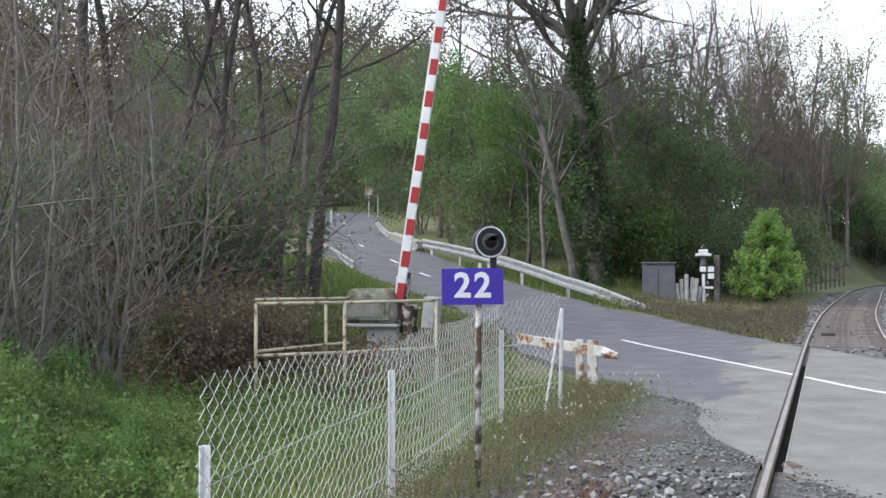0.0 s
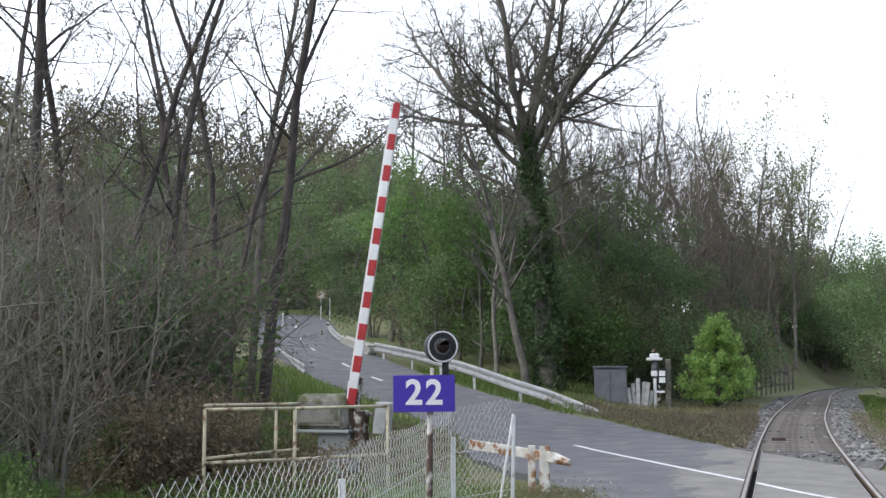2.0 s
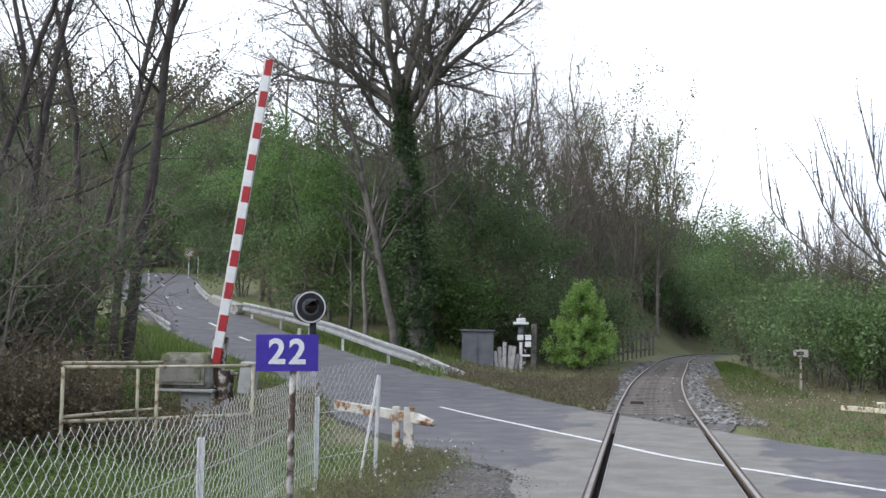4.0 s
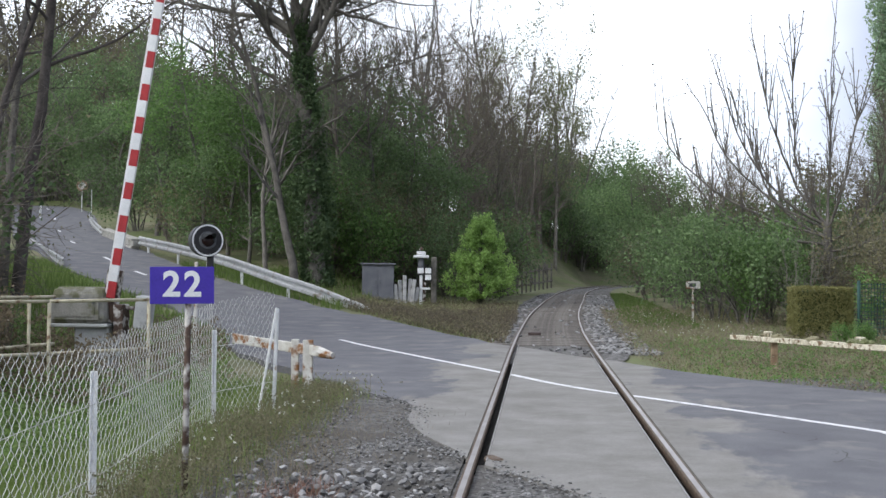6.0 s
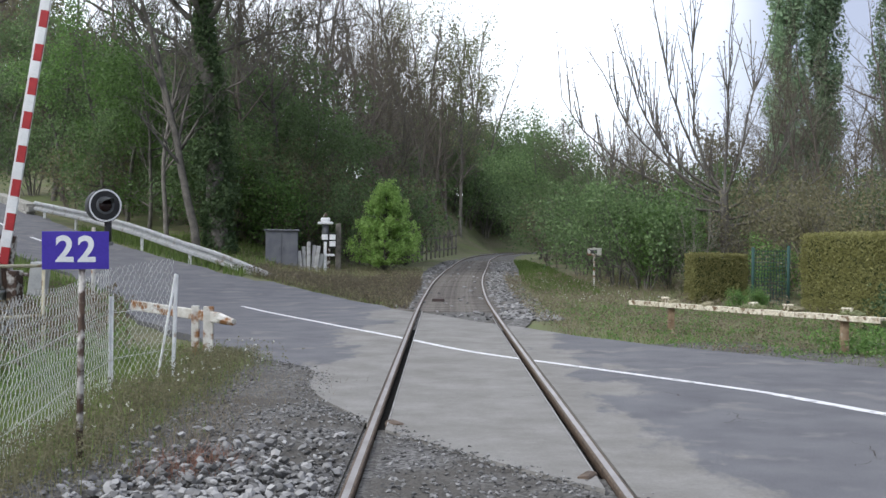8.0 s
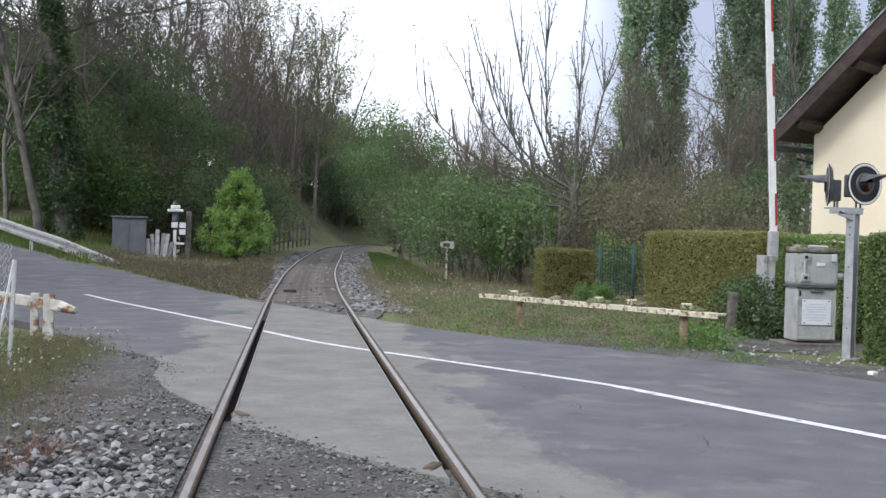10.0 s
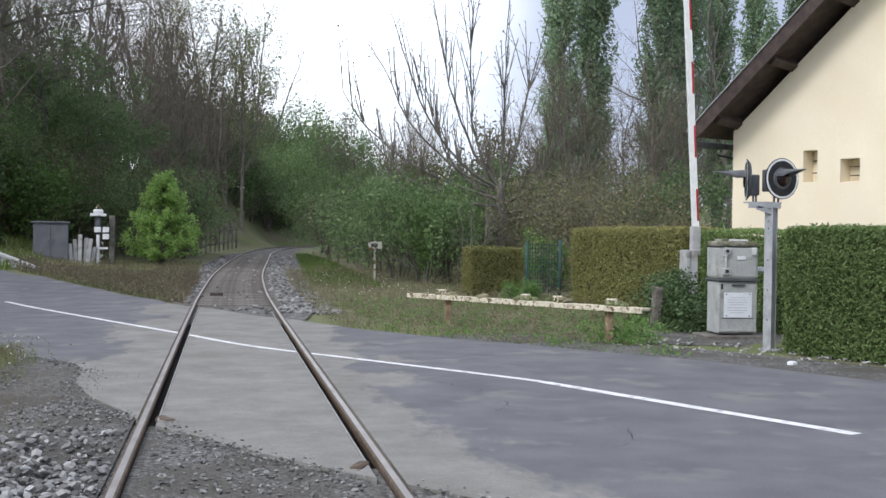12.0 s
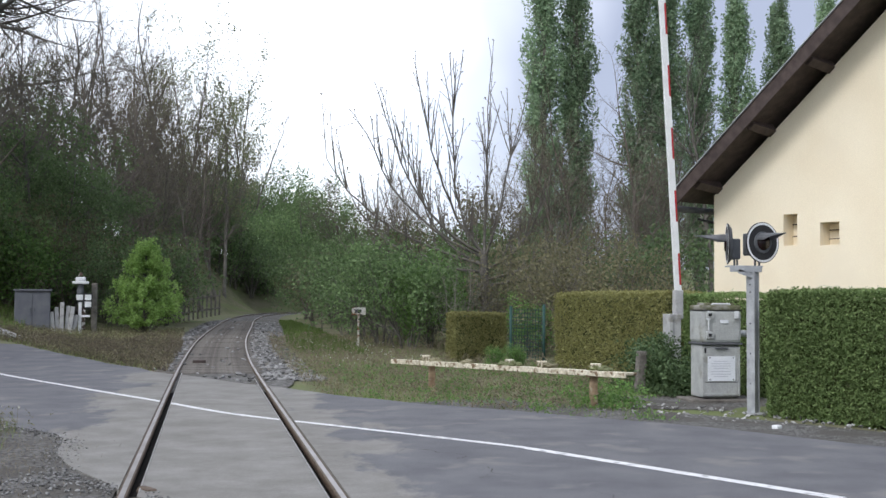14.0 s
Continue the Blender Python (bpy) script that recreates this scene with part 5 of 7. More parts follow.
# ---- house ----
U, N = Vector((0.45, -0.893, 0)).normalized(), Vector((-0.893, -0.45, 0)).normalized()
house = thing("house", "cream rendered house with a dark timbered gable roof", "house", (9.22, 18.96, -0.05))
frame_m = Matrix((U, -N, Vector((0, 0, 1)))).transposed()  # x along the gable wall, y into the house


def hpart(name, bm, material, parent=None, label=""):
    bmesh.ops.transform(bm, matrix=frame_m.to_4x4(), verts=bm.verts)
    return part(name, bm, material, parent or house, label)


EAVE, SLOPE, SPAN, DEEP = 3.52, 0.80, 9.0, 9.0
HOLES = ((1.55, 1.84, 2.50, 3.08), (2.30, 2.68, 2.48, 2.90))


def gable_wall():
    """The gable wall, 0.35 m thick, with two small openings through it."""
    xs = sorted({0, SPAN, SPAN / 2, *(v for h in HOLES for v in h[:2])})
    zs = sorted({0, EAVE, *(v for h in HOLES for v in h[2:])})
    bm = bmesh.new()

    def quad(a, b, c, d, y):
        vs = [bm.verts.new((p[0], y, p[1])) for p in (a, b, c, d)]
        bm.faces.new(vs)

    for y in (0, 0.35):
        for x0, x1 in zip(xs, xs[1:]):
            for z0, z1 in zip(zs, zs[1:]):
                if any(h[0] - 1e-4 <= x0 and x1 <= h[1] + 1e-4 and h[2] - 1e-4 <= z0 and z1 <= h[3] + 1e-4 for h in HOLES):
                    continue
                quad((x0, z0), (x1, z0), (x1, z1), (x0, z1), y)
        top = EAVE + SLOPE * SPAN / 2
        vs = [bm.verts.new((x, y, z)) for x, z in ((0, EAVE), *((x, EAVE) for x in xs[1:-1]), (SPAN, EAVE), (SPAN / 2, top))]
        bm.faces.new(vs)
    for h in HOLES:
        for a, b in (((h[0], h[2]), (h[1], h[2])), ((h[1], h[2]), (h[1], h[3])), ((h[1], h[3]), (h[0], h[3])), ((h[0], h[3]), (h[0], h[2]))):
            vs = [bm.verts.new((p[0], y, p[1])) for p, y in ((a, 0), (b, 0), (b, 0.35), (a, 0.35))]
            bm.faces.new(vs)
    for a, b in (((0, 0), (0, EAVE)), ((SPAN, 0), (SPAN, EAVE)), ((0, EAVE), (SPAN / 2, top)), ((SPAN, EAVE), (SPAN / 2, top))):
        vs = [bm.verts.new((p[0], y, p[1])) for p, y in ((a, 0), (b, 0), (b, 0.35), (a, 0.35))]
        bm.faces.new(vs)
    bmesh.ops.remove_doubles(bm, verts=bm.verts, dist=0.0005)
    return bm


hpart("gable_wall", gable_wall(), M["wall"], None, "cream roughcast gable wall")
hpart("side_wall", box((0.175, DEEP / 2 + 0.36, EAVE / 2), (0.35, DEEP, EAVE), 0.01), M["wall"])
hpart("side_wall", box((SPAN - 0.175, DEEP / 2 + 0.36, EAVE / 2), (0.35, DEEP, EAVE), 0.01), M["wall"])
hpart("rear_wall", box((SPAN / 2, DEEP + 0.2, EAVE / 2), (SPAN - 0.72, 0.3, EAVE), 0.01), M["wall"])
ang = math.atan(SLOPE)
for side in (0, 1):
    run = SPAN / 2 + 0.45
    length = run / math.cos(ang)
    cx = (-0.45 + SPAN / 2) / 2 if side == 0 else SPAN - (-0.45 + SPAN / 2) / 2
    cz = EAVE + SLOPE * ((-0.45 + SPAN / 2) / 2) + 0.30
    turn = Matrix.Rotation(-ang if side == 0 else ang, 3, "Y")
    roof = hpart("roof_slope", box((cx, DEEP / 2 - 0.1, cz), (length, DEEP + 1.2, 0.10), 0.01, turn), M["roof"], None, "brown tiled roof slope")
    nrm = turn @ Vector((0, 0, 1))
    hpart("soffit", box(Vector((cx, DEEP / 2 - 0.1, cz)) - nrm * 0.07, (length - 0.03, DEEP + 1.1, 0.03), 0.004, turn), M["dark_wood"], None, "dark boarded soffit")
    hpart("barge_board", box(Vector((cx, -0.72, cz)) - nrm * 0.06, (length, 0.04, 0.26), 0.008, turn), M["dark_wood"], None, "dark brown barge board")
    hpart("edge_flashing", box(Vector((cx, -0.725, cz)) + nrm * 0.065, (length + 0.04, 0.09, 0.02), 0.004, turn), M["slate_flash"], None, "pale metal roof edge")
    for s in (0.08, 1.28, 2.50, 3.72):
        x = s if side == 0 else SPAN - s
        z = EAVE + SLOPE * s + 0.09
        bm = box((x, -0.28, z), (0.17, 0.72, 0.22), 0.02, turn)
        for v in bm.verts:
            if v.co.y < -0.5 and v.co.z < z:
                v.co.z += 0.07
        hpart("purlin_end", bm, M["dark_wood"], None, "dark timber purlin end")
for h in HOLES:
    hpart("niche_back", box(((h[0] + h[1]) / 2, 0.31, (h[2] + h[3]) / 2), (h[1] - h[0] - 0.01, 0.04, h[3] - h[2] - 0.01), 0), M["wall"], None, "cream rendered back of the small niche")
    for k in (0.33, 0.7):
        hpart("window_bar", box(((h[0] + h[1]) / 2 + 0.03, 0.22, h[2] + (h[3] - h[2]) * k), (h[1] - h[0] - 0.03, 0.02, 0.02), 0.003), M["rail"])
    hpart("window_sill", box(((h[0] + h[1]) / 2, 0.13, h[2] + 0.012), (h[1] - h[0] - 0.01, 0.24, 0.02), 0.004), M["wall"])
lamp = thing("wall_lantern", "black iron wall lantern on a bracket under the eaves", "lantern", house.matrix_basis.translation + frame_m @ Vector((-0.02, 0.5, 2.75)))
part("bracket", rod((0, 0, 0.2), (-0.62, 0.1, 0.36), 0.02, sides=8), M["black"], lamp)
part("shade", rod((-0.12, 0, 0.12), (-0.12, 0, -0.08), 0.05, 0.09, 6), M["glass"], lamp, "dark glass lantern body")
part("cap", rod((-0.12, 0, 0.13), (-0.12, 0, 0.2), 0.1, 0.02, 6), M["black"], lamp)
hpart("gutter", rod((-0.48, -0.6, EAVE - 0.24), (-0.48, DEEP, EAVE - 0.24), 0.06, sides=10), M["signal_grey"], None, "dark half-round gutter")
hpart("gutter_bracket", rod((-0.60, 0.3, EAVE - 0.4), (0.0, 0.3, EAVE - 0.52), 0.025, sides=8), M["signal_grey"])


# ---- plants ----
def leaf_cloud(name, rng, centres, per, radius, size, material, flat=0.0, squash=1.0):
    """Leaves scattered round places: small bent quads."""
    c = np.repeat(np.asarray(centres, float), per, axis=0)
    n = len(c)
    off = rng.normal(0, 1, (n, 3))
    off /= np.linalg.norm(off, axis=1)[:, None]
    off *= (rng.uniform(0, 1, n) ** 0.5 * radius)[:, None]
    off[:, 2] *= squash
    p = c + off
    a = rng.normal(0, 1, (n, 3))
    a[:, 2] *= 1 - flat
    a /= np.linalg.norm(a, axis=1)[:, None]
    b = rng.normal(0, 1, (n, 3))
    b -= (b * a).sum(1)[:, None] * a
    b /= np.linalg.norm(b, axis=1)[:, None]
    s = (size * rng.uniform(0.6, 1.4, n))[:, None]
    V = np.stack([p - a * s, p + a * s * 0.9, p + b * s * 1.1], 1).reshape(-1, 3)
    F = np.arange(3 * n).reshape(-1, 3)
    return mesh_np(name, V, F, material)


class Wood:
    """Grows a branching skeleton and turns it into one tapered mesh."""

    def __init__(self, seed):
        self.rng = np.random.RandomState(seed)
        self.V, self.F, self.n, self.tips, self.mids = ([], []), ([], []), [0, 0], [], []

    def tube(self, pts, radii, sides, fine=0):
        pts, radii = np.asarray(pts), np.asarray(radii)
        d = np.gradient(pts, axis=0)
        d /= np.linalg.norm(d, axis=1)[:, None] + 1e-9
        ref = np.where(np.abs(d[:, 2:3]) > 0.9, np.array([[1.0, 0, 0]]), np.array([[0, 0, 1.0]]))
        s = np.cross(d, ref)
        s /= np.linalg.norm(s, axis=1)[:, None] + 1e-9
        u = np.cross(s, d)
        ang = np.arange(sides) * 2 * math.pi / sides
        ring = pts[:, None] + radii[:, None, None] * (np.cos(ang)[None, :, None] * s[:, None] + np.sin(ang)[None, :, None] * u[:, None])
        self.V[fine].append(ring.reshape(-1, 3))
        i = np.arange(len(pts) - 1)[:, None] * sides
        k = np.arange(sides)[None]
        k2 = (k + 1) % sides
        f = np.stack([i + k, i + k2, i + sides + k2, i + sides + k], -1).reshape(-1, 4) + self.n[fine]
        self.F[fine].append(f)
        self.n[fine] += ring.shape[0] * sides

    def grow(self, p, d, length, r, level, spec):
        rng = self.rng
        steps = spec["steps"][level]
        pts, radii, dirs = [np.array(p, float)], [r], [np.array(d, float)]
        end = spec["taper"][level]
        for k in range(steps):
            d = d + rng.normal(0, spec["wob"][level], 3) + np.array([0, 0, spec["up"][level]])
            d = d / np.linalg.norm(d)
            pts.append(pts[-1] + d * length / steps)
            radii.append(r * (1 - (1 - end) * (k + 1) / steps))
            dirs.append(d)
        self.tube(pts, radii, spec["sides"][level], 1 if level > 1 else 0)
        if level == len(spec["steps"]) - 1:
            self.tips.append(pts[-1])
            self.mids.append(pts[len(pts) // 2])
            return
        n = spec["kids"][level]
        for j in range(n):
            f = spec["from"][level] + (1 - spec["from"][level]) * (j + rng.uniform(0, 0.9)) / n
            x = f * steps
            i = min(int(x), steps - 1)
            q = pts[i] + (pts[i + 1] - pts[i]) * (x - i)
            rr = (radii[i] + (radii[i + 1] - radii[i]) * (x - i)) * rng.uniform(*spec["girth"])
            dd = dirs[i + 1]
            side = np.cross(dd, rng.normal(0, 1, 3))
            side /= np.linalg.norm(side) + 1e-9
            a = radians(rng.uniform(*spec["angle"][level]))
            kd = dd * math.cos(a) + side * math.sin(a)
            kl = length * rng.uniform(*spec["len"][level]) * (1.15 - 0.55 * f)
            self.grow(q, kd, kl, max(rr, spec["thin"]), level + 1, spec)
        if spec.get("lead"):
            self.grow(pts[-1], d, length * 0.35, radii[-1], level + 1, spec)

    def mesh(self, name, material, fine=0):
        return mesh_np(name, np.vstack(self.V[fine]), np.vstack(self.F[fine]), material, True)

    def stand(self, parent, material):
        """Trunk with limbs, and twigs, as parts of a tree."""
        link_mesh("trunk", self.mesh("trunk", material), None, parent)
        if self.V[1]:
            tagged(link_mesh("branchwork", self.mesh("branchwork", material, 1), None, parent), kind="stuff")


def spec(steps, kids, start, angle, length, wob, up, taper=(0.3, 0.25, 0.3, 0.4, 0.5), sides=(8, 6, 4, 3, 3), thin=0.006, lead=True, girth=(0.45, 0.72)):
    return {"steps": steps, "kids": kids, "from": start, "angle": angle, "len": length, "wob": wob, "up": up, "taper": taper, "sides": sides, "thin": thin, "lead": lead, "girth": girth}


TALL = spec((9, 6, 3, 2), (13, 6, 5), (0.40, 0.25, 0.2), ((30, 62), (25, 62), (25, 60)), ((0.30, 0.52), (0.38, 0.62), (0.4, 0.65)), (0.07, 0.12, 0.18, 0.2), (0.03, 0.06, 0.05, 0.03), sides=(7, 4, 3, 3), thin=0.009)
SLIM = spec((10, 5, 3, 2), (17, 5, 4), (0.30, 0.2, 0.2), ((25, 50), (25, 55), (25, 55)), ((0.16, 0.32), (0.38, 0.62), (0.4, 0.65)), (0.05, 0.1, 0.16, 0.2), (0.03, 0.08, 0.06, 0.03), sides=(6, 3, 3, 3), thin=0.009)
BUSH = spec((5, 4, 2), (6, 4), (0.12, 0.2), ((20, 60), (25, 60)), ((0.45, 0.8), (0.4, 0.65)), (0.12, 0.14, 0.2), (0.0, 0.04, 0.04), sides=(4, 3, 3), thin=0.005)
ARCH = spec((10, 8, 4, 2), (15, 6, 4), (0.36, 0.15, 0.15), ((30, 75), (30, 75), (25, 70)), ((0.18, 0.34), (0.32, 0.6), (0.4, 0.7)), (0.06, 0.15, 0.18, 0.2), (0.03, 0.035, 0.02, 0.0), sides=(8, 5, 3, 3), thin=0.008, girth=(0.24, 0.44))
TWIGGY = spec((7, 6, 4, 2), (18, 8, 6), (0.12, 0.15, 0.15), ((22, 60), (22, 55), (20, 50)), ((0.35, 0.62), (0.35, 0.6), (0.4, 0.65)), (0.08, 0.11, 0.14, 0.16), (0.03, 0.06, 0.06, 0.04), sides=(6, 4, 3, 3), thin=0.008)
ROUND = spec((8, 5, 3, 2), (14, 6, 4), (0.15, 0.2, 0.2), ((40, 78), (25, 60), (25, 60)), ((0.30, 0.52), (0.38, 0.62), (0.4, 0.6)), (0.08, 0.12, 0.16, 0.2), (0.03, 0.06, 0.05, 0.03), sides=(6, 3, 3, 3), thin=0.007)
LONGSTEM = spec((9, 6, 3), (19, 6), (0.1, 0.15), ((25, 65), (25, 65)), ((0.16, 0.40), (0.3, 0.6)), (0.10, 0.15, 0.2), (0.03, 0.05, 0.03), sides=(6, 4, 3), thin=0.006, girth=(0.25, 0.5))
STEMS = spec((7, 5, 2), (9, 4), (0.12, 0.15), ((18, 60), (22, 60)), ((0.35, 0.75), (0.35, 0.65)), (0.15, 0.16, 0.2), (0.02, 0.04, 0.03), sides=(5, 3, 3), thin=0.008)


def make_tree(name, label, seed, height, radius, sp, bark, leaf=None, per=0, spread_r=0.4, size=0.08, stems=1, lean=0.08, category="tree", group="", where="tips"):
    """A tree or shrub: trunk mesh with limbs and twigs, and a crown of leaves."""
    w = Wood(seed)
    for k in range(stems):
        a = w.rng.uniform(0, 6.28)
        rr = 0 if stems == 1 else w.rng.uniform(0, 0.35 + 0.03 * stems)
        ln = lean if stems == 1 else w.rng.uniform(0.05, 0.35)
        d = np.array([math.cos(a) * ln, math.sin(a) * ln, 1.0])
        d /= np.linalg.norm(d)
        h = height * (1 if stems == 1 else w.rng.uniform(0.65, 1.05))
        w.grow((math.cos(a) * rr, math.sin(a) * rr, -0.15), d, h * 0.8, radius * (1 if stems == 1 else w.rng.uniform(0.6, 1.1)), 0, sp)
    t = thing(name, label, category, group=group)
    w.stand(t, bark)
    if leaf and per:
        centres = np.array(w.tips + (w.mids if where == "all" else []))
        link_mesh("crown", leaf_cloud("crown", w.rng, centres, per, spread_r, size, leaf), None, t)
    return t


PLANTED = {}


def plant(key, maker, x, y, scale=1.0, turn=0.0, tilt=0.0, sink=0.0, tall=1.0):
    """Stands a plant on the ground: the first of its kind is built, others are copies of it."""
    m = pose(x, y, ground_z(x, y) - sink, tilt, 0, turn)
    if key in PLANTED:
        ob = copy_thing(PLANTED[key], m)
    else:
        ob = PLANTED[key] = maker()
        ob.matrix_basis = m
    ob.scale = (scale, scale, scale * tall)
    return ob


KINDS = {
    "tall_a": lambda: make_tree("bare_tree", "tall bare woodland tree with dark grey bark", 21, 15, 0.17, TALL, M["bark"], M["leaf_olive"], 1, 0.06, 0.028, group="woodland trees"),
    "tall_b": lambda: make_tree("bare_tree", "tall bare woodland tree with dark grey bark", 22, 15, 0.15, TALL, M["bark_brown"], M["leaf_olive"], 1, 0.06, 0.028, group="woodland trees"),
    "arch_a": lambda: make_tree("bare_tree", "tall dark bare tree with long arching side branches", 23, 15, 0.16, ARCH, M["bark_dark"], M["leaf_olive"], 1, 0.05, 0.022, group="woodland trees"),
    "arch_b": lambda: make_tree("bare_tree", "tall dark bare tree with long arching side branches", 26, 15, 0.14, ARCH, M["bark_dark"], M["leaf_olive"], 1, 0.05, 0.022, group="woodland trees"),
    "pole": lambda: make_tree("bare_tree", "slender dark bare tree with a straight trunk", 36, 15.5, 0.105, ARCH, M["bark_dark"], M["leaf_olive"], 1, 0.05, 0.022, lean=0.05, group="woodland trees"),
    "twiggy": lambda: make_tree("bare_tree", "dense twiggy brown tree just before leafing", 34, 9, 0.10, TWIGGY, M["bark_brown"], M["leaf_olive"], 2, 0.22, 0.03, group="woodland trees"),
    "thicket_c": lambda: make_tree("bare_shrub", "bare shrub with pale grey upswept stems", 43, 6.6, 0.042, LONGSTEM, M["bark_light"], None, stems=5, category="shrub", group="thicket shrubs"),
    "slim_a": lambda: make_tree("bare_tree", "slender bare tree with fine brown twigs", 31, 14, 0.12, SLIM, M["bark_brown"], M["leaf_olive"], 2, 0.12, 0.032, group="woodland trees"),
    "slim_b": lambda: make_tree("bare_tree", "slender bare tree with fine brown twigs", 32, 14, 0.11, SLIM, M["bark"], M["leaf_olive"], 2, 0.12, 0.032, group="woodland trees"),
    "thicket_a": lambda: make_tree("bare_shrub", "dense bare grey-brown shrub with many thin stems", 41, 5.2, 0.05, STEMS, M["bark_pale"], None, stems=6, category="shrub", group="thicket shrubs"),
    "thicket_b": lambda: make_tree("bare_shrub", "dense bare grey-brown shrub with many thin stems", 42, 5.0, 0.045, STEMS, M["bark_brown"], M["leaf_olive"], 1, 0.2, 0.03, stems=7, category="shrub", group="thicket shrubs"),
    "green_a": lambda: make_tree("green_tree", "young tree in fresh green leaf", 51, 9.0, 0.12, ROUND, M["bark"], M["leaf_fresh"], 20, 0.8, 0.075, group="green trees"),
    "green_b": lambda: make_tree("green_tree", "young tree in mid-green leaf", 52, 9.0, 0.12, ROUND, M["bark"], M["leaf_mid"], 20, 0.8, 0.075, group="green trees"),
    "bush_mid": lambda: make_tree("green_bush", "leafy dark green bush with dense foliage", 61, 3.2, 0.04, BUSH, M["bark"], M["leaf_mid"], 22, 0.42, 0.054, stems=7, category="bush", group="green bushes"),
    "bush_olive": lambda: make_tree("olive_bush", "half-bare bush with small olive-brown leaves", 62, 3.2, 0.04, BUSH, M["bark_brown"], M["leaf_olive"], 12, 0.38, 0.045, stems=7, category="bush", group="green bushes"),
    "bush_fresh": lambda: make_tree("green_bush", "bush in bright fresh green leaf", 63, 3.0, 0.04, BUSH, M["bark"], M["leaf_fresh"], 22, 0.42, 0.054, stems=7, category="bush", group="green bushes"),
    "bramble": lambda: make_tree("bramble", "low tangled green bramble", 64, 1.25, 0.012, BUSH, M["bark_brown"], M["leaf_nettle"], 26, 0.2, 0.025, stems=8, category="bramble", group="brambles"),
    "bramble_light": lambda: make_tree("bramble", "low tangled light green bramble", 65, 1.2, 0.012, BUSH, M["bark_brown"], M["leaf_fresh"], 26, 0.2, 0.025, stems=8, category="bramble", group="brambles"),
    "bramble_dead": lambda: make_tree("dead_weeds", "tall dead brown weeds with a few leaves", 66, 1.5, 0.012, BUSH, M["bark_brown"], M["dead_leaf"], 4, 0.16, 0.035, stems=8, category="weeds", group="dead weeds"),
}


def put(key, x, y, **k):
    """Stands a plant of a kind at a place, unless road or rails run there."""
    small = key.startswith("bramble")
    if abs(lateral(ROAD, [x], [y])[0][0]) < (2.9 if small else 4.2) or abs(lateral(RAILWAY, [x], [y])[0][0]) < (1.9 if small else 3.0):
        return None
    return plant(key, KINDS[key], x, y, **k)


rp = np.random.RandomState(77)


def polar(angle, d):
    """A place by its bearing to the left of the track, in degrees, and its distance from the crossing's near side."""
    return -0.35 - math.sin(radians(angle)) * d, -1.4 + math.cos(radians(angle)) * d


# wood on the left of the road: pale shrubs in front, thicket, tall dark trees behind
for ang_, d, s, k in ((39.5, 12.8, 0.95, "c"), (37, 14.5, 1.0, "c"), (32.3, 18.5, 1.0, "b"), (30.3, 20.5, 1.05, "a"), (35.6, 20, 1.15, "b"), (33, 23, 1.2, "a"),
                      (31, 26, 1.2, "b"), (40.5, 13, 1.0, "c"), (42, 13.5, 1.0, "a"), (36.8, 24, 1.2, "b"), (39.5, 22, 1.2, "b"), (34.0, 14.0, 0.9, "c"), (31.6, 17, 0.9, "c"), (29.2, 22, 0.95, "b"),
                      (28.4, 24, 1.0, "a"), (36.2, 17.5, 1.05, "b"), (33.4, 20, 1.1, "b"), (34.6, 28, 1.3, "b"), (30, 30, 1.3, "a"), (29, 34, 1.3, "b"),
                      (42.5, 19, 1.1, "b"), (44, 15, 1.0, "c"), (30.8, 38, 1.4, "b"), (28, 40, 1.3, "b"), (27.2, 44, 1.3, "a")):
    x, y = polar(ang_, d)
    put("thicket_" + k, x, y, scale=s, turn=rp.uniform(0, 360))
for ang_, d, s, k in ((35.0, 21, 0.95, "arch_b"), (30.6, 24, 0.9, "arch_b"),
                      (26.6, 30, 0.95, "arch_b"), 
                      (28.4, 46, 1.2, "arch_b"), (29.8, 62, 1.1, "arch_a")):
    x, y = polar(ang_, d)
    put(k, x, y, scale=s, turn=rp.uniform(0, 360))
for ang_, d, s in ((37.4, 22.5, 1.0), (34.2, 23, 1.0), (31.8, 24.5, 1.0), (28.8, 26, 1.0), (26.6, 25.8, 0.95)):
    x, y = polar(ang_, d)
    put("pole", x, y, scale=s, turn=rp.uniform(0, 360), tilt=rp.uniform(-5, 5))
for ang_, d, s, k in ((25.5, 26.6, 1.0, "slim_b"), (24.9, 26.2, 1.05, "arch_b")):
    x, y = polar(ang_, d)
    put(k, x, y, scale=s, turn=rp.uniform(0, 360), tall=1.15)
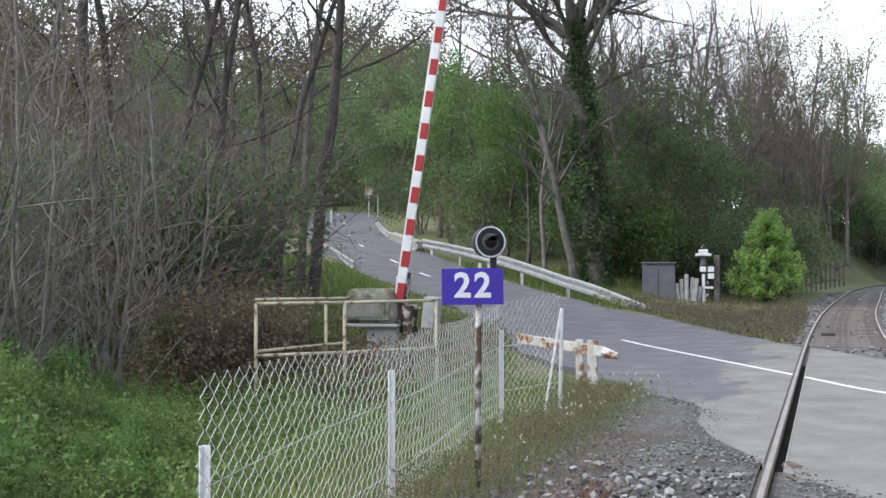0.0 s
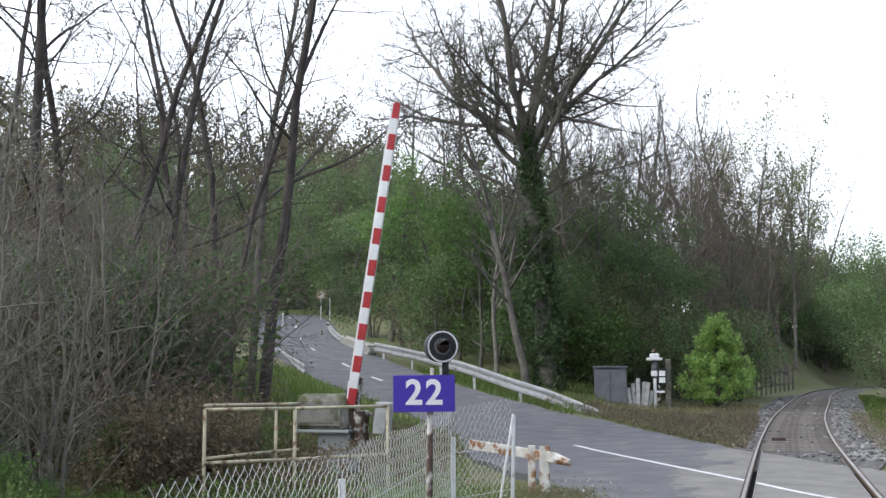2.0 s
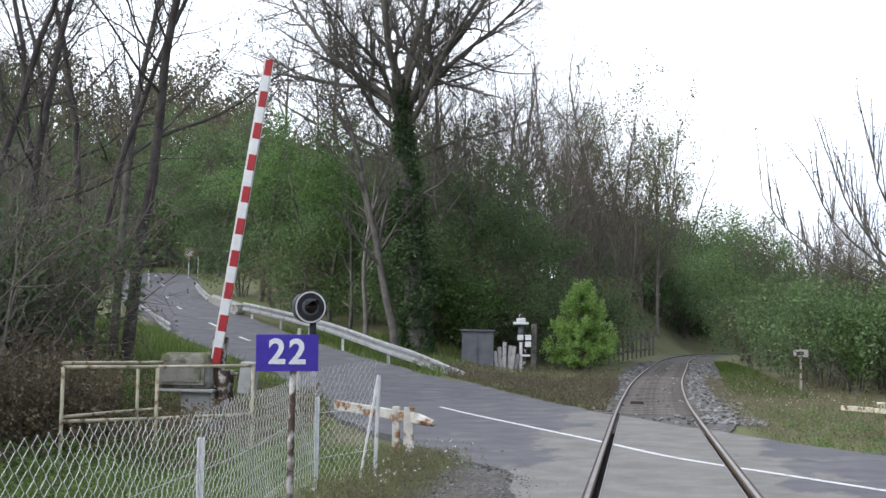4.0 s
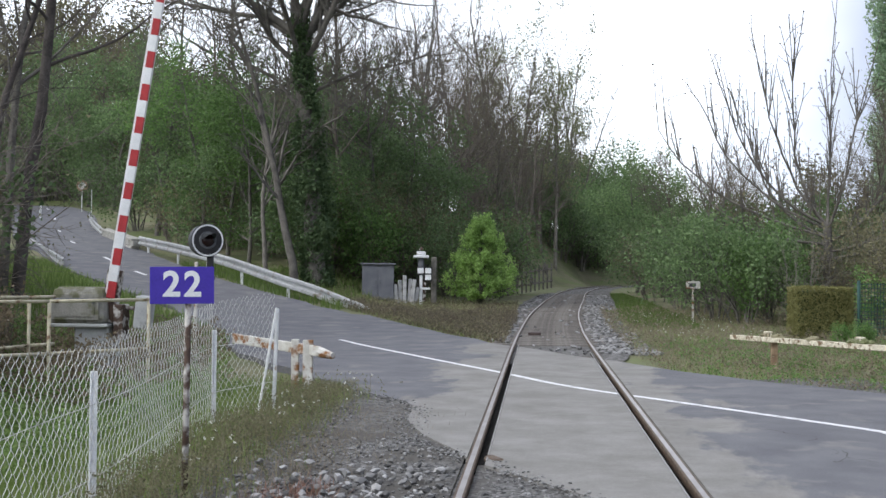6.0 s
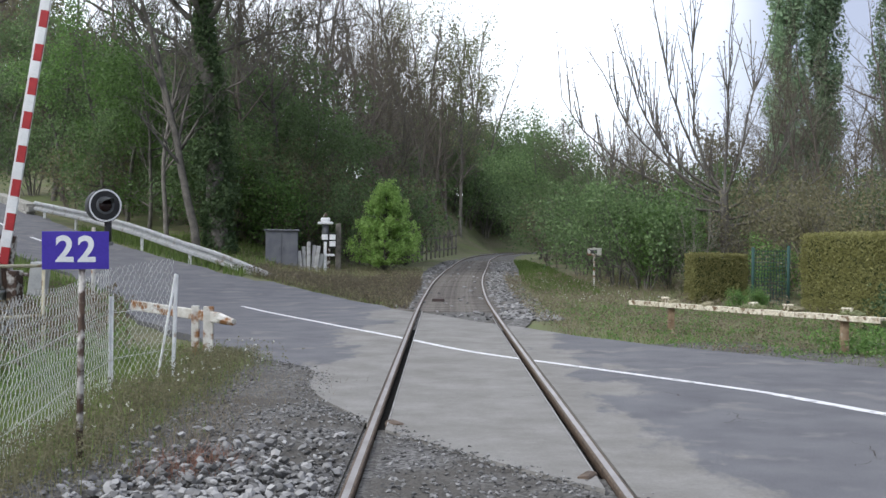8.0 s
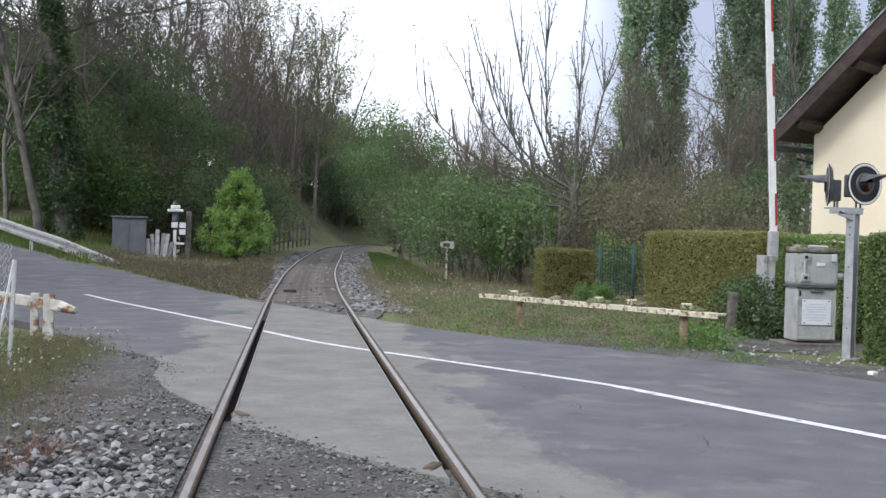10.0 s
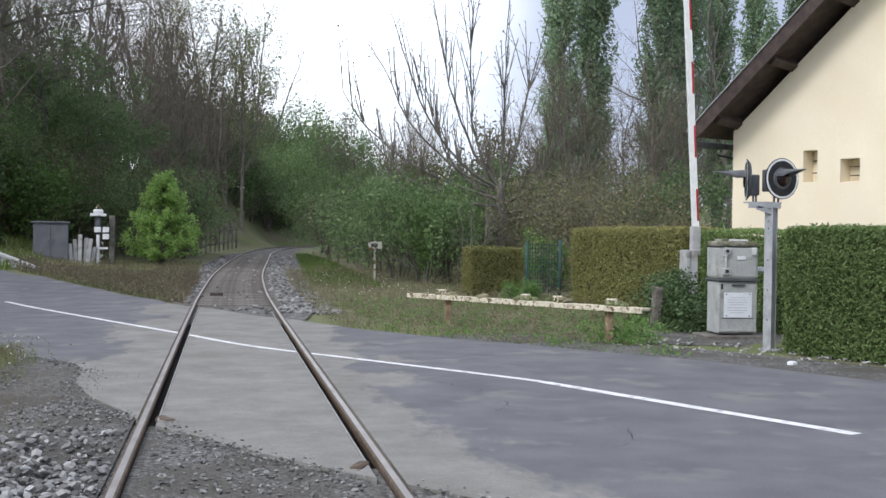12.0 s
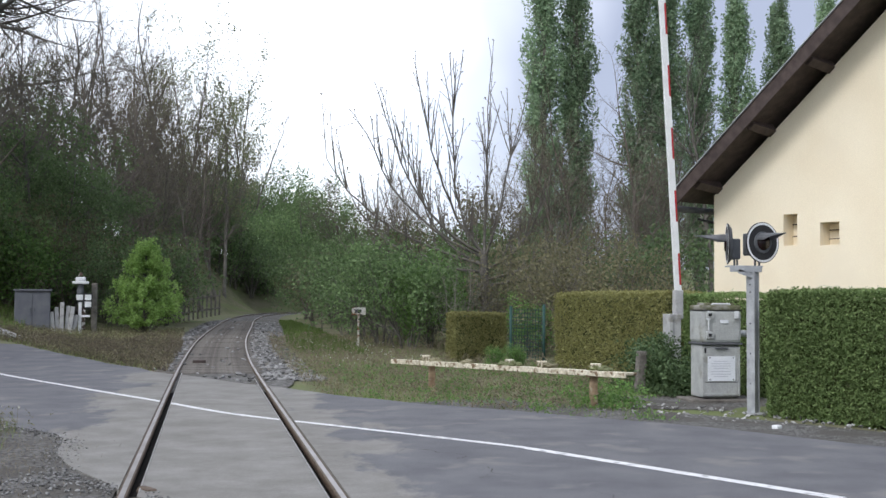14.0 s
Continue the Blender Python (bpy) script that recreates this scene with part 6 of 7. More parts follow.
# dark green wood round the bend of the rising road
for ang_, d, s, k in ((20.6, 84, 1.2, "green_b"), (21.8, 92, 1.3, "green_b"), (23.2, 104, 1.4, "green_b"), (24.6, 112, 1.5, "green_b"), (26.2, 116, 1.5, "green_b"), (28.0, 112, 1.4, "green_b"), (29.0, 84, 1.2, "green_b"),
                      (30.6, 76, 1.1, "green_b"), (32.4, 88, 1.3, "green_b"), (22.4, 98, 2.2, "bush_mid"), (23.8, 106, 2.4, "bush_mid"), (25.4, 110, 2.4, "bush_mid"), (27.0, 108, 2.4, "bush_mid"), (21.4, 86, 1.8, "bush_mid"),
                      (29.8, 72, 1.6, "bush_mid"), (31.4, 68, 1.6, "bush_olive"), (28.6, 92, 2.0, "bush_mid"), (20.2, 74, 1.4, "bush_mid"), (19.4, 66, 1.3, "bush_mid"), (33.6, 74, 1.8, "bush_olive"), (35.4, 66, 1.6, "bush_olive")):
    x, y = polar(ang_, d)
    put(k, x, y, scale=s, turn=rp.uniform(0, 360))
# brambles and weeds behind the fence
for _ in range(120):
    ang_, d = rp.uniform(32, 47), rp.uniform(6.5, 15)
    x, y = polar(ang_, d)
    if x > -4.4 or ang_ < 29.5 + 38 / d or ang_ < 30 + (15 - d) * 0.35:
        continue
    low = 0.6 if ang_ < 35 + 38 / d else 1.0
    put("bramble" if rp.uniform() < 0.5 else "bramble_light", x, y, scale=rp.uniform(0.45, 0.9) * low, turn=rp.uniform(0, 360))
for _ in range(18):
    ang_, d = rp.uniform(25.0, 33), rp.uniform(15.6, 20)
    x, y = polar(ang_, d)
    if -7.6 < x < -5.6 and 13.5 < y < 15.8:
        continue
    put("bramble_dead" if rp.uniform() < 0.6 else "bramble", x, y, scale=rp.uniform(0.7, 1.1), turn=rp.uniform(0, 360))
for _ in range(34):
    ang_, d = rp.uniform(30.5, 44), rp.uniform(19, 33)
    x, y = polar(ang_, d)
    put("bush_olive" if rp.uniform() < 0.5 else "bush_mid", x, y, scale=rp.uniform(0.7, 1.25), turn=rp.uniform(0, 360))

# trees between the rising road and the railway
for ang_, d, s, k in ((20.4, 58, 1.0, "green_b"), (19.0, 54, 0.98, "green_a"), (17.6, 53, 1.0, "green_a"), (16.4, 55, 0.95, "green_a"), (15.2, 52, 0.9, "green_b"), (14.2, 49, 0.85, "green_a"),
                      (21.6, 66, 1.15, "green_b"), (22.6, 75, 1.2, "green_b"), (13.0, 54, 0.95, "green_b"), (18.2, 62, 1.0, "green_b"), (16, 64, 1.0, "green_b"),
                      (10.0, 49, 0.85, "green_b"), (8.4, 52, 0.8, "green_b"), (7.0, 49, 0.75, "green_b"), (5.4, 56, 0.75, "green_b"), (9.2, 58, 1.0, "green_b")):
    x, y = polar(ang_, d)
    put(k, x, y, scale=s, turn=rp.uniform(0, 360))
for ang_, d, s, k in ((18.6, 62, 1.0, "tall_a"), (16.8, 60, 0.95, "slim_a"), (15.0, 58, 0.95, "tall_b"), (13.4, 50, 0.85, "slim_b"), (12.6, 60, 0.95, "tall_a"), (9.6, 56, 0.9, "tall_b"),
                      (8.2, 60, 0.95, "slim_a"), (6.8, 58, 0.85, "tall_a"), (5.2, 62, 0.85, "slim_b"), (4.2, 66, 0.9, "tall_b"), (3.2, 70, 0.9, "slim_a"), (2.2, 76, 0.95, "slim_b"), (1.4, 84, 1.0, "slim_a"),
                      (4.8, 76, 1.05, "slim_b"), (3.8, 84, 1.1, "tall_a"), (2.9, 90, 1.15, "slim_a"), (0.6, 95, 1.0, "slim_b"), (-0.2, 105, 1.0, "tall_b"), (7.6, 70, 1.05, "slim_b"), (6.1, 74, 1.05, "tall_b"),
                      (10.6, 68, 1.05, "slim_a"), (11.8, 72, 1.15, "tall_b"), (14.2, 72, 1.2, "tall_a"), (20, 72, 1.2, "tall_b"), (23, 68, 1.1, "tall_a"), (21.2, 80, 1.2, "slim_b"), (1.0, 74, 0.8, "slim_a"), (9.0, 47, 0.8, "tall_b"), (7.6, 50, 0.85, "tall_a"), (6.2, 52, 0.8, "tall_b"), (5.8, 64, 0.95, "tall_a"), (4.6, 58, 0.75, "slim_b"), (3.6, 62, 0.75, "slim_a"), (2.4, 66, 0.75, "slim_b"), (8.8, 66, 1.05, "tall_a"), (0.2, 86, 0.9, "slim_b"), (2.0, 98, 1.1, "slim_a"), (1.2, 104, 1.1, "slim_b"), (-1.2, 118, 1.0, "tall_a")):
    x, y = polar(ang_, d)
    put(k, x, y, scale=s, turn=rp.uniform(0, 360))
for _ in range(44):
    ang_ = rp.uniform(1.2, 19)
    d = 45 + rp.uniform(0, 9) + (8 if ang_ < 4 else 0) + (6 if ang_ > 15 else 0)
    x, y = polar(ang_, d)
    if abs(lateral(ROAD, [x], [y])[0][0]) < 4.5 or abs(lateral(RAILWAY, [x], [y])[0][0]) < 2.6:
        continue
    put(("bush_mid", "bush_olive", "bush_olive", "bush_fresh")[rp.randint(4)], x, y, scale=rp.uniform(0.8, 1.4), turn=rp.uniform(0, 360))

for ang_, d, s in ((8.6, 57, 1.0), (6.6, 60, 1.05), (4.6, 66, 1.1), (2.8, 72, 1.15), (1.4, 84, 1.3), (3.6, 80, 1.4), (5.6, 72, 1.3), (0.4, 96, 1.45), (7.6, 66, 1.25), (9.8, 64, 1.2), (2.2, 92, 1.5), (13.6, 64, 1.1), (16.4, 70, 1.2)):
    x, y = polar(ang_, d)
    put("twiggy", x, y, scale=s, turn=rp.uniform(0, 360))

for ang_, d, s, k in ((-1.4, 114, 1.3, "slim_a"), (-0.5, 99, 1.25, "slim_b"), (0.6, 92, 1.2, "slim_a"), (1.8, 88, 1.2, "slim_b"), (3.0, 82, 1.2, "slim_a"), (4.2, 78, 1.2, "slim_b"),
                      (-1.8, 126, 1.35, "slim_b"), (0.0, 110, 1.3, "slim_a"), (2.4, 96, 1.3, "tall_a")):
    x, y = polar(ang_, d)
    put(k, x, y, scale=s, turn=rp.uniform(0, 360))

# the great ivied tree and its leaning neighbour
big = Wood(91)
BIG = spec((9, 6, 3, 2), (15, 8, 6), (0.16, 0.15, 0.15), ((28, 66), (25, 60), (25, 60)), ((0.22, 0.46), (0.36, 0.6), (0.36, 0.6)),
           (0.13, 0.15, 0.18, 0.2), (0.03, 0.05, 0.04, 0.02), sides=(7, 4, 3, 3), thin=0.009)
fork = np.array([-0.75, 0, 9.1])
big.tube([(0, 0, -0.2), (-0.15, 0, 2.5), (-0.42, 0.05, 5.5), fork], [0.40, 0.33, 0.29, 0.25], 10)
for x, y, z, length, r, at in ((-0.80, 0.15, 0.75, 9.0, 0.15, 1.0), (-0.12, -0.2, 1.0, 9.5, 0.17, 1.0), (0.12, 0.2, 1.0, 9.5, 0.17, 1.0), (0.62, -0.15, 0.85, 8.5, 0.14, 0.96), (0.85, 0.25, 0.40, 5.5, 0.075, 0.76),
                               (-0.85, -0.25, 0.60, 6.5, 0.11, 0.88), (0.75, -0.35, 0.72, 7.0, 0.12, 0.90), (0.1, 0.75, 0.8, 7.0, 0.12, 0.94), (-0.15, -0.8, 0.7, 6.5, 0.11, 0.92), (-0.7, 0.4, 0.5, 5.5, 0.09, 0.70),
                               (0.95, -0.1, 0.3, 4.5, 0.05, 0.62), (-1.0, 0.1, 0.62, 9.0, 0.10, 0.98), (0.95, 0.2, 0.62, 8.5, 0.10, 0.98), (-0.4, 0.3, 1.0, 9.0, 0.11, 1.0), (0.35, -0.3, 1.0, 9.0, 0.11, 1.0)):
    d = np.array([x, y, z])
    big.grow(fork * at, d / np.linalg.norm(d), length, r, 0, BIG)
ivy_x, ivy_y = polar(10.9, 42)
ivy = thing("ivy_clad_tree", "tall bare tree with its trunk wrapped in dark ivy", "tree", at_ground(ivy_x, ivy_y), -11)
big.stand(ivy, M["bark"])
rv = np.random.RandomState(5)
hs = 10.2 * rv.uniform(0, 1, 1300) ** 1.2
around = rv.uniform(0, 6.28, 1300)
lumps = np.array([noise.noise(Vector((math.cos(a) * 1.2, math.sin(a) * 1.2, h * 0.7))) for a, h in zip(around, hs)])
keep = lumps + rv.uniform(-0.25, 0.25, 1300) > -0.12 - 0.02 * (10 - hs)
hs, around, lumps = hs[keep], around[keep], lumps[keep]
girth = 0.24 + 0.38 * np.clip(lumps + 0.15, 0, 1) + 0.55 * rv.uniform(0, 1, len(hs)) ** 2 * np.exp(-((hs - 3.2) / 2.2) ** 2) - 0.01 * hs
centres = np.stack([-0.082 * hs + 0.12 + np.cos(around) * girth, np.sin(around) * girth, hs], 1)
link_mesh("ivy", leaf_cloud("ivy", rv, centres, 18, 0.26, 0.07, M["leaf_dark"]), None, ivy, "dark glossy ivy leaves")
link_mesh("foliage", leaf_cloud("foliage", rv, np.array(big.tips), 1, 0.1, 0.03, M["leaf_olive"]), None, ivy, "sparse olive buds")
nx, ny = polar(11.9, 41.5)
lean_w = Wood(92)
lean_w.grow((0, 0, -0.2), np.array([-0.12, 0.02, 1.0]), 10.5, 0.17, 0, SLIM)
t = thing("leaning_tree", "bare leaning tree with pale grey bark beside the ivied tree", "tree", at_ground(nx, ny))
lean_w.stand(t, M["bark"])
nx, ny = polar(13.3, 42.5)
lean_w = Wood(93)
lean_w.grow((0, 0, -0.2), np.array([-0.2, 0.02, 1.0]), 8.5, 0.10, 0, SLIM)
t = thing("leaning_tree", "thin bare leaning tree with pale grey bark", "tree", at_ground(nx, ny))
lean_w.stand(t, M["bark_pale"])


# the bright green conical shrub by the crossing
def cone_shrub(name, label, seed, height, width, leaf, n):
    rng = np.random.RandomState(seed)
    w = Wood(seed)
    tips = []
    w.tube([(0, 0, -0.1), (0, 0, height * 0.5), (0.05, 0, height * 0.98)], [0.05, 0.03, 0.006], 6)
    for k in range(n):
        z = height * rng.uniform(0.02, 0.90) ** 1.15
        a = rng.uniform(0, 6.28)
        f0 = z / height
        r = width * 0.5 * min(1.0, 0.72 + 1.6 * f0) * (1 - f0) ** 0.85 * rng.uniform(0.6, 1.15) + 0.05
        end = np.array([math.cos(a) * r, math.sin(a) * r, z + 0.30 * r + 0.12])
        w.tube([(0, 0, z - 0.1), end * (0.55, 0.55, 1) + (0, 0, -0.14), end], [0.012, 0.008, 0.003], 3)
        for f in np.linspace(0.3, 1.0, 8):
            tips.append((end[0] * f, end[1] * f, end[2] - 0.16 * (1 - f) - 0.05))
        if rng.uniform() < 0.45:
            up = rng.uniform(0.15, 0.4)
            w.tube([end * (0.9, 0.9, 1), end * (0.95, 0.95, 1) + (0, 0, up)], [0.004, 0.002], 3)
            tips += [(end[0] * 0.92, end[1] * 0.92, end[2] + up * f) for f in (0.3, 0.6, 0.9)]
    tips += [(0.05, 0, height * f) for f in (0.88, 0.92, 0.96, 1.0)]
    t = thing(name, label, "shrub")
    tagged(link_mesh("branchwork", w.mesh("branchwork", M["bark"]), None, t), kind="stuff")
    link_mesh("foliage", leaf_cloud("foliage", rng, np.array(tips), 9, 0.13, 0.052, leaf), None, t, "bright fresh green foliage")
    return t


sx, sy = polar(2.75, 43)
sh = cone_shrub("conical_shrub", "bright fresh green conical shrub by the railway", 14, 3.5, 3.5, M["leaf_bright"], 230)
sh.matrix_basis = pose(sx, sy, ground_z(sx, sy))
sh.scale = (0.92, 0.92, 0.97)

# right of the railway
for ang_, d, s, k in ((-5.2, 62, 0.82, "green_b"), (-4.9, 68, 0.9, "green_b"), (-6.0, 66, 0.8, "green_b"), (-2.4, 84, 0.8, "green_b"), (-5.6, 74, 0.62, "slim_a"), (-6.6, 68, 0.55, "slim_b"), (-7.6, 62, 0.5, "slim_a"), (-8.8, 60, 0.45, "slim_a"),
                      (-6.2, 58, 0.55, "green_b"), (-8.0, 54, 0.55, "green_b"), (-15.4, 56, 0.55, "slim_b"), (-18.6, 50, 0.75, "slim_a"),
                      (-20.6, 46, 0.7, "tall_b"), (-22.4, 48, 0.7, "slim_b"), (-12.6, 60, 0.45, "slim_a"), (-1.6, 96, 0.9, "green_b"), (-3.0, 100, 1.0, "slim_a"), (-0.6, 112, 0.9, "green_b"), (0.6, 122, 1.0, "green_b"), (-24.5, 44, 0.7, "tall_a")):
    x, y = polar(ang_, d)
    put(k, x, y, scale=s, turn=rp.uniform(0, 360))
for ang_, d, s, k in ((-4.2, 52, 0.8, "bush_fresh"), (-5.0, 46, 0.8, "bush_olive"), (-5.8, 49, 0.95, "bush_olive"), (-7.0, 44, 1.0, "bush_mid"), (-8.0, 40, 0.95, "bush_mid"), (-8.8, 36, 1.0, "bush_mid"),
                      (-10.0, 34, 1.0, "bush_mid"), (-11.2, 34.6, 0.95, "bush_fresh"), (-9.6, 37, 0.62, "thicket_c"), (-12.6, 33.0, 0.55, "thicket_c"), (-16.2, 34.6, 0.6, "thicket_c"), (-18.6, 32.4, 0.6, "thicket_c"), (-20.6, 33, 0.62, "thicket_c"), (-14.4, 35, 0.6, "thicket_a"), (-7.2, 47, 0.7, "thicket_c"), (-12.6, 37.5, 1.0, "bush_mid"), (-13.8, 38, 1.05, "bush_olive"), (-15.2, 36, 1.0, "bush_olive"), (-16.6, 34, 1.0, "bush_olive"),
                      (-17.8, 33, 0.95, "bush_olive"), (-19.2, 32, 1.0, "bush_olive"), (-20.4, 31, 1.0, "bush_olive"), (-6.4, 55, 1.2, "bush_mid"), (-9.6, 46, 1.3, "bush_mid"), (-11, 45, 1.3, "bush_olive"),
                      (-13, 46, 1.3, "bush_olive"), (-3.4, 62, 0.9, "bush_fresh"), (-2.4, 72, 1.0, "bush_mid"), (-15, 44, 1.3, "bush_mid"), (-17, 42, 1.2, "bush_olive"), (-19, 40, 1.2, "bush_olive"), (-21.5, 38, 1.2, "bush_mid"),
                      (-1.6, 84, 1.3, "bush_mid"), (0.4, 116, 2.3, "bush_mid"), (-1.0, 112, 2.0, "bush_mid"), (1.9, 112, 2.0, "bush_mid"), (3.4, 100, 1.8, "bush_mid"), (2.8, 84, 1.4, "bush_mid"), (1.9, 92, 1.4, "bush_mid"), (-0.2, 128, 2.2, "bush_mid"), (1.2, 130, 2.4, "bush_mid"), (-1.6, 124, 2.2, "bush_fresh"), (2.4, 126, 2.2, "bush_mid"), (-3, 120, 2.0, "bush_mid"), (-4.5, 96, 1.8, "bush_mid")):
    x, y = polar(ang_, d)
    put(k, x, y, scale=s, turn=rp.uniform(0, 360))
for ang_, d, s in ((-15.6, 46, 0.92), (-17.6, 44, 0.85), (-13.4, 52, 0.62), (-10.6, 54, 0.62), (-8.6, 56, 0.6), (-12.0, 48, 0.5), (-9.4, 50, 0.7), (-6.9, 58, 0.8), (-8.0, 53, 0.78), (-10.4, 46, 0.62), (-19.6, 44, 0.8), (-21.4, 42, 0.72), (-23, 44, 0.8)):
    x, y = polar(ang_, d)
    put("twiggy", x, y, scale=s, turn=rp.uniform(0, 360))


def budding_tree():
    """A spreading tree whose limbs fan out and bear long straight upright shoots with swollen buds."""
    w = Wood(17)
    rng = w.rng
    w.tube([(0.1, 0, -0.2), (0.05, 0, 1.4), (0, 0, 2.7)], [0.13, 0.11, 0.10], 8)
    buds = []
    for x, y, z, z0 in ((-4.2, 0.2, 5.4, 2.4), (-3.2, 0.8, 6.2, 2.6), (-2.5, -0.8, 6.4, 2.7), (-1.6, 0.5, 6.9, 2.7), (-0.8, -0.5, 7.2, 2.7), (0.1, 0.6, 6.8, 2.6), (0.8, -0.5, 6.0, 2.6), (-3.4, -0.7, 4.3, 2.2),
                        (1.7, 0.4, 4.6, 2.3), (2.6, -0.3, 3.5, 2.0), (-2.0, 1.2, 5.2, 2.4), (3.2, 0.5, 2.7, 1.8), (-3.0, 0.3, 3.2, 1.8)):
        p0, p2 = np.array([0, 0, z0]), np.array([x, y, z])
        p1 = p0 + (0.72 * x, 0.72 * y, 0.22 * (z - z0)) + rng.normal(0, 0.2, 3)
        f = np.linspace(0, 1, 10)[:, None]
        curve = (1 - f) ** 2 * p0 + 2 * f * (1 - f) * p1 + f ** 2 * p2 + rng.normal(0, 0.03, (10, 3)) * f
        w.tube(curve, np.linspace(0.045, 0.013, 10), 5)
        for k in range(19):
            g = rng.uniform(0.2, 1.0) if k else 1.0
            q = curve[min(9, int(g * 9))]
            out = np.array([x, y, 0]) / (abs(x) + abs(y) + 0.5) * 0.2
            d = np.array([0, 0, 1.0]) + out + rng.normal(0, 0.15, 3)
            d /= np.linalg.norm(d)
            length = rng.uniform(0.6, 1.9) * (0.6 + 0.4 * g) * min(1.0, z / 5.5)
            shoot = [q + d * length * t_ + rng.normal(0, 0.02, 3) * t_ + np.array([0, 0, 0.1 * length * t_ * t_]) for t_ in (0, 0.35, 0.7, 1.0)]
            w.tube(shoot, [0.016, 0.014, 0.011, 0.008], 3, 1)
            buds += [shoot[3], shoot[2], shoot[1]]
            for j in (1, 2):
                side = d + rng.normal(0, 0.45, 3)
                side /= np.linalg.norm(side)
                tip = shoot[j] + side * length * rng.uniform(0.2, 0.4)
                w.tube([shoot[j], tip], [0.009, 0.006], 3, 1)
                buds.append(tip)
    t = thing("budding_tree", "bare spreading tree with long upright twigs and swollen buds", "tree")
    w.stand(t, M["bark"])
    link_mesh("budwork", leaf_cloud("budwork", rng, np.array(buds), 3, 0.02, 0.026, M["dead_leaf"]), None, t, "swollen dark brown buds")
    return t


vx, vy = polar(-13.8, 36)
vase = budding_tree()
vase.matrix_basis = pose(vx, vy, ground_z(vx, vy) - 0.1, 0, 0, -14)
vase.scale = (1.2, 1.1, 1.12)


# green wood that closes the view where the railway bends away
for ang_, d, s, k in ((-6.0, 150, 1.0, "green_b"), (-4.6, 146, 1.0, "green_b"), (-3.2, 152, 1.05, "green_b"), (-1.9, 148, 1.05, "green_b"), (-0.6, 144, 1.1, "green_b"), (0.6, 140, 1.1, "green_b"), (1.8, 136, 1.1, "green_b"),
                      (3.0, 130, 1.2, "green_b"), (-5.2, 138, 2.4, "bush_mid"), (-4.0, 142, 2.6, "bush_mid"), (-2.8, 138, 2.6, "bush_mid"), (-1.6, 136, 2.6, "bush_mid"), (-0.4, 132, 2.6, "bush_mid"), (0.8, 128, 2.6, "bush_mid"),
                      (2.0, 118, 2.4, "bush_mid"), (3.0, 108, 2.2, "bush_mid"), (1.2, 108, 2.0, "bush_mid"), (0.2, 118, 2.2, "bush_mid"), (-2.0, 116, 2.2, "bush_mid"), (-2.9, 121, 2.2, "bush_mid"), (-3.6, 129, 2.4, "bush_mid"), (-7.0, 148, 2.5, "bush_mid"), (-8.6, 146, 2.5, "bush_mid")):
    x, y = polar(ang_, d)
    put(k, x, y, scale=s, turn=rp.uniform(0, 360))


# slender columns of Lombardy poplar
def poplar():
    rng = np.random.RandomState(33)
    w = Wood(33)
    w.tube([(0, 0, -0.2), (0, 0, 6), (0.1, 0, 13), (0.1, 0.1, 20.5)], [0.34, 0.22, 0.12, 0.02], 8)
    tips = []
    for k in range(210):
        z = rng.uniform(1.5, 18.5)
        a = rng.uniform(0, 6.28)
        out = 1.12 * math.sin(math.pi * min(1, (z + 2.5) / 22)) ** 0.7 * rng.uniform(0.5, 1.1)
        up = rng.uniform(1.6, 3.0)
        e = np.array([math.cos(a) * out, math.sin(a) * out, z + up])
        w.tube([(0, 0, z), (e[0] * 0.55, e[1] * 0.55, z + up * 0.35), e], [0.03, 0.02, 0.006], 3)
        for f in np.linspace(0.25, 1.05, 8):
            tips.append((e[0] * min(1, f * 1.25), e[1] * min(1, f * 1.25), z + up * f))
    t = thing("poplar", "tall narrow poplar with dense grey-green leaves", "tree", group="row of poplars")
    link_mesh("trunk", w.mesh("trunk", M["bark_pale"]), None, t)
    link_mesh("crown", leaf_cloud("crown", rng, np.array(tips), 16, 0.34, 0.092, M["leaf_poplar"]), None, t)
    return t


for ang_, d, s, tall in ((-16.6, 62, 0.98, 1.05), (-18.2, 63, 1.0, 1.08), (-21.4, 60, 0.98, 1.05), (-22.6, 62, 1.0, 1.0), (-24.2, 64, 0.95, 1.05), (-26.0, 62, 0.90, 0.96), (-28.0, 64, 0.88, 0.98), (-30.2, 66, 0.9, 1.0)):
    x, y = polar(ang_, d)
    plant("poplar", poplar, x, y, scale=s, turn=rp.uniform(0, 360), tall=tall)
KINDS["pale"] = lambda: make_tree("pale_tree", "tall slender tree in pale young leaf", 71, 18, 0.16, SLIM, M["bark_pale"], M["leaf_pale"], 6, 0.5, 0.09, group="pale trees")
for ang_, d, s in ((0.4, 104, 1.12), (-0.9, 104, 1.15), (1.6, 110, 1.1), (-1.7, 118, 1.22), (-1.2, 122, 1.15), (2.6, 104, 1.0)):
    x, y = polar(ang_, d)
    put("pale", x, y, scale=s, turn=rp.uniform(0, 360))

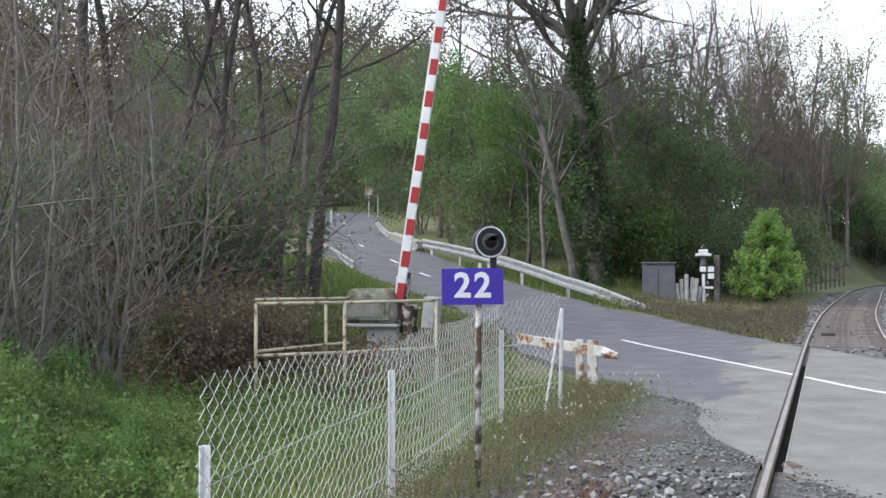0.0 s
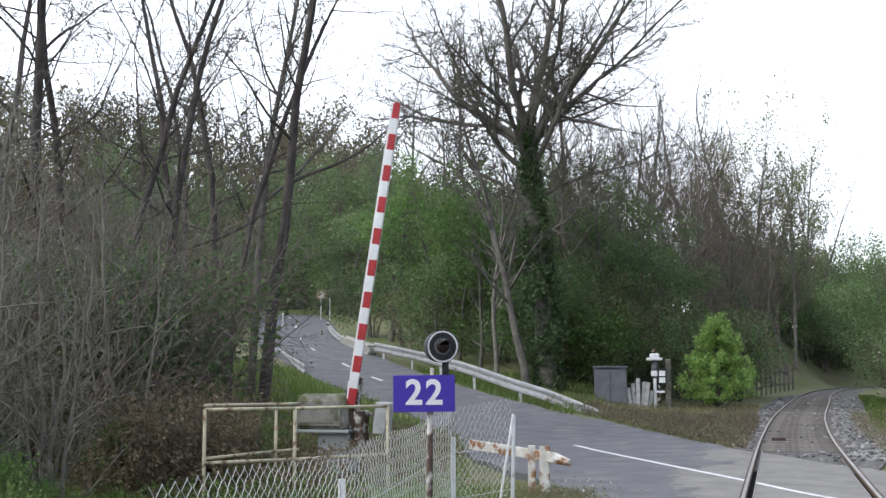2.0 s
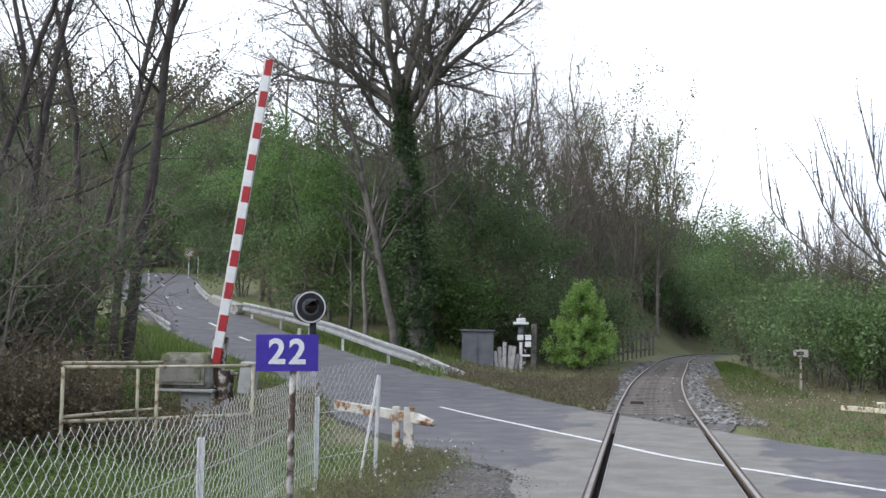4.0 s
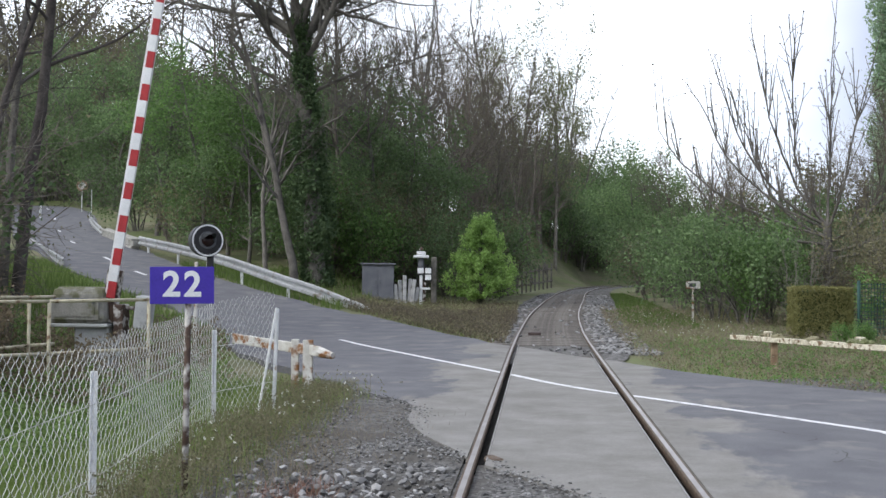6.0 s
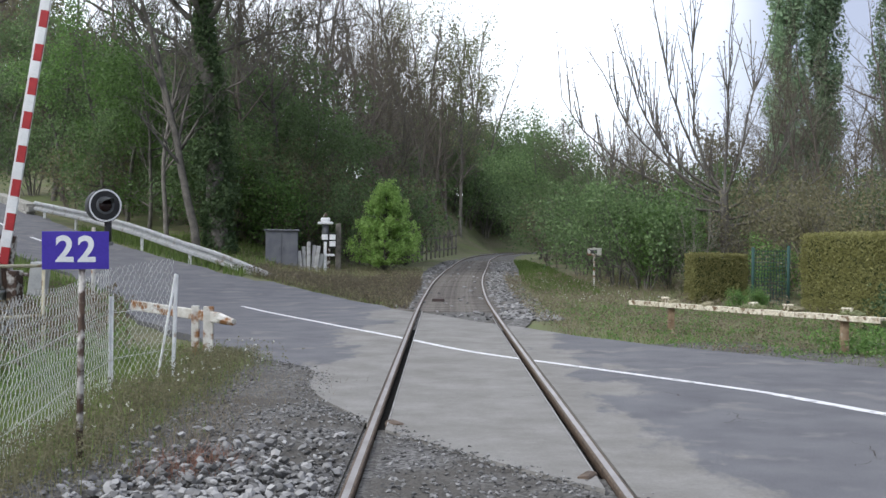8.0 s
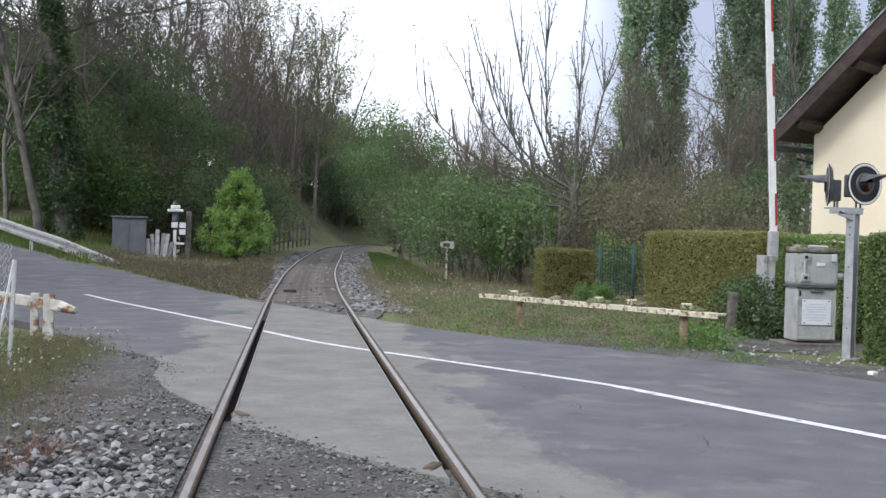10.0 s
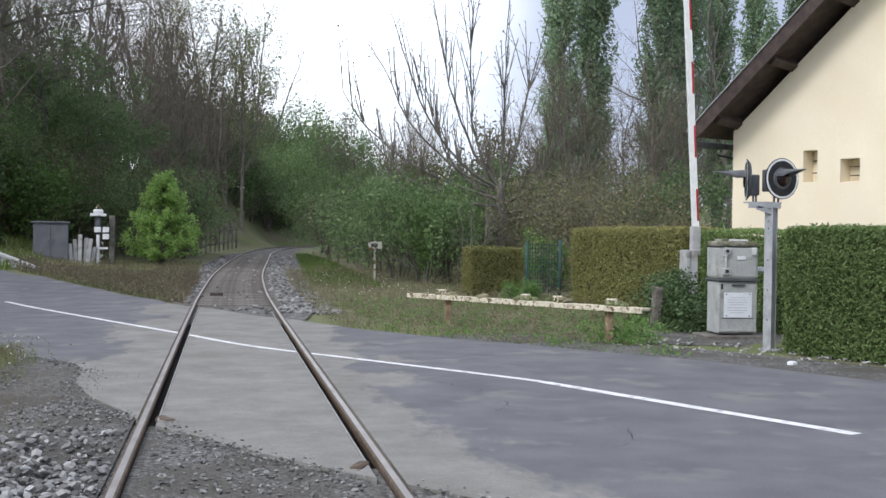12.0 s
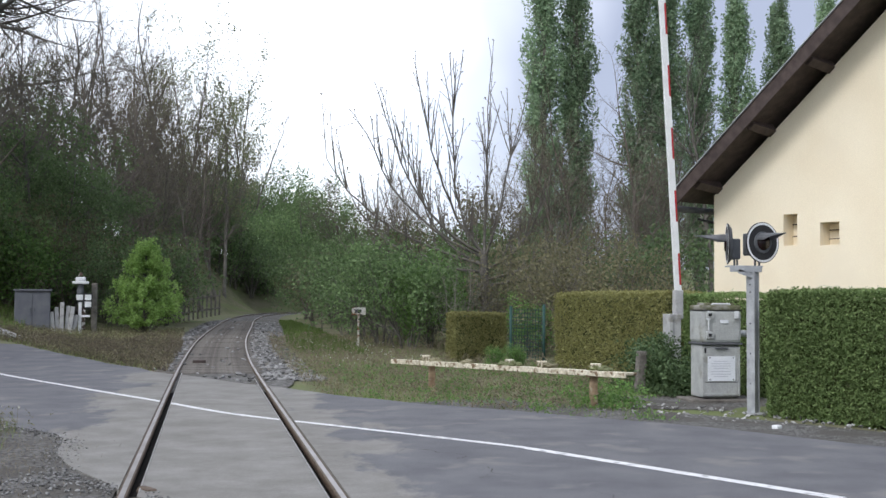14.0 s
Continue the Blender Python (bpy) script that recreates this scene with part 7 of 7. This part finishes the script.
# far wooded hillside
fw = Wood(55)
far_tips = []
rw = np.random.RandomState(56)
for k_ in range(760):
    ang_, d = (rw.uniform(7, 48), rw.uniform(85, 230)) if k_ < 580 else (rw.uniform(-48, 8), rw.uniform(135, 240))
    x, y = polar(ang_, d)
    if abs(lateral(ROAD, [x], [y])[0][0]) < 5:
        continue
    z = ground_z(x, y)
    h = rw.uniform(9, 15) if ang_ > 19 else rw.uniform(6, 9)
    fw.tube([(x, y, z - 0.3), (x, y, z + h * 0.6), (x + rw.uniform(-.5, .5), y, z + h)], [0.18, 0.1, 0.02], 4)
    for k in range(26):
        a = rw.uniform(0, 6.28)
        zz_ = rw.uniform(0.25, 0.9)
        e = (x + math.cos(a) * h * 0.22 * rw.uniform(0.3, 1), y + math.sin(a) * h * 0.22 * rw.uniform(0.3, 1), z + h * (zz_ + 0.1))
        fw.tube([(x, y, z + h * zz_ * 0.8), e], [0.05, 0.01], 3)
        far_tips.append(e)
far_ob = new("far_wood", fw.mesh("far_wood", M["bark_brown"]))
tagged(far_ob, "distant bare woodland on the hillside", "woodland", kind="stuff")
far_leaf = new("far_wood_foliage", leaf_cloud("far_wood_foliage", rw, np.array(far_tips), 12, 1.4, 0.22, M["leaf_olive"]))
tagged(far_leaf, "thin olive-brown foliage of the distant woodland", "woodland", kind="stuff")


# ---- hedges ----
def hedge(name, a, b, thick, height, leaf, n, label, seed, end_leaf=None):
    """A clipped hedge: an added solid core, coloured dark as inner shade, and a skin of small leaves. a and b: ends of
    its front foot.
    """
    rng = np.random.RandomState(seed)
    a, b = Vector((*a, 0)), Vector((*b, 0))
    d = (b - a).normalized()
    back = Vector((-d.y, d.x, 0))
    length = (b - a).length
    z0 = ground_z(a.x, a.y)
    whole = thing(name, label, "hedge", (a.x, a.y, z0))
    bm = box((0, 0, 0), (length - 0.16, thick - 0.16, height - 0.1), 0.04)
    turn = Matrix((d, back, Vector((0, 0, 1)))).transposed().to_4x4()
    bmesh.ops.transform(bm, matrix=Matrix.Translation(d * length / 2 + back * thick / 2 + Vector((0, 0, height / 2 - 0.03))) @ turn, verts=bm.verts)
    part("core", bm, M["hedge_shade_core"], whole)
    face = rng.choice(5, n, p=np.array([length * height, length * height * 0.3, thick * height, thick * height, length * thick]) / (1.3 * length * height + 2 * thick * height + length * thick))
    u, v = rng.uniform(0, 1, n), rng.uniform(0, 1, n)
    X = np.where(face == 2, 0, np.where(face == 3, length, u * length))
    Y = np.where(face == 0, 0, np.where(face == 1, thick, np.where(face == 4, v * thick, u * thick)))
    Z = np.where(face == 4, height, v * height)
    wave = np.array([noise.noise(Vector((x * 1.1, z * 1.3, y * 1.1 + seed))) for x, y, z in zip(X, Y, Z)]) * 0.06
    Y = Y + np.where(face == 0, -wave, 0) + rng.normal(0, 0.02, n)
    Z = Z + np.where(face == 4, wave * 0.6, 0) + rng.normal(0, 0.012, n) + np.where((face == 4) & (rng.uniform(0, 1, n) < 0.02), rng.uniform(0, 0.07, n), 0)
    P = np.outer(X, np.array(d)) + np.outer(Y, np.array(back)) + np.outer(Z, (0, 0, 1))
    link_mesh("leaves", leaf_cloud("leaves", rng, P, 3, 0.035, 0.02, leaf), None, whole)
    return whole


hedge("hedge", (7.02, 12.55), (9.9, 6.0), 0.9, 1.62, M["leaf_hedge"], 60000, "clipped dense green hedge along the road", 1)
hedge("hedge", (6.95, 21.8), (7.75, 17.75), 0.9, 1.66, M["leaf_hedge_brown"], 22000, "clipped hedge with browned leaves beside the railway", 2)
hedge("hedge", (8.0, 17.6), (8.6, 13.9), 0.8, 1.62, M["leaf_hedge"], 16000, "clipped green hedge behind the barrier cabinet", 4)
hedge("hedge", (5.72, 26.0), (7.02, 26.15), 0.7, 1.2, M["leaf_hedge_brown"], 9000, "low clipped brownish hedge", 3)

gfence = thing("garden_fence", "dark green wire garden fence with a post", "fence", at_ground(7.95, 26.0), 100)
part("post", rod((0, 0, -0.2), (0, 0, 1.45), 0.04, sides=10), M["green_fence"], gfence, "", True)
part("post", rod((0.1, 0.85, -0.2), (0.1, 0.85, 1.4), 0.04, sides=10), M["green_fence"], gfence, "", True)
V, F = [], []
for k in range(13):
    f = k / 12
    wire_run([(0.1 * f, 0.85 * f, 0.0), (0.1 * f, 0.85 * f, 0.7), (0.1 * f, 0.85 * f, 1.35)], 0.008, V, F)
for k in range(15):
    wire_run([(0, 0, 0.05 + 0.09 * k), (0.05, 0.42, 0.05 + 0.09 * k), (0.1, 0.85, 0.05 + 0.09 * k)], 0.008, V, F)
tagged(link_mesh("wire_panel", mesh_np("wire_panel", np.vstack(V), np.vstack(F), M["green_fence"]), None, gfence), kind="stuff")
x, y = polar(-16.2, 32)
put("bush_fresh", x, y, scale=0.55)
for ang_, d, s in ((-15.6, 25.5, 0.45), (-14.6, 26, 0.4)):
    x, y = polar(ang_, d)
    put("bramble_light", x, y, scale=s)


# ---- grass ----
def grass(name, label, seed, n, where, height, material, bend=0.35, width=0.006, category="grass", clump=0.0):
    """Blades over a stretch of ground. where(rng) gives a place or None."""
    rng = np.random.RandomState(seed)
    pts = []
    while len(pts) < n:
        p = where(rng)
        if p is not None:
            pts.append(p)
    pts = np.array(pts)
    z = land(pts[:, 0], pts[:, 1]) 
    a = rng.uniform(0, 6.28, n)
    h = height * rng.uniform(0.45, 1.25, n)
    dx, dy = np.cos(a), np.sin(a)
    w = width * rng.uniform(0.7, 1.5, n)
    base = np.stack([pts[:, 0], pts[:, 1], z - 0.01], 1)
    side = np.stack([-dy * w, dx * w, 0 * w], 1)
    lean = np.stack([dx, dy, 0 * dx], 1)
    mid = base + lean * (bend * 0.35 * h)[:, None] + np.outer(h * 0.6, (0, 0, 1))
    tip = base + lean * (bend * rng.uniform(0.4, 1.4, n) * h)[:, None] + np.outer(h, (0, 0, 1))
    V = np.stack([base - side, base + side, mid + side * 0.7, mid - side * 0.7, tip - side * 0.12, tip + side * 0.12], 1).reshape(-1, 3)
    k = np.arange(n)[:, None] * 6
    F = np.vstack([k + np.array([[0, 1, 2, 3]]), k + np.array([[3, 2, 5, 4]])])
    return tagged(new(name, mesh_np(name, V, F, material)), label, category, kind="stuff")


def clear(x, y, road_gap=2.95, rail_gap=1.9):
    if x > 5.6 and y < 16.5:
        return False
    return abs(lateral(ROAD, [x], [y])[0][0]) > road_gap and abs(lateral(RAILWAY, [x], [y])[0][0]) > rail_gap


def patch(x0, x1, y0, y1, road_gap=2.95, rail_gap=1.9, patchy=0.0, seed=0):
    def where(rng):
        x, y = rng.uniform(x0, x1), rng.uniform(y0, y1)
        if patchy and noise.noise(Vector((x * 1.6, y * 1.6, seed))) < rng.uniform(-0.5, 0.5) * 0.4 + patchy - 0.2:
            return None
        return (x, y) if clear(x, y, road_gap, rail_gap) else None
    return where


def beside(line_pts, width):
    """Places close to a broken line."""
    line_pts = np.asarray(line_pts, float)

    def where(rng):
        k = rng.randint(len(line_pts) - 1)
        f = rng.uniform()
        p = line_pts[k] * (1 - f) + line_pts[k + 1] * f
        return (p[0] + rng.normal(0, width), p[1] + rng.normal(0, width))
    return where


def herbs(name, label, seed, n, where, low, high, size, material, per=5, spread_=0.05, category="weeds"):
    """Small broad leaves of low weeds, at heights between low and high over the ground."""
    rng = np.random.RandomState(seed)
    pts = []
    while len(pts) < n:
        p = where(rng)
        if p is not None:
            pts.append(p)
    pts = np.array(pts)
    tall = np.array([0.5 + 0.9 * max(0.0, noise.noise(Vector((x * 0.9, y * 0.9, seed))) + 0.35) for x, y in pts])
    z = land(pts[:, 0], pts[:, 1]) + low + (high - low) * rng.uniform(0, 1, n) ** 1.3 * tall
    return tagged(new(name, leaf_cloud(name, rng, np.column_stack([pts, z]), per, spread_, size, material, flat=0.3)), label, category, kind="stuff")


grass("verge_grass", "dry grass on the verge of the crossing", 1, 9000, patch(-9, -1.0, 22, 44, 3.1, 1.0, 0.05, 2), 0.22, M["grass_dry"], 0.8, width=0.006)
grass("verge_grass", "green grass on the verge of the crossing", 2, 6000, patch(-12, -1.2, 22, 46, 3.0, 1.1), 0.13, M["grass"], 0.8, width=0.008)
herbs("verge_weeds", "brown withered weeds on the verge of the crossing", 21, 9000, patch(-9, -0.9, 21, 36, 3.0, 1.0, 0.0, 4), 0.02, 0.36, 0.02, M["weed_brown"], 5, 0.06)
herbs("verge_weeds", "olive weeds on the verge of the crossing", 22, 6000, patch(-10, -1.0, 21, 44, 3.0, 1.1, 0.05, 8), 0.02, 0.25, 0.022, M["leaf_olive"], 5, 0.06)
grass("verge_grass", "dry grass beside the low beam", 3, 9000, patch(1.5, 8, 13.5, 40, 3.1, 1.5, 0.05, 6), 0.12, M["grass_dry"], 0.9, width=0.004)
grass("verge_grass", "short green grass beside the low beam", 4, 14000, patch(1.7, 8, 12, 40, 2.9, 1.6), 0.10, M["grass"], 0.9, width=0.005)
herbs("verge_weeds", "low broad-leaved green weeds under the beam", 23, 2600, patch(2.2, 7.6, 12, 24, 2.9, 1.9, 0.2, 3), 0.01, 0.17, 0.017, M["leaf_fresh"], 6, 0.05)
herbs("verge_weeds", "brown withered weeds beside the railway", 24, 9000, patch(1.5, 8, 13.5, 40, 3.0, 1.5, 0.0, 5), 0.01, 0.30, 0.018, M["weed_brown"], 5, 0.06)
herbs("verge_weeds", "green weeds growing round the beam legs", 25, 420, beside([(5.0, 14.0), (5.5, 14.3), (5.9, 14.6)], 0.22), 0.02, 0.36, 0.022, M["leaf_fresh"], 5, 0.05)
herbs("ivy_ground", "dark ivy and brambles at the foot of the hedge", 26, 1800, beside([(7.0, 17.2), (7.15, 16.2), (7.3, 15.6)], 0.22), 0.02, 0.85, 0.03, M["leaf_dark"], 6, 0.09, "ivy")
grass("verge_grass", "bright green grass strip along the railway", 5, 7000, patch(2.3, 4.2, 30, 60, 2.9, 2.1), 0.18, M["grass_bright"], width=0.010)
herbs("fence_weeds", "olive weeds along the foot of the fence", 27, 5200, beside([(-2.6, 4.6), (-2.65, 7), (-2.7, 9), (-2.7, 11), (-2.9, 12.6)], 0.24), 0.01, 0.34, 0.011, M["leaf_olive"], 5, 0.04)
grass("gravel_weeds", "thin withered weeds growing on the gravel", 28, 5000, beside([(-2.2, 5.5), (-2.1, 7.5), (-2.0, 9.5), (-2.0, 11)], 0.28), 0.10, M["weed_brown"], 0.8, 0.0018, "weeds")
herbs("nettle_patch", "dark green nettles and weeds behind the fence", 30, 7000, patch(-8.5, -4.0, 3.5, 13.5, 3.2, 3.0, 0.0, 7), 0.02, 0.5, 0.022, M["leaf_nettle"], 6, 0.07)
herbs("dead_leaves", "dead brown stalks and leaves round the barrier", 29, 4200, patch(-9.5, -5.2, 11.5, 18, 3.2, 3.0), 0.02, 0.75, 0.032, M["dead_leaf"], 4, 0.08)
grass("bank_grass", "lush green grass on the bank of the rising road", 6, 22000, patch(-19, -6.2, 18.5, 44, 2.5, 3), 0.3, M["grass_bright"], width=0.011)
grass("fence_grass", "green grass behind the wire fence", 7, 16000, patch(-6.5, -2.95, 3, 14, 2.9, 2.5, -0.1, 9), 0.17, M["grass"], width=0.006)
grass("fence_weeds", "dry weeds along the foot of the fence", 8, 2600, beside([(-2.7, 4.2), (-2.75, 7), (-2.85, 9), (-2.75, 11), (-2.9, 12.4)], 0.24), 0.25, M["grass_dry"], 0.5, 0.0022, "weeds")
grass("fence_weeds", "green weeds along the foot of the fence", 9, 2600, beside([(-2.6, 5.2), (-2.7, 8.5), (-2.7, 11.4), (-3.0, 12.6)], 0.26), 0.19, M["grass"], 0.5, 0.0026, "weeds")
grass("red_weeds", "reddish dry weeds by the ballast", 10, 420, beside([(-1.95, 5.3), (-1.8, 5.7), (-1.75, 5.9)], 0.13), 0.14, M["weed_red"], 0.6, 0.0022, "weeds")
grass("wood_floor_grass", "grass and weeds on the woodland edge", 11, 12000, patch(-22, -6.5, 8, 36, 3.5, 5), 0.3, M["grass"], width=0.014)
rfl = np.random.RandomState(6)
fl = [(-2.7 + rfl.normal(0, 0.25), rfl.uniform(5.5, 12.5)) for _ in range(70)] + [(rfl.uniform(2.2, 4.6), rfl.uniform(22, 34)) for _ in range(120)]
flower_ob = new("flower_heads", leaf_cloud("flower_heads", rfl, np.array([(x, y, ground_z(x, y) + rfl.uniform(0.15, 0.34)) for x, y in fl]), 5, 0.018, 0.011, M["flower"]))
tagged(flower_ob, "tiny white flower heads among the weeds", "flowers", kind="stuff")
tagged(part("pale_stone", box((6.35, 11.05, -0.03), (0.11, 0.08, 0.05), 0.02, Matrix.Rotation(0.5, 3, "Z")), M["white_paint"]), "pale stone lying on the road edge", "stone")
